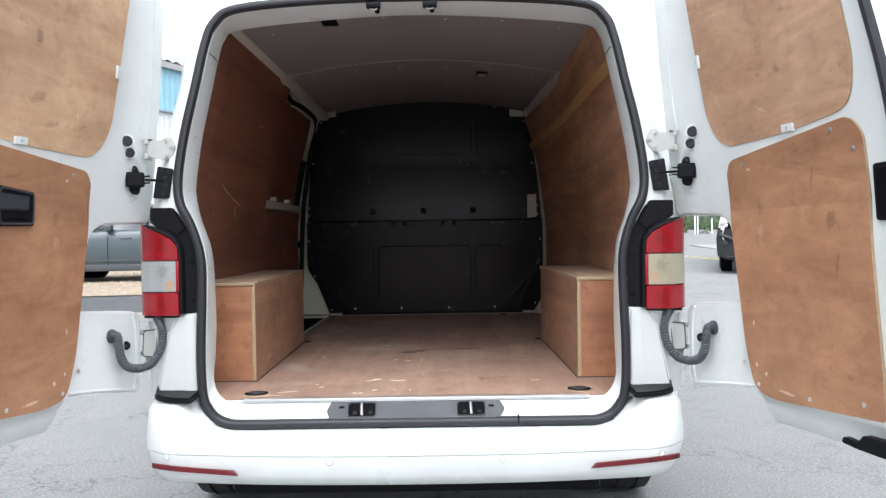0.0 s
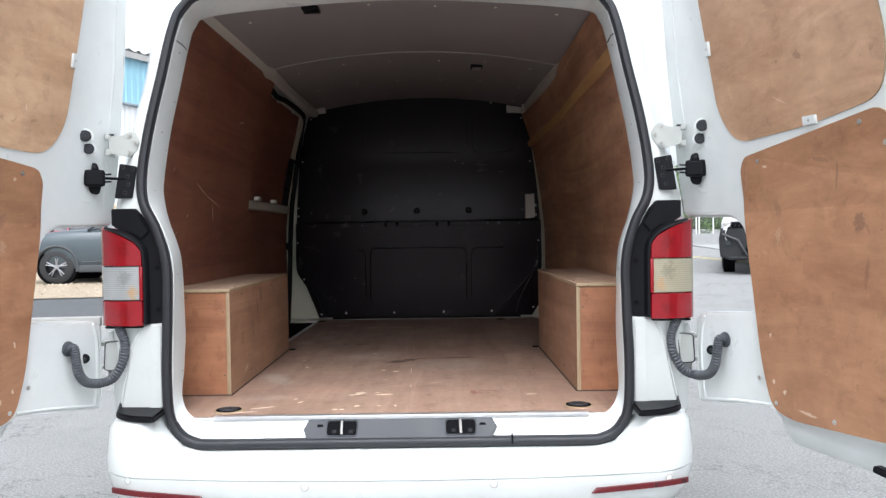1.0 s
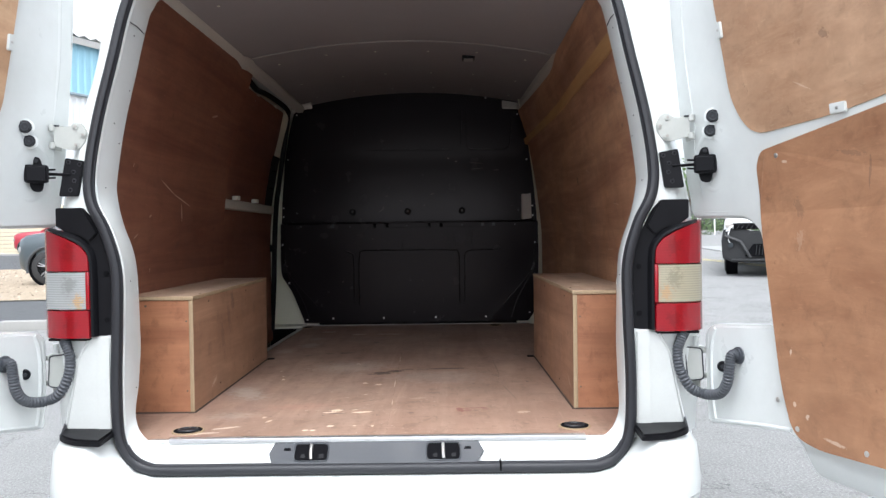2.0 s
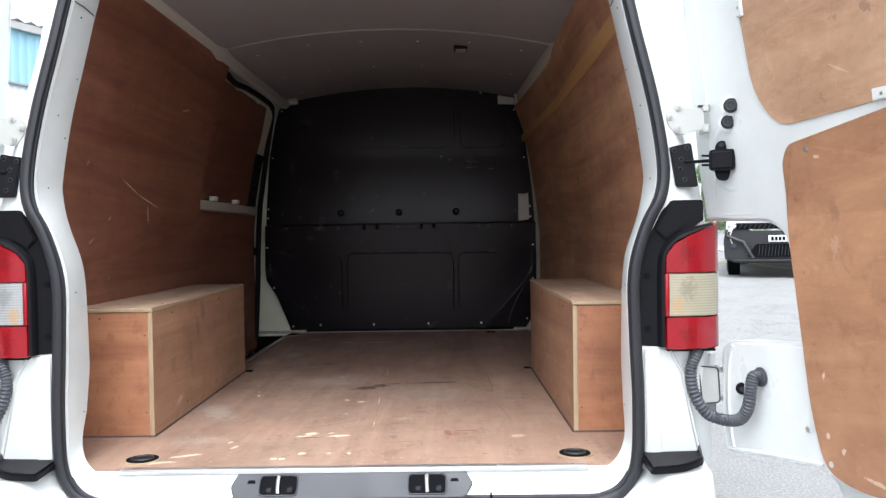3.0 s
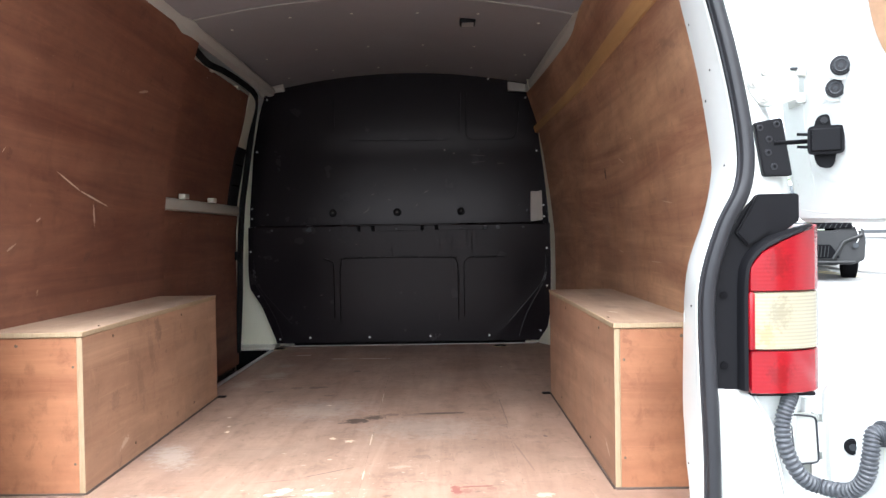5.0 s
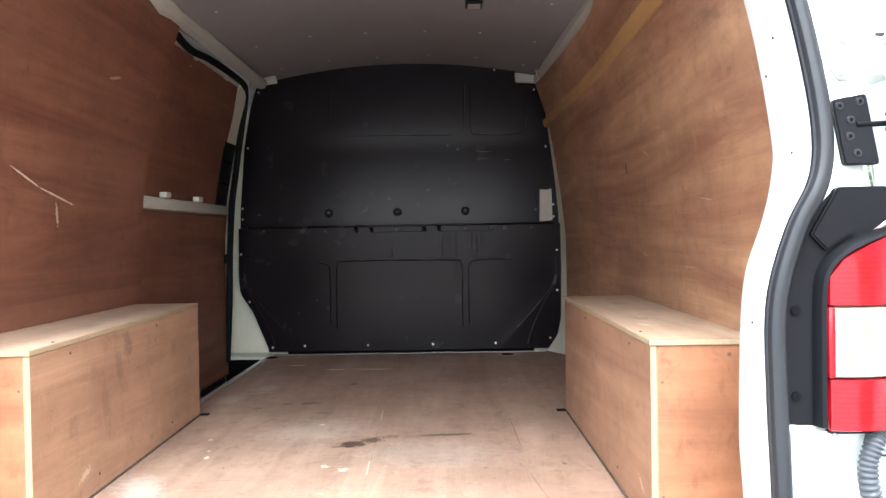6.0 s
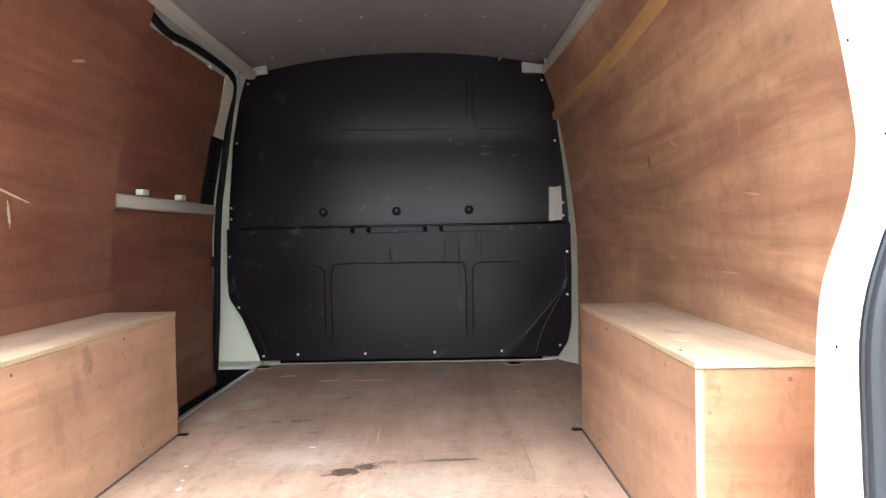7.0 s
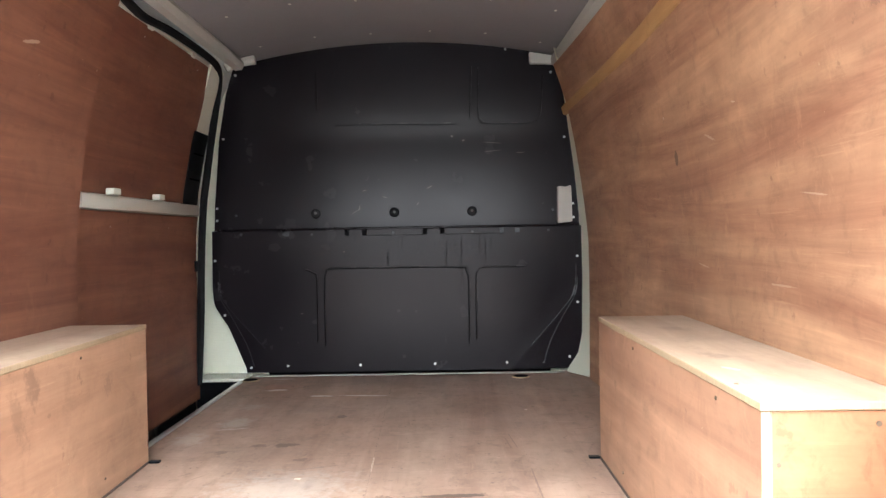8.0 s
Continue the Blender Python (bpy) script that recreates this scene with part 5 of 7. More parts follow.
    pts = [p, at(0.082, 0.803, 0.024), at(0.084, 0.772, 0.032), at(0.076, 0.732, 0.034), at(0.044, 0.700, 0.034), Vector((s * 0.884, -0.195, 0.688)), Vector((s * 0.846, -0.197, 0.708)), Vector((s * 0.820, -0.197, 0.755)), Vector((s * 0.815, -0.194, 0.802)), Vector((s * 0.826, -0.19, 0.836)), q]
    path = spline(pts, 22)
    hose = part("cable_gaiter", tube(path, 0.0120, 12, False, 1, None, 0.20, 2), HOSE, door, "ribbed grey rubber cable hose")
    part("hose_cap", disc(at(0.082, 0.803, 0.004), dn, 0.022, 0.012, 20, 0.004), HOSE, hose)
    part("hose_socket", disc(Vector((s * 0.838, -0.165, 0.855)), (0, 0, 1), 0.021, 0.012, 16, 0.002), RUBBER, hose)
    drain = part("drain_plug", disc(at(0.014, 0.764, 0.001), face, 0.0145, 0.008, 20, 0.002), BLACK, door, "black drain plug")
    part("plug_centre", disc(at(0.014, 0.764, 0.001) + face * 0.0042, face, 0.006, 0.002, 14), GREYPLASTIC, drain)
    # hinge arms on the door's edge and the soft pressings round them
    for z in (1.432, 1.376, 0.795, 0.725):
        part("hinge_arm", prism(rounded([(-0.112, z - 0.010), (-0.070, z - 0.007), (-0.070, z + 0.007), (-0.112, z + 0.010)], 0.004, 3), lambda u, zz, k: at(u, zz, k - 0.012), 0.014, 0.004), HINGEPAINT, door)
    rows = []
    for k in range(33):
        q = 2 * pi * k / 32
        rows.append([at(-0.006 + (0.036 + 0.044 * r / 8) * cos(q), 1.302 + (0.052 + 0.040 * r / 8) * sin(q), 0.0042 * sin(pi * r / 8) ** 2 - 0.0003) for r in range(9)])
    part("pressed_dish", sheet(rows), PAINT, door)
    if s < 0:
        rim = rounded([(0.395, 1.148), (0.520, 1.148), (0.520, 1.256), (0.395, 1.240)], 0.012, 4)
        handle = part("door_handle", prism(rim, lambda u, z, k: at(u, z, 0.009 + k), 0.010, 0.004), BLACK, door, "black plastic recessed pull handle")
        part("handle_recess", prism(rounded([(0.420, 1.163), (0.51, 1.163), (0.51, 1.222), (0.420, 1.215)], 0.008, 3), lambda u, z, k: at(u, z, 0.0188 + k), 0.001), DARKHOLE, handle)
        part("handle_lever", prism(rounded([(0.425, 1.190), (0.53, 1.190), (0.53, 1.236), (0.425, 1.228)], 0.006, 3), lambda u, z, k: at(u, z, 0.0198 + k), 0.012, 0.005), GREYPLASTIC, handle)
        lip = [at(u, z, 0.018) for u, z in rounded([(0.401, 1.154), (0.515, 1.154), (0.515, 1.250), (0.401, 1.235)], 0.012, 4)]
        part("handle_rim", tube(lip, 0.0035, 6, True), GREYPLASTIC, handle)
    else:
        rim = rounded([(0.716, 1.125), (0.785, 1.125), (0.785, 1.262), (0.712, 1.258)], 0.010, 4)
        handle = part("edge_latch", prism(rim, lambda u, z, k: at(u, z, 0.001 + k), 0.008, 0.003), BLACK, door, "black plastic latch cover")
        part("latch_recess", prism(rounded([(0.726, 1.137), (0.78, 1.137), (0.78, 1.248), (0.722, 1.245)], 0.008, 3), lambda u, z, k: at(u, z, 0.0092 + k), 0.001), DARKHOLE, handle)
    foot = part("bottom_catch", prism(rounded([(0.66, 0.575), (0.76, 0.572), (0.76, 0.612), (0.69, 0.612)], 0.006, 3), lambda u, z, k: at(u, z, 0.002 + k), 0.022, 0.005), BLACK, door, "black bottom door catch")
    part("catch_tongue", prism(rounded([(0.625, 0.580), (0.67, 0.576), (0.67, 0.592), (0.63, 0.596)], 0.006, 3), lambda u, z, k: at(u, z, 0.008 + k), 0.020, 0.004), BLACK, foot)
    return door


def spline2(pts, n=5):
    return [(p.x, p.y) for p in spline([Vector((a, b, 0)) for a, b in pts], n)]


def edged(bm, normal):
    for f in bm.faces:
        f.normal_update()
        f.material_index = 0 if abs(f.normal.dot(normal)) > 0.8 else 1
    return bm


rear_door(1, 17)
rear_door(-1, 16)


# ---- load space lining ----
WALL_R = [(0.57, 0.804), (0.95, 0.808), (1.15, 0.806), (1.35, 0.784), (1.55, 0.755), (1.70, 0.726), (1.86, 0.672), (1.88, 0.664)]
WALL_L = [(0.57, 0.834), (0.95, 0.838), (1.15, 0.838), (1.35, 0.818), (1.55, 0.780), (1.70, 0.738), (1.86, 0.690), (1.88, 0.682)]


def wall_x(z, s=-1):
    return table(WALL_L if s < 0 else WALL_R, z)


def lining(name, s, y0, y1, label, inset=0.0, zlo=0.572, zhi=1.874, out=0.0, cuts=24, mat=None):
    rows = []
    for i in range(cuts + 1):
        line = []
        for k in range(17):
            f = min(1.0, max(0.0, (y0 + (y1 - y0) * i / cuts - 1.0) / 0.2)) if s > 0 else 0.0
            z = zlo + (zhi - 0.027 * f - zlo) * k / 16
            y = y0 + (y1 + (0.010 * min(1.0, max(0.0, (z - 1.30) / 0.35)) if s > 0 else 0.0) - y0) * i / cuts
            taper = 0.055 * max(0.0, (y - 1.3) / 1.1) ** 1.3 if s > 0 else 0.0
            line.append((s * (wall_x(z, s) + out - taper), y, z))
        rows.append(line)
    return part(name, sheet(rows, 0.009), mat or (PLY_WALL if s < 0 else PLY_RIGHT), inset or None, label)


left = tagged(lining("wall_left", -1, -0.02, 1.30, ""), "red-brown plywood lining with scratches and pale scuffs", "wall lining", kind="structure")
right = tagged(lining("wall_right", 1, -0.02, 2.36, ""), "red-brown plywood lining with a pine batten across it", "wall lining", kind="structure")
for z in (0.75, 1.07, 1.36, 1.56, 1.74):
    screw(left, (-wall_x(z) + 0.001, 1.275, z), (1, 0, 0), 0.005, mat=DULL)
    screw(left, (-wall_x(z) + 0.001, 0.30, z + 0.03), (1, 0, 0), 0.004, mat=DULL)
for y, z in ((0.9, 1.30), (1.4, 1.03), (0.5, 1.50), (1.8, 1.33), (0.35, 1.15)):
    screw(right, (wall_x(z, 1) - 0.001, y, z), (-1, 0, 0), 0.0035, mat=DULL)


plug = part("lining_plug", disc((-0.834, 1.278, 1.148), (1, 0, 0), 0.010, 0.008, 12, 0.002), BLACK, left, "small black plug")


def batten():
    rows = []
    for i in range(25):
        y = 0.10 + 2.36 * i / 24
        taper = 0.055 * max(0.0, (y - 1.3) / 1.1) ** 1.3
        z = 1.706 - 0.034 * (i / 24) ** 1.5
        h, d = 0.026 - 0.008 * i / 24, 0.0185 - 0.006 * i / 24
        hi, lo = wall_x(z + h, 1) - taper, wall_x(z - h, 1) - taper
        rows.append([(hi + 0.003, y, z + h), (hi - d + 0.0015, y, z + h - 0.0015), (hi - d, y, z + h - 0.004), (lo - d, y, z - h + 0.004), (lo - d + 0.0015, y, z - h + 0.0015), (lo + 0.003, y, z - h)])
    bm = sheet(rows, 0, True)
    ends = list(bm.verts)
    bm.faces.new(ends[:6])
    bm.faces.new(ends[-6:])
    part("batten", bm, PINE, right, "yellow pine batten", smooth=False)


batten()

# painted pillars behind the linings
part("rear_wall_frame", block(-0.94, -0.60, 2.575, 2.62, 0.55, 1.96, 0.01), CREAM_PILLAR, van, "cream painted pillar")
part("rear_wall_frame", block(0.60, 0.90, 2.575, 2.62, 0.55, 1.96, 0.01), CREAM_PILLAR, van, "cream painted pillar")


def board_y(z):
    return table([(0.57, 2.512), (0.90, 2.506), (1.12, 2.497), (1.195, 2.495), (1.200, 2.530), (1.225, 2.533), (1.26, 2.535), (1.45, 2.545), (1.53, 2.549), (1.60, 2.552), (1.66, 2.548), (2.04, 2.535)], z)


BOARD_LEFT = [(0.60, -0.690), (0.786, -0.764), (0.870, -0.818), (0.895, -0.826), (0.968, -0.829), (1.07, -0.826), (1.294, -0.822), (1.592, -0.802), (1.80, -0.762), (1.87, -0.738), (2.04, -0.69)]
BOARD_RIGHT = [(0.59, 0.676), (0.625, 0.700), (0.665, 0.728), (0.71, 0.739), (0.996, 0.743), (1.23, 0.738), (1.446, 0.720), (1.617, 0.699), (1.80, 0.675), (1.87, 0.652), (2.04, 0.60)]


def pillar_strip():
    rows = []
    for k in range(17):
        z = 0.575 + 1.33 * k / 16
        x = wall_x(z, 1) - 0.060
        edge = table(BOARD_RIGHT, z)
        rows.append([(x + 0.010, 2.33, z), (max(x + 0.007, edge + 0.004), 2.37, z), (edge + 0.003, board_y(z) - 0.006, z), (edge + 0.001, board_y(z) + 0.010, z)])
    part("pillar_strip", sheet(rows, 0.004), CREAM_PILLAR, van)


pillar_strip()


# ---- ceiling ----
def ceiling_z(x, y):
    return 1.956 + 0.022 * max(0.0, y - 1.1) - 0.165 * x * x - 0.012 * max(0.0, 0.25 - y)


def ceiling():
    rows = []
    for j in range(13):
        y = 0.0 + 2.66 * j / 12
        rows.append([(0.72 * i / 10, y, ceiling_z(0.72 * i / 10, y)) for i in range(-10, 11)])
    ob = tagged(part("ceiling", sheet(rows, -0.006), LINING), "curved grey hardboard ceiling lining with small screws", "ceiling", kind="structure")
    seam = [(0.68 * i / 14, 1.10, ceiling_z(0.68 * i / 14, 1.1) - 0.002) for i in range(-14, 15)]
    part("seam_strip", tube(seam, 0.0045, 6, False, 0.6), GREYSTRIP, ob, "thin pale joint strip")
    for y in (0.35, 1.30, 1.85, 2.33):
        for x in (-0.56, -0.34, -0.12, 0.12, 0.34, 0.56):
            screw(ob, (x, y + 0.02 * sin(9 * x + y), ceiling_z(x, y) - 0.001), (0, 0, -1), 0.0055, mat=CREAMPAINT)
    tagged(part("ceiling_vent", block(-0.357, -0.297, 0.285, 0.355, 1.926, 1.940, 0.004), BLACK), "small black plastic clip under the ceiling", "vent")
    dome = tagged(part("interior_lamp", block(0.275, 0.335, 1.36, 1.44, 1.934, 1.950, 0.006), BLACK), "small unlit black interior lamp on the ceiling", "lamp")
    part("lamp_lens", block(0.283, 0.327, 1.372, 1.425, 1.9315, 1.9345, 0.001), GREYSTRIP, dome)


ceiling()


def cant_rail(s):
    rows = []
    for j in range(29):
        y = -0.01 + (2.44 if s < 0 else 2.48) * j / 28
        w = 0.012 * exp(-((y - 1.12) / 0.025) ** 2) + (0.010 if y > 1.12 else 0)
        t = -0.028 + 0.030 * max(0.0, y - 0.9) if s > 0 else -0.005 - 0.008 * max(0.0, y - 0.9)
        sec = [(0.640 - t, 1.897), (0.652 - t - w, 1.872), (0.672 - t - w, 1.850), (0.70 - t, 1.838 - w * 0.5), (0.735 - t, 1.845), (0.77 - t, 1.90)]
        slim = [(0.640 - t, 1.897), (0.646 - t - w, 1.884), (0.657 - t - w, 1.872 - w), (0.676 - t, 1.865 - w * 0.6), (0.69 - t, 1.880), (0.69 - t, 1.90)]
        f = min(1.0, max(0.0, (y - 1.00) / 0.12)) if s > 0 else 0.0
        f = f * f * (3 - 2 * f)
        rows.append([(s * (a + (c - a) * f), y, b + (d - b) * f) for (a, b), (c, d) in zip(slim, sec)])
    part("roof_rail", sheet(rows, 0.004), RAILPAINT, van, "off-white painted roof side rail")
    if s > 0:
        return
    cap = spline([(s * 0.735, 2.43, 1.872), (s * 0.70, 2.44, 1.895), (s * 0.66, 2.45, 1.905), (s * 0.615, 2.455, 1.912)], 5)
    part("rail_end_cap", tube(cap, 0.026, 10, False, 0.9), RAILPAINT, van)


for s in (1, -1):
    cant_rail(s)
part("rail_end_cap", prism(rounded([(0.530, 1.926), (0.668, 1.902), (0.660, 1.874), (0.532, 1.879)], 0.006, 3), lambda a, b, c: (a, 2.515 - c, b), 0.03, 0.006), RAILPAINT, van)


# ---- sliding door seen from inside ----
def sliding_door():
    door = thing("sliding_door", (-0.87, 1.85, 0.45), "closed sliding side door lined with two plywood panels", "van door")
    skin = []
    for y in (1.22, 1.6, 2.0, 2.46):
        skin.append([(-(wall_x(0.42 + 1.42 * k / 14) + 0.062), y, 0.42 + 1.42 * k / 14) for k in range(15)])
    part("door_skin", sheet(skin, 0.01), CREAMPAINT, door, "off-white painted inner skin")
    for name, z0, z1, y1 in (("upper_panel", 1.306, 1.828, 2.255), ("lower_panel", 0.500, 1.256, 2.43)):
        rows = []
        for i in range(8):
            y = 1.26 + (y1 - 1.26) * i / 7
            rows.append([(-(wall_x(z0 + (z1 - z0) * k / 9) + 0.040), y - ((0.05 * max(0.0, k / 9 - 0.75) / 0.25 + 0.02 * max(0.0, 0.12 - k / 9) / 0.12) if name == "upper_panel" and i == 7 else 0), z0 + (z1 - z0) * k / 9) for k in range(10)])
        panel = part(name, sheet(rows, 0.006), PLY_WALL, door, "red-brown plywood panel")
        for y, k in ((1.45, 0.06), (1.95, 0.06), (1.6, 0.94), (2.1, 0.94)):
            z = z0 + (z1 - z0) * k
            screw(panel, (-(wall_x(z) + 0.036), y, z), (1, 0, 0), 0.006)
    part("cross_rail", block(-0.862, -0.838, 1.36, 2.385, 1.258, 1.302, 0.006), RAIL, door, "pale grey metal cross rail")
    for y, z in ((1.56, 1.312), (1.93, 1.312)):
        part("panel_clip", block(-0.850, -0.822, y - 0.026, y + 0.026, z - 0.009, z + 0.012, 0.004), CREAMPAINT, door, "pale plastic clip")
    for y, z in ((1.62, 1.828), (2.02, 1.830)):
        part("panel_clip", block(-0.752, -0.728, y - 0.020, y + 0.020, z - 0.008, z + 0.008, 0.004), CREAMPAINT, door, "pale plastic clip")

    def margin(z0, z1, y0, y1, out, n=8):
        return [[(-(wall_x(z0 + (z1 - z0) * k / n) + out), y, z0 + (z1 - z0) * k / n) for k in range(n + 1)] for y in (y0, (y0 + y1) / 2, y1)]
    cover = part("lock_cover", sheet(margin(1.302, 1.588, 2.235, 2.40, 0.030), -0.014), BLACK, door, "black plastic lock cover")
    for z in (1.40, 1.50):
        part("cover_rib", sheet(margin(z, z + 0.006, 2.27, 2.38, 0.0275, 2), -0.004), DARKHOLE, cover)
    part("door_edge", sheet(margin(1.590, 1.842, 2.235, 2.40, 0.034), -0.010), CREAM_PILLAR, door, "cream painted edge of the door")
    part("edge_latch", block(-0.878, -0.855, 2.405, 2.43, 1.03, 1.075, 0.004), BLACK, door, "small black latch on the door edge")
    part("floor_ledge", block(-0.885, -0.686, 2.425, 2.572, 0.5672, 0.580, 0.003), CREAMPAINT, door, "off-white painted ledge at the end of the step")
    # Dark strip added for the shade under the lower panel.
    part("lower_shade_strip", block(-0.925, -0.886, 1.24, 2.43, 0.43, 0.499, 0.003), DARKHOLE, door, "dark strip added for the shade below the door panel")
    part("step_well", block(-0.93, -0.70, 1.22, 2.60, 0.40, 0.43, 0.004), DARKHOLE, door, "black step well")
    part("step_riser", block(-0.93, -0.684, 2.44, 2.56, 0.43, 0.567, 0.004), DARKHOLE, door, "black end of the step well")
    part("step_side", block(-0.93, -0.918, 2.432, 2.439, 0.43, 0.567, 0.002), DARKHOLE, door)
    seal = spline([(-0.704, 1.26, 1.866), (-0.712, 1.33, 1.854), (-0.714, 1.43, 1.838), (-0.716, 1.53, 1.834), (-0.716, 1.70, 1.847), (-0.716, 1.90, 1.853), (-0.718, 2.10, 1.855), (-0.722, 2.25, 1.850), (-0.738, 2.35, 1.833), (-0.750, 2.385, 1.790), (-0.762, 2.39, 1.72), (-0.788, 2.39, 1.555), (-0.808, 2.39, 1.42), (-0.827, 2.395, 1.292), (-0.842, 2.40, 1.06), (-0.852, 2.41, 0.83), (-0.868, 2.41, 0.56)], 6)
    lip = [Vector((-0.735, 1.29, 1.846)), Vector((-0.736, 1.5, 1.832)), Vector((-0.735, 1.75, 1.838)), Vector((-0.735, 2.0, 1.840)), Vector((-0.738, 2.20, 1.836)), Vector((-0.750, 2.31, 1.815)), Vector((-0.762, 2.345, 1.76))]
    part("door_lip", tube(spline(lip, 5), 0.005, 8, False, 0.8), CREAMPAINT, door, "off-white door edge")
    part("door_seal", tube([p + Vector((0.004, 0, -0.004)) if p.y < 2.3 else p for p in seal], 0.0135, 8, False, 1.2), DOORSEAL, van, "black rubber sliding door seal")
    return door


sliding_door()


# ---- floor ----
def floor():
    top, under = FLOOR, FLOOR - 0.012
    deck = tagged(part("floor", block(-0.68, 0.82, -0.135, 2.63, under - 0.10, under - 0.0005, 0.002), BLACK), "worn plywood load floor with stains, chips and paint drips", "floor", kind="structure")
    def seam(y):
        return 0.022 - 0.035 * y
    g = 0.0003
    lshape = [(-0.832, -0.15), (seam(-0.15) - g, -0.15), (seam(2.085) - g, 2.085), (-0.68, 2.085), (-0.68, 1.235), (-0.832, 1.235)]
    for outline in (lshape, [(-0.68, 2.086), (seam(2.086) - g, 2.086), (seam(2.62) - g, 2.62), (-0.68, 2.62)], [(seam(-0.15), -0.15), (0.3919, -0.15), (0.3819, 2.62), (seam(2.62), 2.62)], [(0.3921, -0.15), (0.80, -0.15), (0.80, 2.62), (0.3821, 2.62)]):
        bm = edged(prism(outline, lambda a, b, c: (a, b, under + c), top - under), Vector((0, 0, 1)))
        part("floor_sheet", bm, [PLY_FLOOR, SEAM], deck, "stained pinkish brown plywood sheet", smooth=False)
    part("edge_trim", block(-0.70, -0.681, 1.225, 2.40, 0.53, 0.575, 0.003), ALU, deck, "aluminium edge trim by the step")
    trim = part("threshold_trim", block(-0.565, 0.575, -0.163, -0.140, 0.561, 0.5735, 0.002), ALU, deck, "scratched aluminium threshold strip")
    for k in range(7):
        screw(trim, (-0.54 + 0.18 * k, -0.150, 0.5732), (0, 0, 1), 0.005)
    for x0, x1 in ((-0.70, -0.566), (0.576, 0.70)):
        part("sill_lip", block(x0, x1, -0.1545, -0.1505, 0.5605, 0.569, 0.001, 1), PAINT, deck, "white painted edge of the sill")
    part("sill_lip", block(-0.70, 0.70, -0.158, -0.1505, 0.535, 0.560, 0.001, 1), PAINT, deck, "white painted edge of the sill")
    for x in (-0.545, 0.560):
        ring = tagged(part("lashing_eye", disc((x, -0.062 if x < 0 else -0.052, FLOOR + 0.001), (0, 0, 1), 0.046, 0.004, 28, 0.001), PLY_EDGE), "recessed black lashing ring in a cut-out of the floor", "lashing ring", "lashing rings")
        y = -0.062 if x < 0 else -0.052
        part("recess", disc((x, y, FLOOR + 0.002), (0, 0, 1), 0.040, 0.004, 28), DARKHOLE, ring)
        part("ring_plate", block(x - 0.022, x + 0.022, y - 0.014, y + 0.014, FLOOR + 0.0025, FLOOR + 0.0055, 0.001), BLACK, ring)
        hoop = [(x + 0.026 * cos(2 * pi * k / 20), y + 0.022 * sin(2 * pi * k / 20), FLOOR + 0.005) for k in range(20)]
        part("hoop", tube(hoop, 0.0035, 6, True), RUBBER, ring)
    for x in (-0.66, 0.47):
        e = tagged(part("lashing_eye", disc((x, 2.44, FLOOR + 0.001), (0, 0, 1), 0.04, 0.004, 24, 0.001), PLY_EDGE), "recessed lashing ring by the bulkhead", "lashing ring", "lashing rings")
        part("recess", disc((x, 2.44, FLOOR + 0.002), (0, 0, 1), 0.03, 0.004, 24), DARKHOLE, e)


floor()


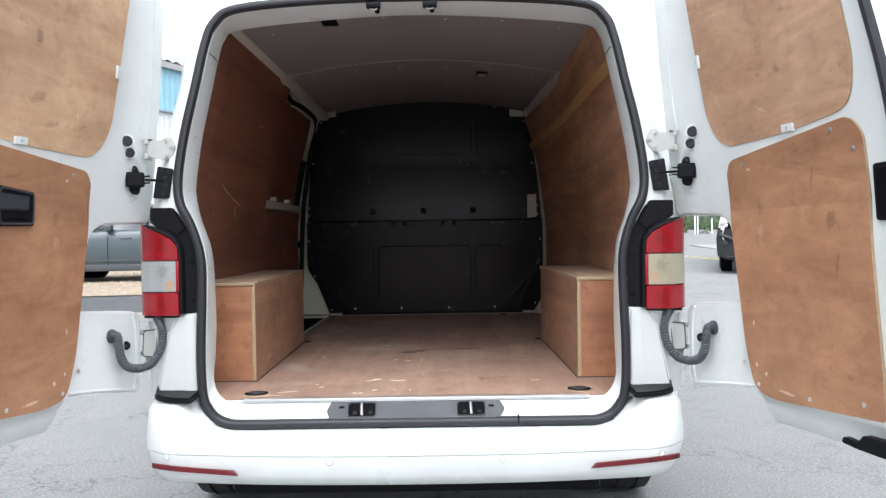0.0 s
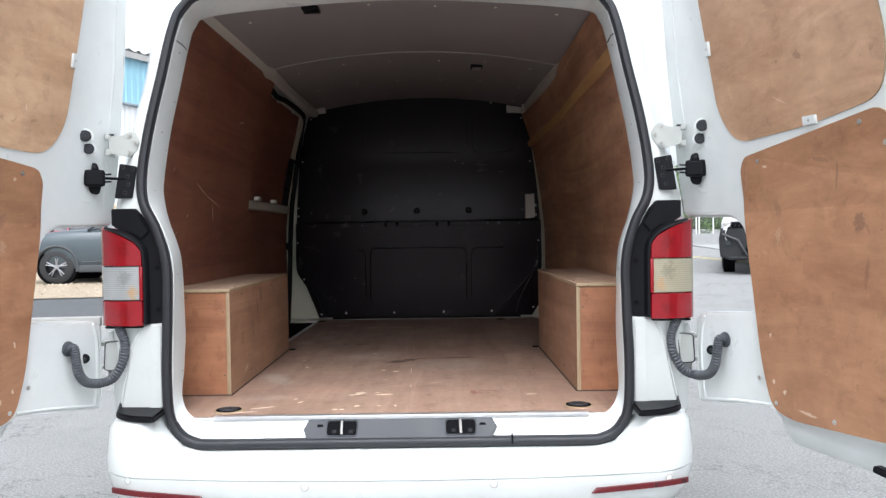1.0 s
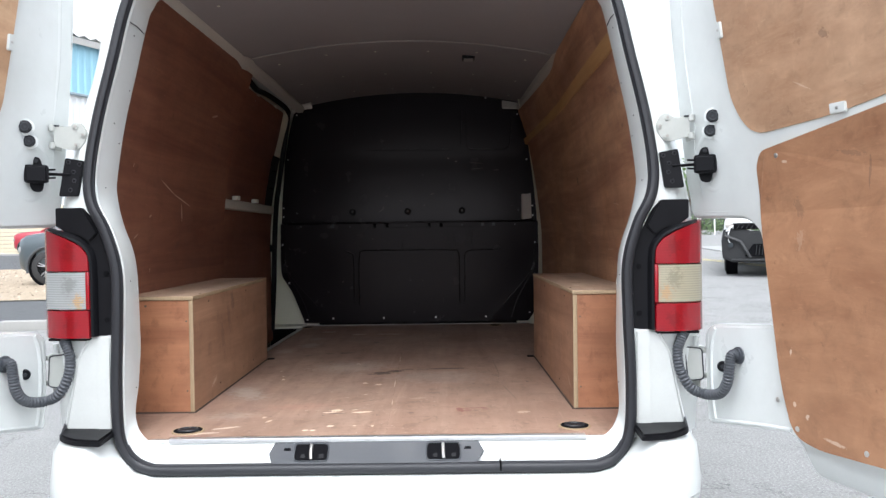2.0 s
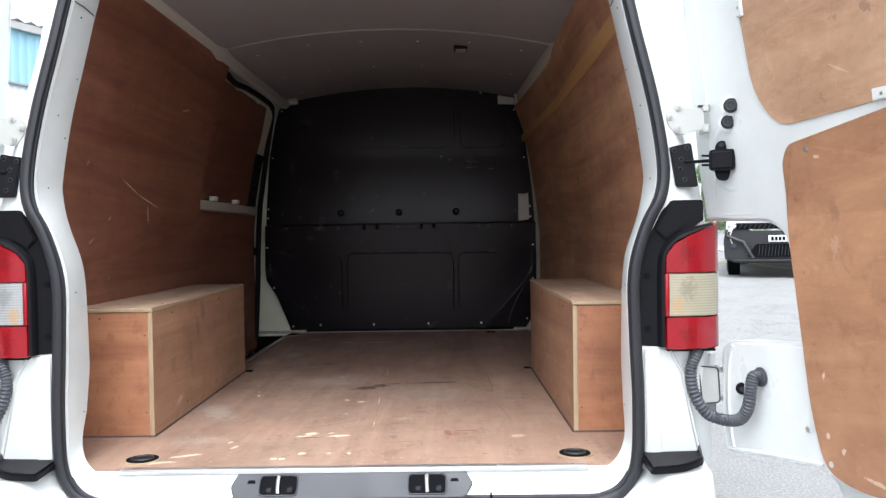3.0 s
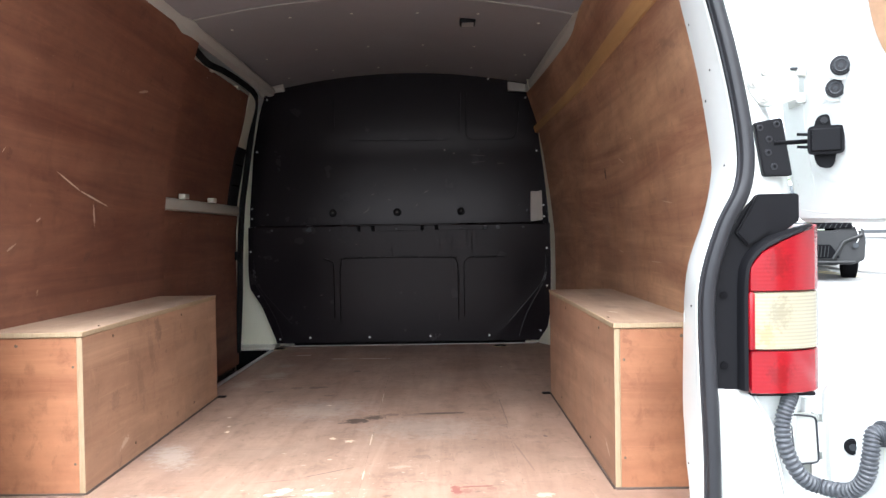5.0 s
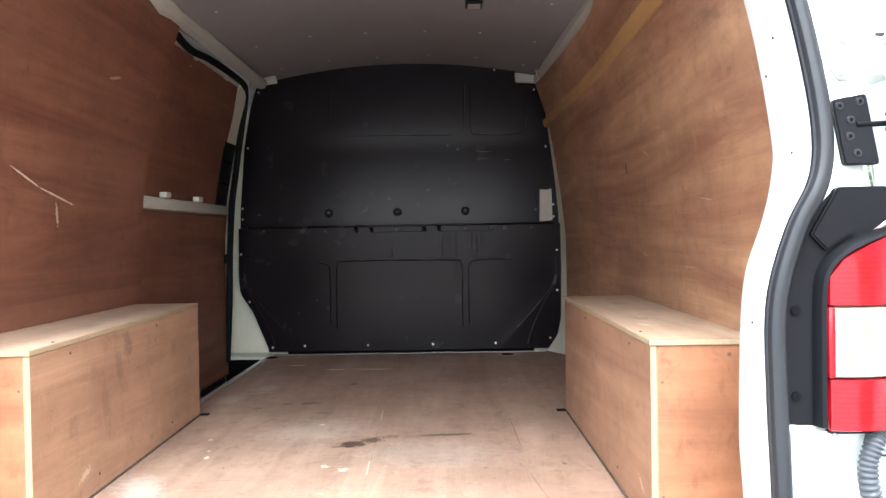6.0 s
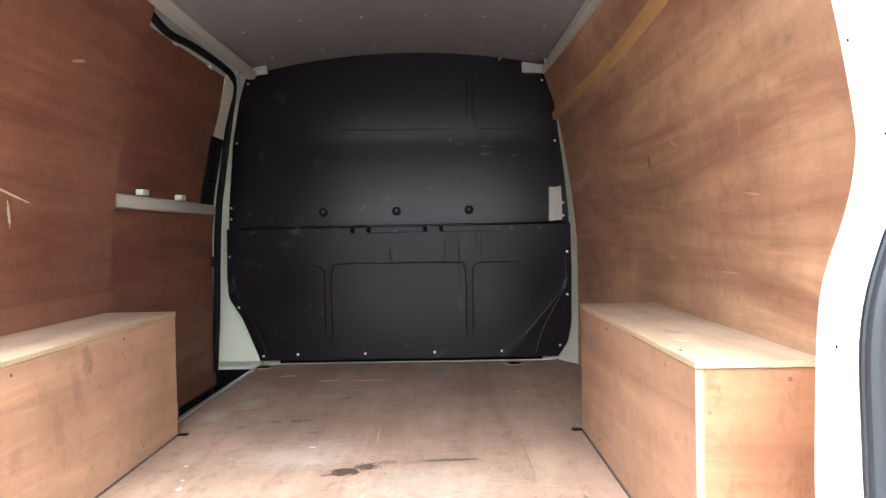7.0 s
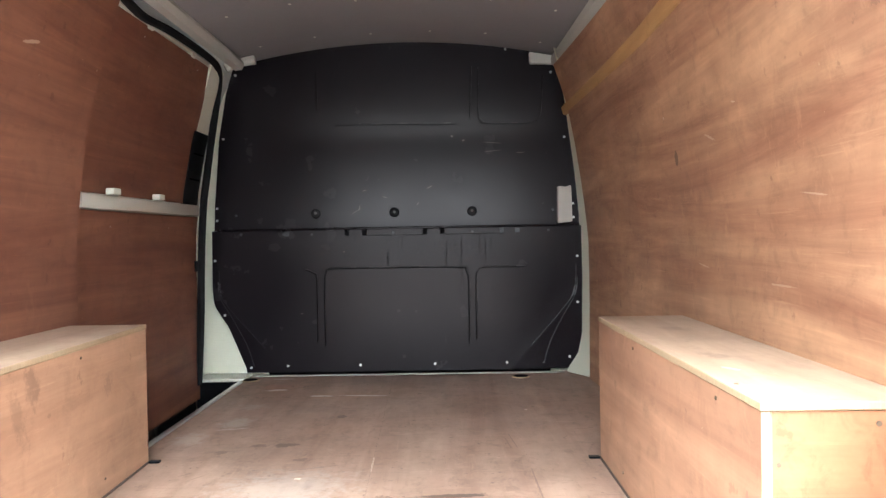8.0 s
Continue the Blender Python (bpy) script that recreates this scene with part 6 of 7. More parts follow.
# ---- wheel arch boxes ----
def arch_box(s, xin, xout, y0, y1, ztop, skew, label):
    b = thing("wheel_arch_box", (s * (xin + xout) / 2, (y0 + y1) / 2, FLOOR), label, "plywood box", "wheel arch boxes")
    t = 0.012
    lo, hi = sorted((s * xin, s * (xin + t)))
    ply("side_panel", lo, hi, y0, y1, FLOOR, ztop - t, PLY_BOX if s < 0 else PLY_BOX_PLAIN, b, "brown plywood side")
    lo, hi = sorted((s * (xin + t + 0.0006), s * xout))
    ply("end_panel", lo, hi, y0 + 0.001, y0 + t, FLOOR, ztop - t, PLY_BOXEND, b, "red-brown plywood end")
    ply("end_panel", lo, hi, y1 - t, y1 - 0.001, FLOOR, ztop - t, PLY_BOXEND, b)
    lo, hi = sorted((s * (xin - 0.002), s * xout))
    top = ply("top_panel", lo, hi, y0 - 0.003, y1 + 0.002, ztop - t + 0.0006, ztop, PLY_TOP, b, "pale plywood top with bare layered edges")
    for k in range(2):
        screw(b, (s * xin, y0 + 0.17 + 0.52 * k, ztop - 0.03), (-s, 0, 0), 0.0035, mat=DULL)
        screw(b, (s * xin, y0 + 0.30 + 0.50 * k, FLOOR + 0.04), (-s, 0, 0), 0.0035, mat=DULL)
    for z in (0.64, 0.86):
        screw(b, (s * (xin + 0.022), y0 + 0.001, z), (0, -1, 0), 0.003, mat=DULL)
    screw(b, (s * (xin + 0.15), y0 + 0.001, ztop - 0.03), (0, -1, 0), 0.004, mat=DULL)
    screw(top, (s * (xin + 0.012), y0 + 0.12, ztop), (0, 0, 1), 0.0035, mat=DULL)
    # Solid dark tubes draw the shadow gap between box and floor.
    part("base_shadow_line", tube([(s * (xin - 0.0015), y0, FLOOR + 0.0015), (s * (xin - 0.0015), y1, FLOOR + 0.0015)], 0.0032, 6), SEAM, b, "dark line drawn for the shadow gap at its foot")
    part("base_shadow_line", tube([(s * (xin + 0.001), y0 - 0.001, FLOOR + 0.0015), (s * xout, y0 - 0.001, FLOOR + 0.0015)], 0.0032, 6), SEAM, b)
    lo, hi = sorted((s * (xin - 0.032), s * (xin - 0.004)))
    # Dark block stands in for the shaded gap behind the far corner.
    part("corner_gap_block", block(lo, hi, y1 - 0.014, y1 + 0.004, FLOOR + 0.0005, FLOOR + 0.006, 0.001, 1), BLACK, b, "small dark block standing for the gap behind it")
    for o in b.children_recursive:
        for v in o.data.vertices:
            v.co.x += s * skew * max(0.0, v.co.y - y0) / (y1 - y0) * (1 if abs(v.co.x) < xin + 0.05 else 0)
    return b


arch_box(-1, 0.602, 0.848, 0.172, 1.245, 0.939, 0.021, "brown plywood box over the wheel arch, dark stain on its side")
arch_box(1, 0.592, 0.812, 0.168, 1.235, 0.942, -0.013, "brown plywood box over the wheel arch, pale worn edges")


# ---- bulkhead ----
def corner_fold(x, z):
    """How far the board swells out along the creases at its two lower corners."""
    out = 0.0
    for s, reach in ((-1, 0.83), (1, 0.74)):
        d = (reach - s * x - 1.07 * max(0.0, 1.0 - z) ** 1.4) / 0.024
        out += 0.0018 * exp(-d * d) * min(1.0, max(0.0, (1.0 - z) / 0.12))
    return out


DULLMETAL = plain("dull_bolt_metal", (0.13, 0.12, 0.115), 0.5, vary=0.2)
CREASE_INNER = [(-0.799, 1.027), (-0.796, 0.947), (-0.779, 0.894), (-0.712, 0.809), (-0.61, 0.694)]
CREASE_OUTER = [(-0.805, 0.979), (-0.795, 0.907), (-0.744, 0.817), (-0.69, 0.712), (-0.659, 0.615)]
# Paler and glossier than the board, for drawn highlights on swages and creases.
SWAGE = plain("black_swage_highlight", (0.02, 0.018, 0.02), 0.25, vary=0.2, spec=0.5)


def bulkhead():
    b = thing("bulkhead", (-0.03, 2.52, 0.57), "matt black panelled bulkhead closing the load space", "partition")
    rows = []
    zs = [0.59 + 0.02 * i for i in range(26)] + [1.11, 1.13, 1.17, 1.195, 1.200, 1.225, 1.26] + [1.30 + 0.035 * i for i in range(20)] + [1.985, 2.0, 2.035]
    for z in zs:
        l, r = table(BOARD_LEFT, z), table(BOARD_RIGHT, z)
        line = []
        for k in range(61):
            x = l + (r - l) * k / 60
            zz = min(z, 2.03 - 0.165 * (x + 0.04) ** 2)
            line.append((x, board_y(zz) - corner_fold(x, zz), zz))
        rows.append(line)
    part("board", sheet(rows, -0.006), BOARD, b, "black moulded plastic board", sharp=25)
    # Unseen plate added to stop light leaking in below the board.
    part("light_stop", block(-0.61, 0.61, 2.566, 2.574, 0.56, 1.96, 0.002), DARKHOLE, b)
    # stiffening swages: two lower frames, two upper frames
    def swage(pts, r=0.0038):
        # Dark tube draws the swage's shade, a paler glossy one beside it its highlight.
        path = spline([Vector((x, board_y(z) - 0.0005, z)) for x, z in pts], 4)
        gleam = [p + Vector((0.006, -0.001, 0.006)) for p in path]
        part("swage_gleam", tube(gleam, r * 0.45, 6, False, 0.9), SWAGE, b)
        return part("swage", tube(path, r, 8, False, 0.9), DARKHOLE, b)
    swage([(-0.355, 0.70), (-0.355, 0.85), (-0.353, 0.975), (-0.343, 1.012), (-0.318, 1.027), (-0.05, 1.028), (0.222, 1.025), (0.249, 1.012), (0.260, 0.975), (0.260, 0.85), (0.259, 0.70)], 0.0026)
    swage([(-0.387, 0.72), (-0.386, 0.975), (-0.400, 1.010), (-0.436, 1.025)], 0.0022)
    swage([(0.290, 0.72), (0.291, 0.975), (0.304, 1.010), (0.331, 1.023), (0.495, 1.024)], 0.0024)
    swage([(-0.302, 1.642), (0.0, 1.640), (0.216, 1.637)], 0.0015)
    swage([(0.312, 1.875), (0.311, 1.690), (0.320, 1.653), (0.350, 1.637), (0.530, 1.635), (0.567, 1.655), (0.578, 1.69), (0.585, 1.83)], 0.0015)
    swage([(0.283, 1.875), (0.276, 1.665)], 0.0015)
    swage([(-0.379, 1.87), (-0.380, 1.71)], 0.0013)
    swage([(-0.44, 1.653), (-0.47, 1.642), (-0.58, 1.640)], 0.0013)
    # pressed creases round the two lower corners
    for s, cx in ((1, 0.0), (-1, -0.085)):
        for pts in (CREASE_INNER, CREASE_OUTER):
            line = spline([Vector((s * x + cx, board_y(z) - corner_fold(s * x + cx, z) - 0.0008, z)) for x, z in pts], 4)
            # Highlight along each crease is drawn in as a paler, glossy tube.
            part("crease", tube(line, 0.0028, 6, False, 0.7), SWAGE, b)
    part("ledge", block(-0.79, 0.705, 2.489, 2.545, 1.192, 1.203, 0.004), BOARD, b, "black folded ledge across the board")
    for x in (-0.251, -0.177, 0.079, 0.152):
        part("slot", block(x - 0.009, x + 0.009, 2.488, 2.502, 1.168, 1.192, 0.001, 1), DARKHOLE, b)
    for x0, x1 in ((-0.168, 0.070), (0.162, 0.41)):
        part("joint_strip", block(x0, x1, 2.4935, 2.505, 1.1665, 1.1690, 0.0004, 1), DARKHOLE, b)
    for x in (-0.506, 0.405, 0.47):
        part("faint_slot", block(x - 0.010, x + 0.010, 2.4925, 2.502, 1.170, 1.190, 0.001, 1), GREYPLASTIC, b)
    for x in (-0.388, -0.051, 0.281):
        y = board_y(1.265)
        w = part("bolt_washer", disc((x, y - 0.002, 1.265), (0, 1, 0.2), 0.017, 0.010, 20, 0.003), BLACK, b, "black washer with bolt")
        rim = [(x + 0.019 * cos(2 * pi * k / 20), y - 0.003, 1.265 + 0.019 * sin(2 * pi * k / 20)) for k in range(20)]
        part("washer_groove", tube(rim, 0.0022, 6, True), DARKHOLE, w)
        part("bolt", disc((x, y - 0.009, 1.267), (0, 1, 0.2), 0.0065, 0.008, 6, 0.002), DULLMETAL, w)
    for x, z in ((-0.73, 1.262), (0.625, 1.265), (-0.70, 1.18), (-0.52, 1.178), (-0.40, 1.176), (-0.055, 1.178), (0.28, 1.178), (0.60, 1.178)):
        part("rivet", disc((x, board_y(z) - 0.001, z), (0, 1, 0), 0.006, 0.006, 8, 0.001), STEEL if z < 1.0 else GREYPLASTIC, b)
    for x, z in ((-0.672, 0.612), (-0.514, 0.618), (-0.205, 0.617), (0.112, 0.618), (0.418, 0.619), (0.684, 0.640), (0.720, 0.872), (0.720, 1.067), (0.712, 1.231), (0.710, 1.29), (0.680, 1.575), (0.625, 1.850), (-0.722, 1.862), (-0.783, 1.592), (-0.812, 1.294), (-0.812, 1.242), (-0.814, 1.071), (-0.779, 0.838), (-0.528, 1.955), (0.433, 1.950)):
        part("screw", disc((x, board_y(z) - corner_fold(x, z) - 0.003, z), (0, 1, 0), 0.0055, 0.006, 8, 0.001), STEEL, b)
    part("bottom_seal", tube([(-0.66, 2.500, 0.5765), (0.0, 2.498, 0.577), (0.66, 2.500, 0.5765)], 0.003, 6), GREYSTRIP, b, "grey metal bottom edge")
    tagged(part("foam_pad", prism(rounded([(0.640, 1.206), (0.700, 1.212), (0.697, 1.366), (0.674, 1.358), (0.642, 1.362)], 0.006, 3), lambda a, c, d: (a, board_y(1.28) - 0.012 - d + 0.04 * (c - 1.27), c), 0.045, 0.008), FOAM), "beige foam pad wedged at the edge of the bulkhead", "foam pad")


bulkhead()


# ---- outside: road edge, verge, buildings ----
def kerb(name, y, x0, x1, n, label):
    k = thing(name, ((x0 + x1) / 2, y, 0), label, "kerb", kind="structure")
    step = (x1 - x0) / n
    for i in range(n):
        a = x0 + step * i
        ya = y + SLANT * a
        z = ground_z(a + step / 2, ya)
        bm = block(-step / 2 + 0.006, step / 2 - 0.006, -0.075, 0.075, -0.1, 0.11, 0.018)
        bmesh.ops.transform(bm, matrix=Matrix.Translation((a + step / 2, ya + SLANT * step / 2, z)) @ Matrix.Rotation(math.atan(SLANT), 4, "Z"), verts=bm.verts)
        part("kerbstone", bm, KERBSTONE, k)


draped("road", (7.36, 10.7, -60, -1.5), 0.015, ROAD, "strip of darker worn asphalt beyond the kerb", "road")
draped("verge", (10.7, 20.5, -60, -1.5), 0.03, GRAVEL, "beige gravel verge under the parked car", "gravel")
draped("far_road", (20.5, 34.0, -60, -1.5), 0.02, ROAD, "dark asphalt road beyond the gravel verge", "road")
kerb("kerb", 7.22, -24.0, -2.0, 22, "pale concrete kerbstones along the road")


def gravel_stones():
    rng = random.Random(5)
    verts, faces = [], []
    for i in range(5200):
        x = -17 + 13.5 * rng.random()
        y = 10.8 + 9.4 * rng.random() + SLANT * x
        r = 0.012 + 0.028 * rng.random() ** 2
        z = ground_z(x, y) + 0.03
        k = len(verts)
        a = rng.random() * 6.3
        for j in range(4):
            verts.append((x + r * cos(a + 1.57 * j) * (0.7 + 0.6 * rng.random()), y + r * sin(a + 1.57 * j), z - 0.003))
        verts.append((x, y, z + r * (0.5 + 0.5 * rng.random())))
        for j in range(4):
            faces.append((k + j, k + (j + 1) % 4, k + 4))
    me = bpy.data.meshes.new("gravel_stones")
    me.from_pydata(verts, [], faces)
    m = Mat("gravel_stone", 0.9)
    geo = m.node("ShaderNodeNewGeometry")
    m.colour(m.mix(geo.outputs["Random Per Island"], (0.18, 0.14, 0.10), (0.42, 0.36, 0.28)))
    me.materials.append(m.mat)
    tagged(new("gravel_stones", me), "loose beige gravel stones on the verge", "gravel", kind="stuff")


gravel_stones()


def tree_leaf_mat(name, a, b):
    m = Mat(name, 0.6)
    geo = m.node("ShaderNodeNewGeometry")
    m.colour(m.mix(geo.outputs["Random Per Island"], a, b))
    return m.mat


LEAF = tree_leaf_mat("green_leaves", (0.035, 0.07, 0.02), (0.10, 0.16, 0.045))
BARK = plain("brown_bark", (0.16, 0.12, 0.09), 0.9, vary=0.4, scale=12, grain=0.6)


def leaves(rng, centres, count, size):
    verts, faces = [], []
    for i in range(count):
        cx, cy, cz, r = rng.choice(centres)
        while True:
            d = Vector((rng.uniform(-1, 1), rng.uniform(-1, 1), rng.uniform(-1, 1)))
            if 0.25 < d.length < 1:
                break
        p = Vector((cx, cy, cz)) + d * r
        u = Vector((rng.uniform(-1, 1), rng.uniform(-1, 1), rng.uniform(-1, 1))).normalized()
        v = u.orthogonal().normalized()
        s_ = size * rng.uniform(0.6, 1.3)
        k = len(verts)
        verts += [tuple(p - u * s_), tuple(p + v * s_ * 0.45 + Vector((0, 0, 0.1 * s_))), tuple(p + u * s_), tuple(p - v * s_ * 0.45)]
        faces += [(k, k + 1, k + 2), (k, k + 2, k + 3)]
    me = bpy.data.meshes.new("crown")
    me.from_pydata(verts, [], faces)
    me.materials.append(LEAF)
    return me


def tree(x, y, height, spread, seed):
    rng = random.Random(seed)
    z0 = ground_z(x, y)
    t = thing("tree", (x, y, z0), "green leafy roadside tree far down the road", "tree", "roadside trees")
    bm = bmesh.new()
    rows = []
    for k in range(7):
        f = k / 6
        r = 0.16 * (1 - 0.6 * f)
        rows.append([(x + r * cos(2 * pi * j / 9) + 0.08 * sin(3 * f), y + r * sin(2 * pi * j / 9), z0 - 0.05 + height * 0.55 * f) for j in range(9)])
    sheet(rows, 0, True, bm)
    centres = []
    for k in range(8):
        a = 2 * pi * k / 8 + rng.random()
        e = Vector((x + spread * 0.7 * cos(a), y + spread * 0.7 * sin(a), z0 + height * rng.uniform(0.45, 0.85)))
        tube([(x, y, z0 + height * rng.uniform(0.3, 0.5)), ((x + e.x) / 2, (y + e.y) / 2, e.z - 0.3), e], 0.04, 6, False, 1, bm)
        centres.append((e.x, e.y, e.z, spread * rng.uniform(0.35, 0.55)))
    centres.append((x, y, z0 + height * 0.85, spread * 0.5))
    part("trunk", bm, BARK, t)
    crown = new("crown", leaves(rng, centres, 2600, 0.16))
    crown.parent = t
    crown.matrix_parent_inverse = Matrix.Translation(-t.location)


for i, (x, y, h, w) in enumerate(((13.5, 52, 4.2, 2.2), (17.5, 56, 5.0, 2.6), (10.5, 62, 4.6, 2.4), (22.5, 58, 5.5, 2.8), (27.5, 50, 5.0, 2.6))):
    tree(x, y, h, w, 20 + i)


def hedge(x0, x1, y, h, seed):
    rng = random.Random(seed)
    centres = [(x0 + (x1 - x0) * i / 16, y + rng.uniform(-0.2, 0.2), ground_z(x0, y) + h * rng.uniform(0.35, 0.7), h * 0.5) for i in range(17)]
    ob = new("hedge", leaves(rng, centres, 5200, 0.09))
    tagged(ob, "clipped green hedge at the end of the road", "hedge", kind="stuff")


hedge(11.5, 30.0, 47.5, 1.2, 3)


def post(x, y, h):
    z = ground_z(x, y)
    p = thing("bollard", (x, y, z), "slim white post beside the road", "post", "white posts")
    part("pole", disc((x, y, z + h / 2), (0, 0, 1), 0.04, h, 12, 0.01), KERBWHITE, p)
    part("cap", disc((x, y, z + h), (0, 0, 1), 0.05, 0.06, 12, 0.02), KERBWHITE, p)


KERBWHITE = plain("white_post_paint", (0.75, 0.75, 0.73), 0.5)
for x, y, h in ((14.55, 44, 3.0), (14.9, 44.6, 3.0), (16.2, 46, 0.95)):
    post(x, y, h)


def blue_building():
    d = Vector((0.40, 0.9165, 0))
    n = Vector((0.9165, -0.40, 0))
    o = Vector((-18.0, 49.5, 0))
    b = thing("building", (o.x, o.y, ground_z(o.x, o.y)), "large shed with pale blue corrugated cladding over white lower walls", "building")

    def clad(name, z0, z1, s0, s1, pitch, depth, mat, label, out=0.0):
        pts = []
        k = int((s1 - s0) / pitch)
        for i in range(k):
            a = s0 + pitch * i
            for f, h in ((0.0, 0), (0.35, 0), (0.5, 1), (0.85, 1)):
                pts.append(o + d * (a + pitch * f) + n * (out + depth * h))
        rows = [[(p.x, p.y, z) for p in pts] for z in (z0, (z0 + z1) / 2, z1)]
        return part(name, sheet(rows, 0.01), mat, b, label, smooth=False)
    blue = plain("pale_blue_cladding", (0.30, 0.52, 0.62), 0.5, vary=0.1, scale=1.0)
    white = plain("white_cladding", (0.72, 0.73, 0.73), 0.55, vary=0.08, scale=1.0)
    clad("upper_cladding", 9.40, 12.57, -13, 19, 0.486, 0.08, blue, "pale blue corrugated sheets")
    clad("lower_cladding", -0.2, 9.26, -13, 19, 0.405, 0.04, white, "white ribbed sheets", -0.05)
    part("flashing", tube([tuple(o + d * -13 + n * 0.08 + Vector((0, 0, 9.33))), tuple(o + d * 19 + n * 0.08 + Vector((0, 0, 9.33)))], 0.10, 6), plain("grey_flashing", (0.25, 0.30, 0.33), 0.5), b)
    grey = plain("grey_roof_sheet", (0.42, 0.41, 0.39), 0.7, vary=0.15, scale=1.5)
    rows = []
    for i in range(161):
        a = -13 + 32 * i / 160
        w = 0.08 * sin(2 * pi * i / 4)
        p = o + d * a
        rows.append([tuple(p + n * 0.35 + Vector((0, 0, 12.60 + w))), tuple(p + n * -6.0 + Vector((0, 0, 14.4 + w)))])
    part("roof", sheet(rows, 0.03), grey, b, "grey corrugated roof sheets")
    part("fascia", sheet([[tuple(o + d * a + n * 0.28 + Vector((0, 0, z))) for a in (-13, 3, 19)] for z in (12.14, 12.52)], 0.04), grey, b)
    return b


blue_building()


def stone_wall():
    w = thing("garden_wall", (-26, 36.0, ground_z(-26, 36)), "low cream stone wall laid in long courses", "wall")
    cream = plain("cream_stone", (0.52, 0.45, 0.33), 0.9, vary=0.22, scale=1.2, grain=0.4)
    rng = random.Random(11)
    z0 = ground_z(-20, 36) - 0.1
    for k in range(13):
        x = -40.0
        while x < -14.0:
            ln = rng.uniform(2.0, 4.5)
            part("course_stone", block(x + 0.01, x + ln - 0.01, 36.0 + rng.uniform(-0.015, 0.015), 36.35, z0 + 0.19 * k + 0.008, z0 + 0.19 * (k + 1) - 0.008, 0.015, 1), cream, w)
            x += ln
    part("mortar", block(-40, -13, 36.03, 36.3, z0, z0 + 2.46), KERBSTONE, w)


stone_wall()


# ---- parked vehicles ----
GLASS = plain("dark_car_glass", (0.03, 0.035, 0.04), 0.06, coat=0.5)
CHROME = plain("bright_alloy", (0.30, 0.30, 0.31), 0.4, 0.6)
DARKALLOY = plain("dark_alloy", (0.05, 0.05, 0.055), 0.4, 0.5)


def car_paint(name, colour):
    m = Mat(name, 0.35, 0.0, 0.45)
    n = m.noise(2.0, detail=4)
    m.colour(m.mix(n, tuple(c * 0.88 for c in colour), tuple(c * 1.1 for c in colour)))
    return m.mat


def car_wheel(parent, x, y, r, mat=None):
    s = 1 if x > 0 else -1
    t = part("wheel", tyre_mesh((x, y, r), r, 0.22), TYRE, parent)
    bm = bmesh.new()
    disc((x + s * 0.03, y, r), (1, 0, 0), r * 0.68, 0.10, 28, 0.01, bm)
    part("rim_dish", bm, DARKALLOY, t)
    bm = bmesh.new()
    for k in range(5):
        for o in (-0.13, 0.13):
            a = 2 * pi * k / 5 + 0.3
            p = Vector((0, cos(a + o * 0.5), sin(a + o * 0.5)))
            q = Vector((0, cos(a + o), sin(a + o)))
            c = Vector((x + s * 0.095, y, r))
            tube([c + p * r * 0.12, c + q * r * 0.66], r * 0.035, 6, False, 1, bm)
    disc((x + s * 0.10, y, r), (1, 0, 0), r * 0.15, 0.03, 14, 0.004, bm)
    ring = [(x + s * 0.085, y + r * 0.68 * cos(2 * pi * k / 28), r + r * 0.68 * sin(2 * pi * k / 28)) for k in range(28)]
    tube(ring, 0.010, 6, True, 1, bm)
    part("rim_spokes", bm, mat or CHROME, t)
    liner = disc((x - s * 0.02, y, r + 0.01), (1, 0, 0), r * 1.18, 0.20, 28)
    part("arch_liner", liner, DARKHOLE, parent)
    hoop = [(x + s * 0.105, y + r * 1.2 * cos(pi * (k / 16) * 1.16 - 0.25), r + r * 1.2 * sin(pi * (k / 16) * 1.16 - 0.25)) for k in range(17)]
    part("arch_trim", tube(hoop, 0.032, 8, False, 0.8), TRIM, parent)


TRIM = plain("dark_grey_trim", (0.05, 0.055, 0.06), 0.6, vary=0.2)


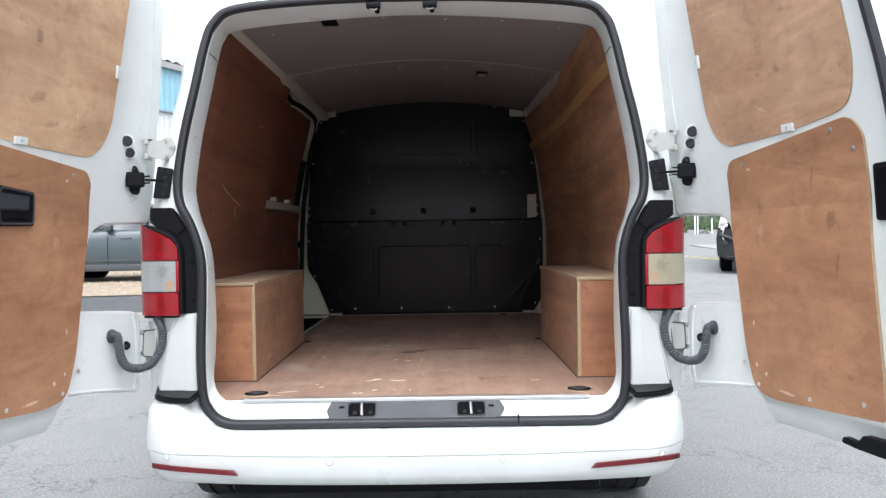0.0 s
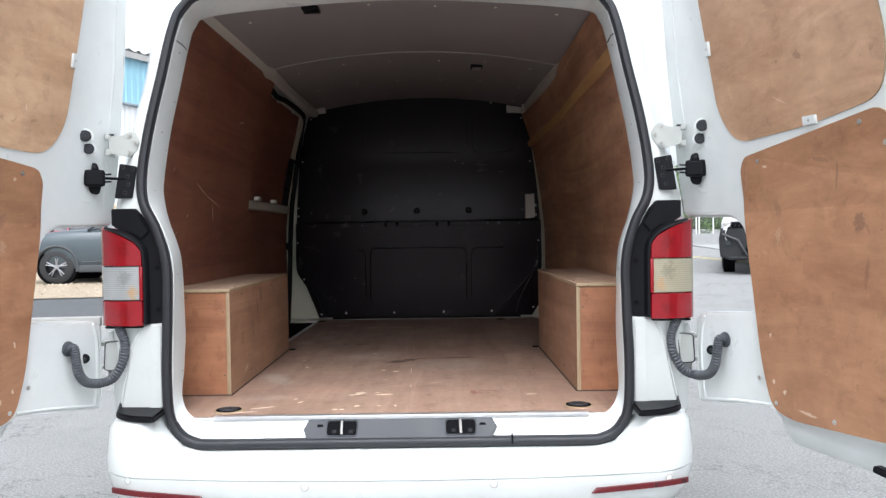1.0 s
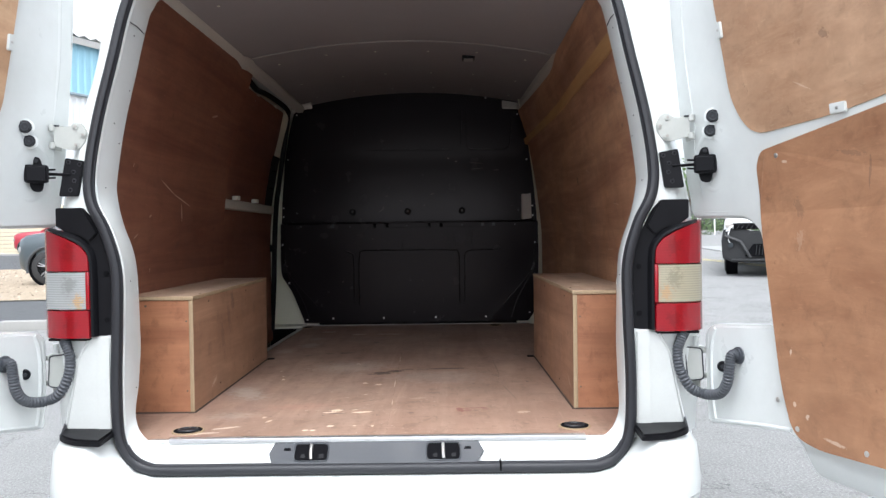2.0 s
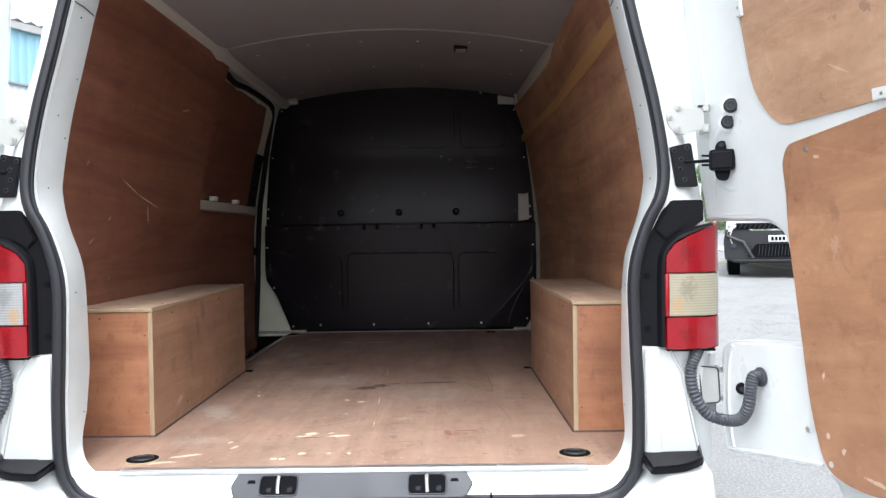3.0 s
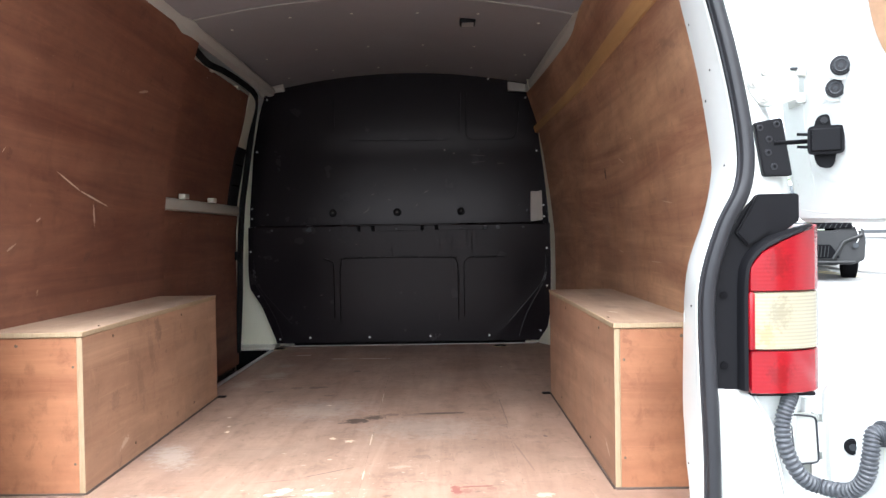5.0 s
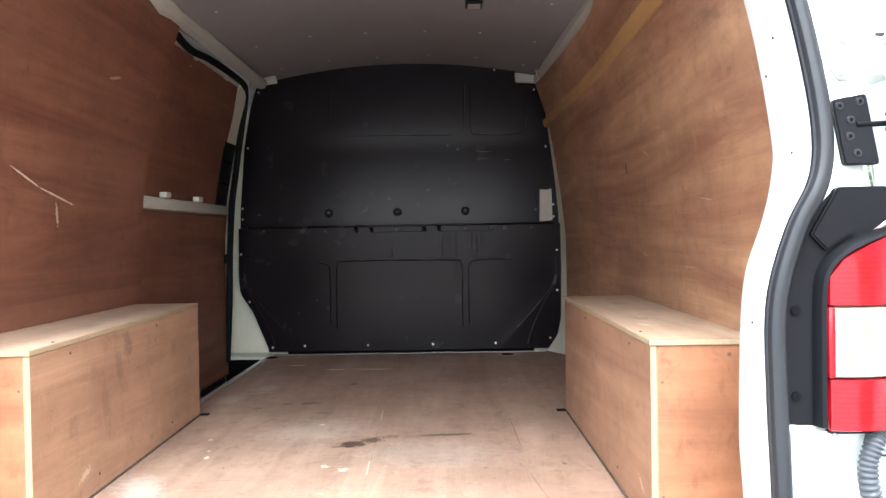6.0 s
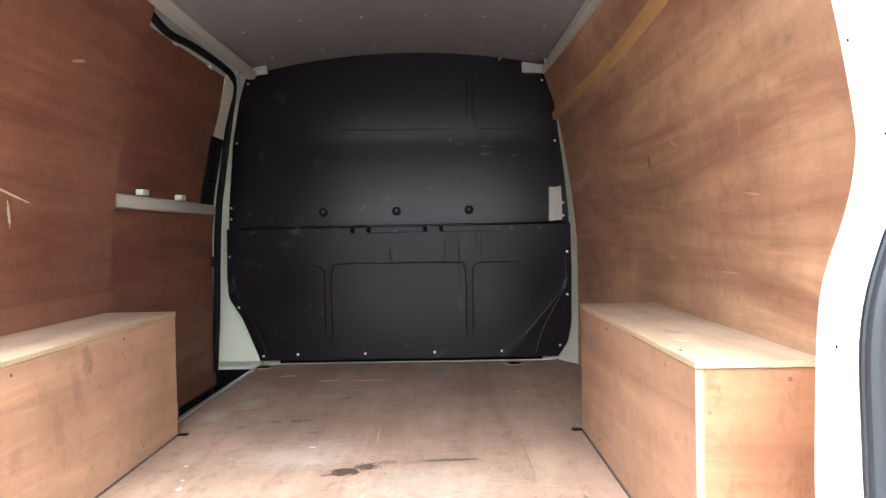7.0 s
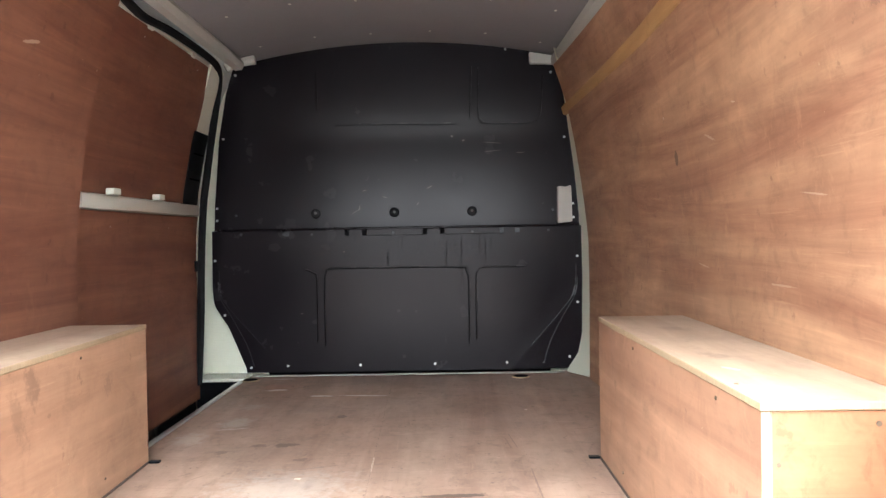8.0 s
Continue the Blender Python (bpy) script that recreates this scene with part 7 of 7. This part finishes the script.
def car(name, at, heading, colour, label, length=4.4, width=1.82, height=1.58, r=0.345):
    """A five-door car, built facing -y about its middle on the ground."""
    c = thing(name, (0, 0, 0), label, "car", "parked cars")
    paint = car_paint(name + "_paint", colour)
    L, W = length / 2, width / 2
    fa, ra = -L + 0.66, L - 0.82
    stations = [(-L, 0.72, 0.38, 0.78), (-L + 0.05, 0.82, 0.32, 0.90), (-L + 0.2, 0.93, 0.26, 0.97), (-L + 0.6, 0.99, 0.24, 1.02), (-L + 1.15, 1.0, 0.22, 1.05), (-L + 1.6, 1.0, 0.22, 1.05), (0, 1.0, 0.22, 1.06), (L - 1.0, 1.0, 0.22, 1.10), (L - 0.35, 0.95, 0.26, 1.10), (L - 0.05, 0.84, 0.34, 1.02), (L, 0.7, 0.42, 0.9)]
    rows = []
    for y, w, zs, zb in stations:
        w *= W
        half = [(0.0, zs), (w * 0.9, zs), (w * 0.97, zs + 0.08), (w, 0.52), (w * 0.995, zb - 0.20), (w * 0.97, zb - 0.06), (w * 0.90, zb), (w * 0.5, zb + 0.035), (0.0, zb + 0.045)]
        rows.append([(a, y, z) for a, z in half] + [(-a, y, z) for a, z in half[-2:0:-1]])
    part("body", sheet(rows, 0, True), paint, c, sharp=50)
    gl = []
    for y, w, z in ((-L + 1.2, 0.80, 1.04), (-L + 1.75, 0.74, height * 0.90), (-L + 2.1, 0.70, height * 0.975), (0.2, 0.70, height), (L - 1.0, 0.69, height * 0.98), (L - 0.55, 0.66, height * 0.93), (L - 0.12, 0.74, 1.08)):
        w *= W
        gl.append([(-w * 1.16 - 0.02, y, 1.02), (-w * 1.1, y, (z + 1.0) / 2), (-w, y, max(z - 0.05, 1.03)), (-w * 0.6, y, z), (0, y, z + 0.01), (w * 0.6, y, z), (w, y, max(z - 0.05, 1.03)), (w * 1.1, y, (z + 1.0) / 2), (w * 1.16 + 0.02, y, 1.02)])
    part("windows", sheet(gl), GLASS, c, "dark tinted glass")
    rf = []
    for y, w, z in ((-L + 1.85, 0.70, height * 0.925), (-L + 2.15, 0.70, height * 0.985), (0.2, 0.70, height * 1.008), (L - 1.0, 0.69, height * 0.99), (L - 0.5, 0.66, height * 0.935)):
        w *= W
        rf.append([(-w * 1.02, y, z - 0.055), (-w * 0.6, y, z + 0.008), (0, y, z + 0.018), (w * 0.6, y, z + 0.008), (w * 1.02, y, z - 0.055)])
    part("roof", sheet(rf, 0.01), paint, c)
    for s in (1, -1):
        for pts in ([(-L + 1.25, 1.06), (-L + 1.85, height * 0.93)], [(0.05, 1.05), (0.08, height * 0.96)], [(L - 0.25, 1.08), (L - 0.6, height * 0.93)]):
            part("roof_pillar", tube([(s * W * (0.93 if z < 1.2 else 0.72), y, z) for y, z in pts], 0.045, 6, False, 0.6), paint, c)
        part("door_mirror", block(s * (W + 0.02) - 0.09, s * (W + 0.02) + 0.09, -L + 1.52, -L + 1.66, 1.03, 1.17, 0.04), TRIM, c, "dark door mirror")
        for y in (-0.28, 0.75):
            part("door_handle", block(s * W - 0.018, s * W + 0.018, y - 0.11, y + 0.11, 0.87, 0.90, 0.010), paint, c)
        for y in (-L + 1.55, 0.08, 1.05):
            part("door_gap", tube([(s * W * 1.001, y, 0.34), (s * W * 1.002, y, 0.60), (s * W * 0.995, y, 0.88), (s * W * 0.93, y, 1.04)], 0.006, 5), DARKHOLE, c)
        part("sill_trim", block(s * W - 0.03, s * W + 0.008, fa + 0.42, ra - 0.42, 0.22, 0.36, 0.02), TRIM, c, "dark sill cladding")
        part("body_crease", tube([(s * W * 0.995, fa + 0.5, 0.43), (s * W * 1.004, 0, 0.44), (s * W * 0.995, ra - 0.5, 0.46)], 0.008, 6), paint, c)
        part("headlight", block(s * W * 0.62 - 0.20, s * W * 0.62 + 0.20, -L + 0.02, -L + 0.25, 0.62, 0.76, 0.04), CLEAR_LENS, c)
        part("tail_light", block(s * W * 0.70 - 0.16, s * W * 0.70 + 0.16, L - 0.16, L - 0.01, 0.82, 1.0, 0.04), RED_LENS, c)
        for y in (fa, ra):
            car_wheel(c, s * (W - 0.115), y, r)
    part("grille", block(-0.45, 0.45, -L - 0.005, -L + 0.06, 0.45, 0.62, 0.02), DARKHOLE, c)
    c.matrix_basis = Matrix.Translation(at) @ Matrix.Rotation(radians(heading), 4, "Z")
    return c


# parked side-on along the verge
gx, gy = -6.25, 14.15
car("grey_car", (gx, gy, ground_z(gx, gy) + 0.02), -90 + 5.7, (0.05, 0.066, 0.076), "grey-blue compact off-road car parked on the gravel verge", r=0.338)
car("red_car", (-16.8, 32.9, ground_z(-16.8, 32.9)), -90 + 5, (0.32, 0.02, 0.035), "dark red car parked in front of a stone wall", height=1.5, r=0.33)
car("white_car", (18.6, 32.0, ground_z(18.6, 32)), 60, (0.72, 0.72, 0.72), "white car parked far down the road", r=0.33)


def off_roader(at, heading):
    c = thing("off_road_car", (0, 0, 0), "white and black off-road car parked by the kerb", "car", "parked cars")
    white = car_paint("white_car_paint", (0.74, 0.74, 0.74))
    W = 0.96
    rows = []
    for y, w, zs, zb in ((-2.28, 0.90, 0.52, 0.86), (-2.22, 0.95, 0.48, 0.93), (-1.9, 0.99, 0.36, 1.00), (-1.2, 1.0, 0.30, 1.06), (-0.8, 1.0, 0.30, 1.10), (1.2, 1.0, 0.30, 1.12), (2.2, 0.95, 0.36, 1.10), (2.3, 0.85, 0.45, 1.0)):
        w *= W
        half = [(0.0, zs), (w * 0.95, zs), (w, zs + 0.1), (w, zb - 0.15), (w * 0.96, zb - 0.04), (w * 0.88, zb), (w * 0.5, zb + 0.04), (0, zb + 0.05)]
        rows.append([(a, y, z) for a, z in half] + [(-a, y, z) for a, z in half[-2:0:-1]])
    part("body", sheet(rows, 0, True), white, c, sharp=50)
    gl = []
    for y, w, z in ((-0.95, 0.82, 1.10), (-0.35, 0.76, 1.60), (0.0, 0.74, 1.70), (1.2, 0.74, 1.72), (2.0, 0.72, 1.66), (2.25, 0.78, 1.12)):
        gl.append([(-w * 1.12, y, 1.06), (-w, y, max(z - 0.06, 1.08)), (-w * 0.6, y, z), (0, y, z + 0.01), (w * 0.6, y, z), (w, y, max(z - 0.06, 1.08)), (w * 1.12, y, 1.06)])
    part("windows", sheet(gl), GLASS, c)
    part("roof", sheet([[(x * w, y, z - 0.04 * x * x) for x in (-1, -0.5, 0, 0.5, 1)] for y, w, z in ((-0.3, 0.76, 1.64), (0.0, 0.76, 1.725), (1.2, 0.76, 1.745), (2.0, 0.74, 1.69))], 0.012), white, c)
    black = plain("black_bumper_plastic", (0.011, 0.0115, 0.0125), 0.55, vary=0.2)
    # front: dark bumper with framed openings, from top to bottom
    part("bonnet_lip", block(-0.80, 0.80, -2.31, -2.20, 0.905, 0.955, 0.02), white, c)
    part("upper_grille", block(-0.78, 0.78, -2.305, -2.2, 0.80, 0.90, 0.012), DARKHOLE, c, "black honeycomb grille")
    for k in range(-9, 10):
        part("grille_bar", tube([(0.078 * k - 0.025, -2.31, 0.81), (0.078 * k + 0.025, -2.31, 0.89)], 0.008, 5), black, c)
    bump = part("bumper", prism(rounded([(-0.95, 0.80), (-0.99, 0.60), (-0.97, 0.29), (-0.80, 0.21), (0.80, 0.21), (0.97, 0.29), (0.99, 0.60), (0.95, 0.80), (0.60, 0.82), (0.52, 0.77), (-0.52, 0.77), (-0.60, 0.82)], 0.04, 3), lambda a, b, d: (a, -2.16 - d + 0.10 * (abs(a) / 0.97) ** 3, b), 0.18, 0.04), black, c, "dark grey plastic bumper")
    part("lower_opening", prism(rounded([(-0.60, 0.32), (0.60, 0.32), (0.46, 0.54), (-0.46, 0.54)], 0.03, 3), lambda a, b, d: (a, -2.341 - d, b), 0.006), DARKHOLE, bump)
    for k in range(-8, 9):
        part("mesh_bar", tube([(0.052 * k, -2.35, 0.34), (0.052 * k + 0.02, -2.35, 0.52)], 0.006, 5), black, bump)
    part("skid_bar", block(-0.82, 0.82, -2.37, -2.30, 0.235, 0.275, 0.012), black, bump)
    for s in (1, -1):
        part("bumper_brace", tube([(s * 0.50, -2.345, 0.30), (s * 0.66, -2.345, 0.58), (s * 0.93, -2.28, 0.69)], 0.035, 8, False, 0.6), black, bump)
        part("headlight", prism(rounded([(s * 0.66, 0.62), (s * 0.92, 0.64), (s * 0.93, 0.76), (s * 0.66, 0.755)], 0.02, 3), lambda a, b, d: (a, -2.262 - d + 0.08 * (abs(a) / 0.97) ** 3, b), 0.06, 0.012), CLEAR_LENS, c, "white headlight")
        part("fog_light", disc((s * 0.83, -2.30, 0.52), (0, 1, 0), 0.045, 0.06, 16, 0.008), GLASS, c)
        part("daylight_lamp", block(s * 0.84 - 0.08, s * 0.84 + 0.08, -2.26, -2.14, 0.83, 0.90, 0.02), GREYSTRIP, c)
        part("door_mirror", block(s * 1.05 - 0.10, s * 1.05 + 0.10, -0.72, -0.60, 1.12, 1.30, 0.04), black, c)
        for y in (-1.40, 1.42):
            car_wheel(c, s * (W - 0.12), y, 0.37)
    plate = part("number_plate", block(-0.26, 0.26, -2.362, -2.338, 0.575, 0.69, 0.004), plain("white_plate", (0.5, 0.5, 0.49), 0.4), c, "white plate with dark bars")
    for x0, x1 in ((-0.215, -0.175), (-0.155, -0.115), (-0.095, -0.055), (-0.035, 0.005), (0.065, 0.105), (0.125, 0.165), (0.185, 0.225)):
        part("plate_bar", block(x0, x1, -2.365, -2.361, 0.60, 0.665, 0.001, 1), DARKHOLE, plate)
    for x in (-0.30, 0.25):
        part("wiper", tube([(x, -0.93, 1.13), (x + 0.25, -0.80, 1.20), (x + 0.5, -0.78, 1.22)], 0.01, 5), black, c)
    c.matrix_basis = Matrix.Translation(at) @ Matrix.Rotation(radians(heading), 4, "Z")


off_roader((6.74, 13.70, ground_z(6.74, 13.2) + 0.01), -20)


def right_side():
    yellow = plain("yellow_road_paint", (0.55, 0.46, 0.20), 0.8, vary=0.25, scale=5)
    lines = thing("road_marking", (6.9, 12.5, ground_z(6.9, 12.5)), "worn double yellow line beside the kerb", "road marking", kind="structure")
    for o in (0.0, 0.22):
        rows = []
        for k in range(12):
            y = 10.5 + 1.2 * k
            x = 7.35 - 0.22 * (y - 11.5) + o
            rows.append([(x - 0.04, y, ground_z(x, y) + 0.006), (x + 0.04, y, ground_z(x, y) + 0.006)])
        part("line", sheet(rows), yellow, lines)
    k = thing("pavement", (11.0, 13, ground_z(9, 13)), "grey pavement with rounded kerb corner", "pavement", kind="structure")
    out = [(7.75, 12.55), (8.3, 12.15), (10.0, 12.0), (18.0, 12.0), (18.0, 24.0), (8.2, 24.0), (7.6, 14.0)]
    pts = rounded(out, [0.3, 0.5, 0, 0, 0, 0, 0.4], 4)
    part("paving", prism(pts, lambda a, b, c: (a, b, ground_z(a, b) - 0.05 + c), 0.09, 0.02), plain("pale_paving", (0.27, 0.27, 0.262), 0.85, vary=0.15, scale=3, grain=0.3), k)


right_side()
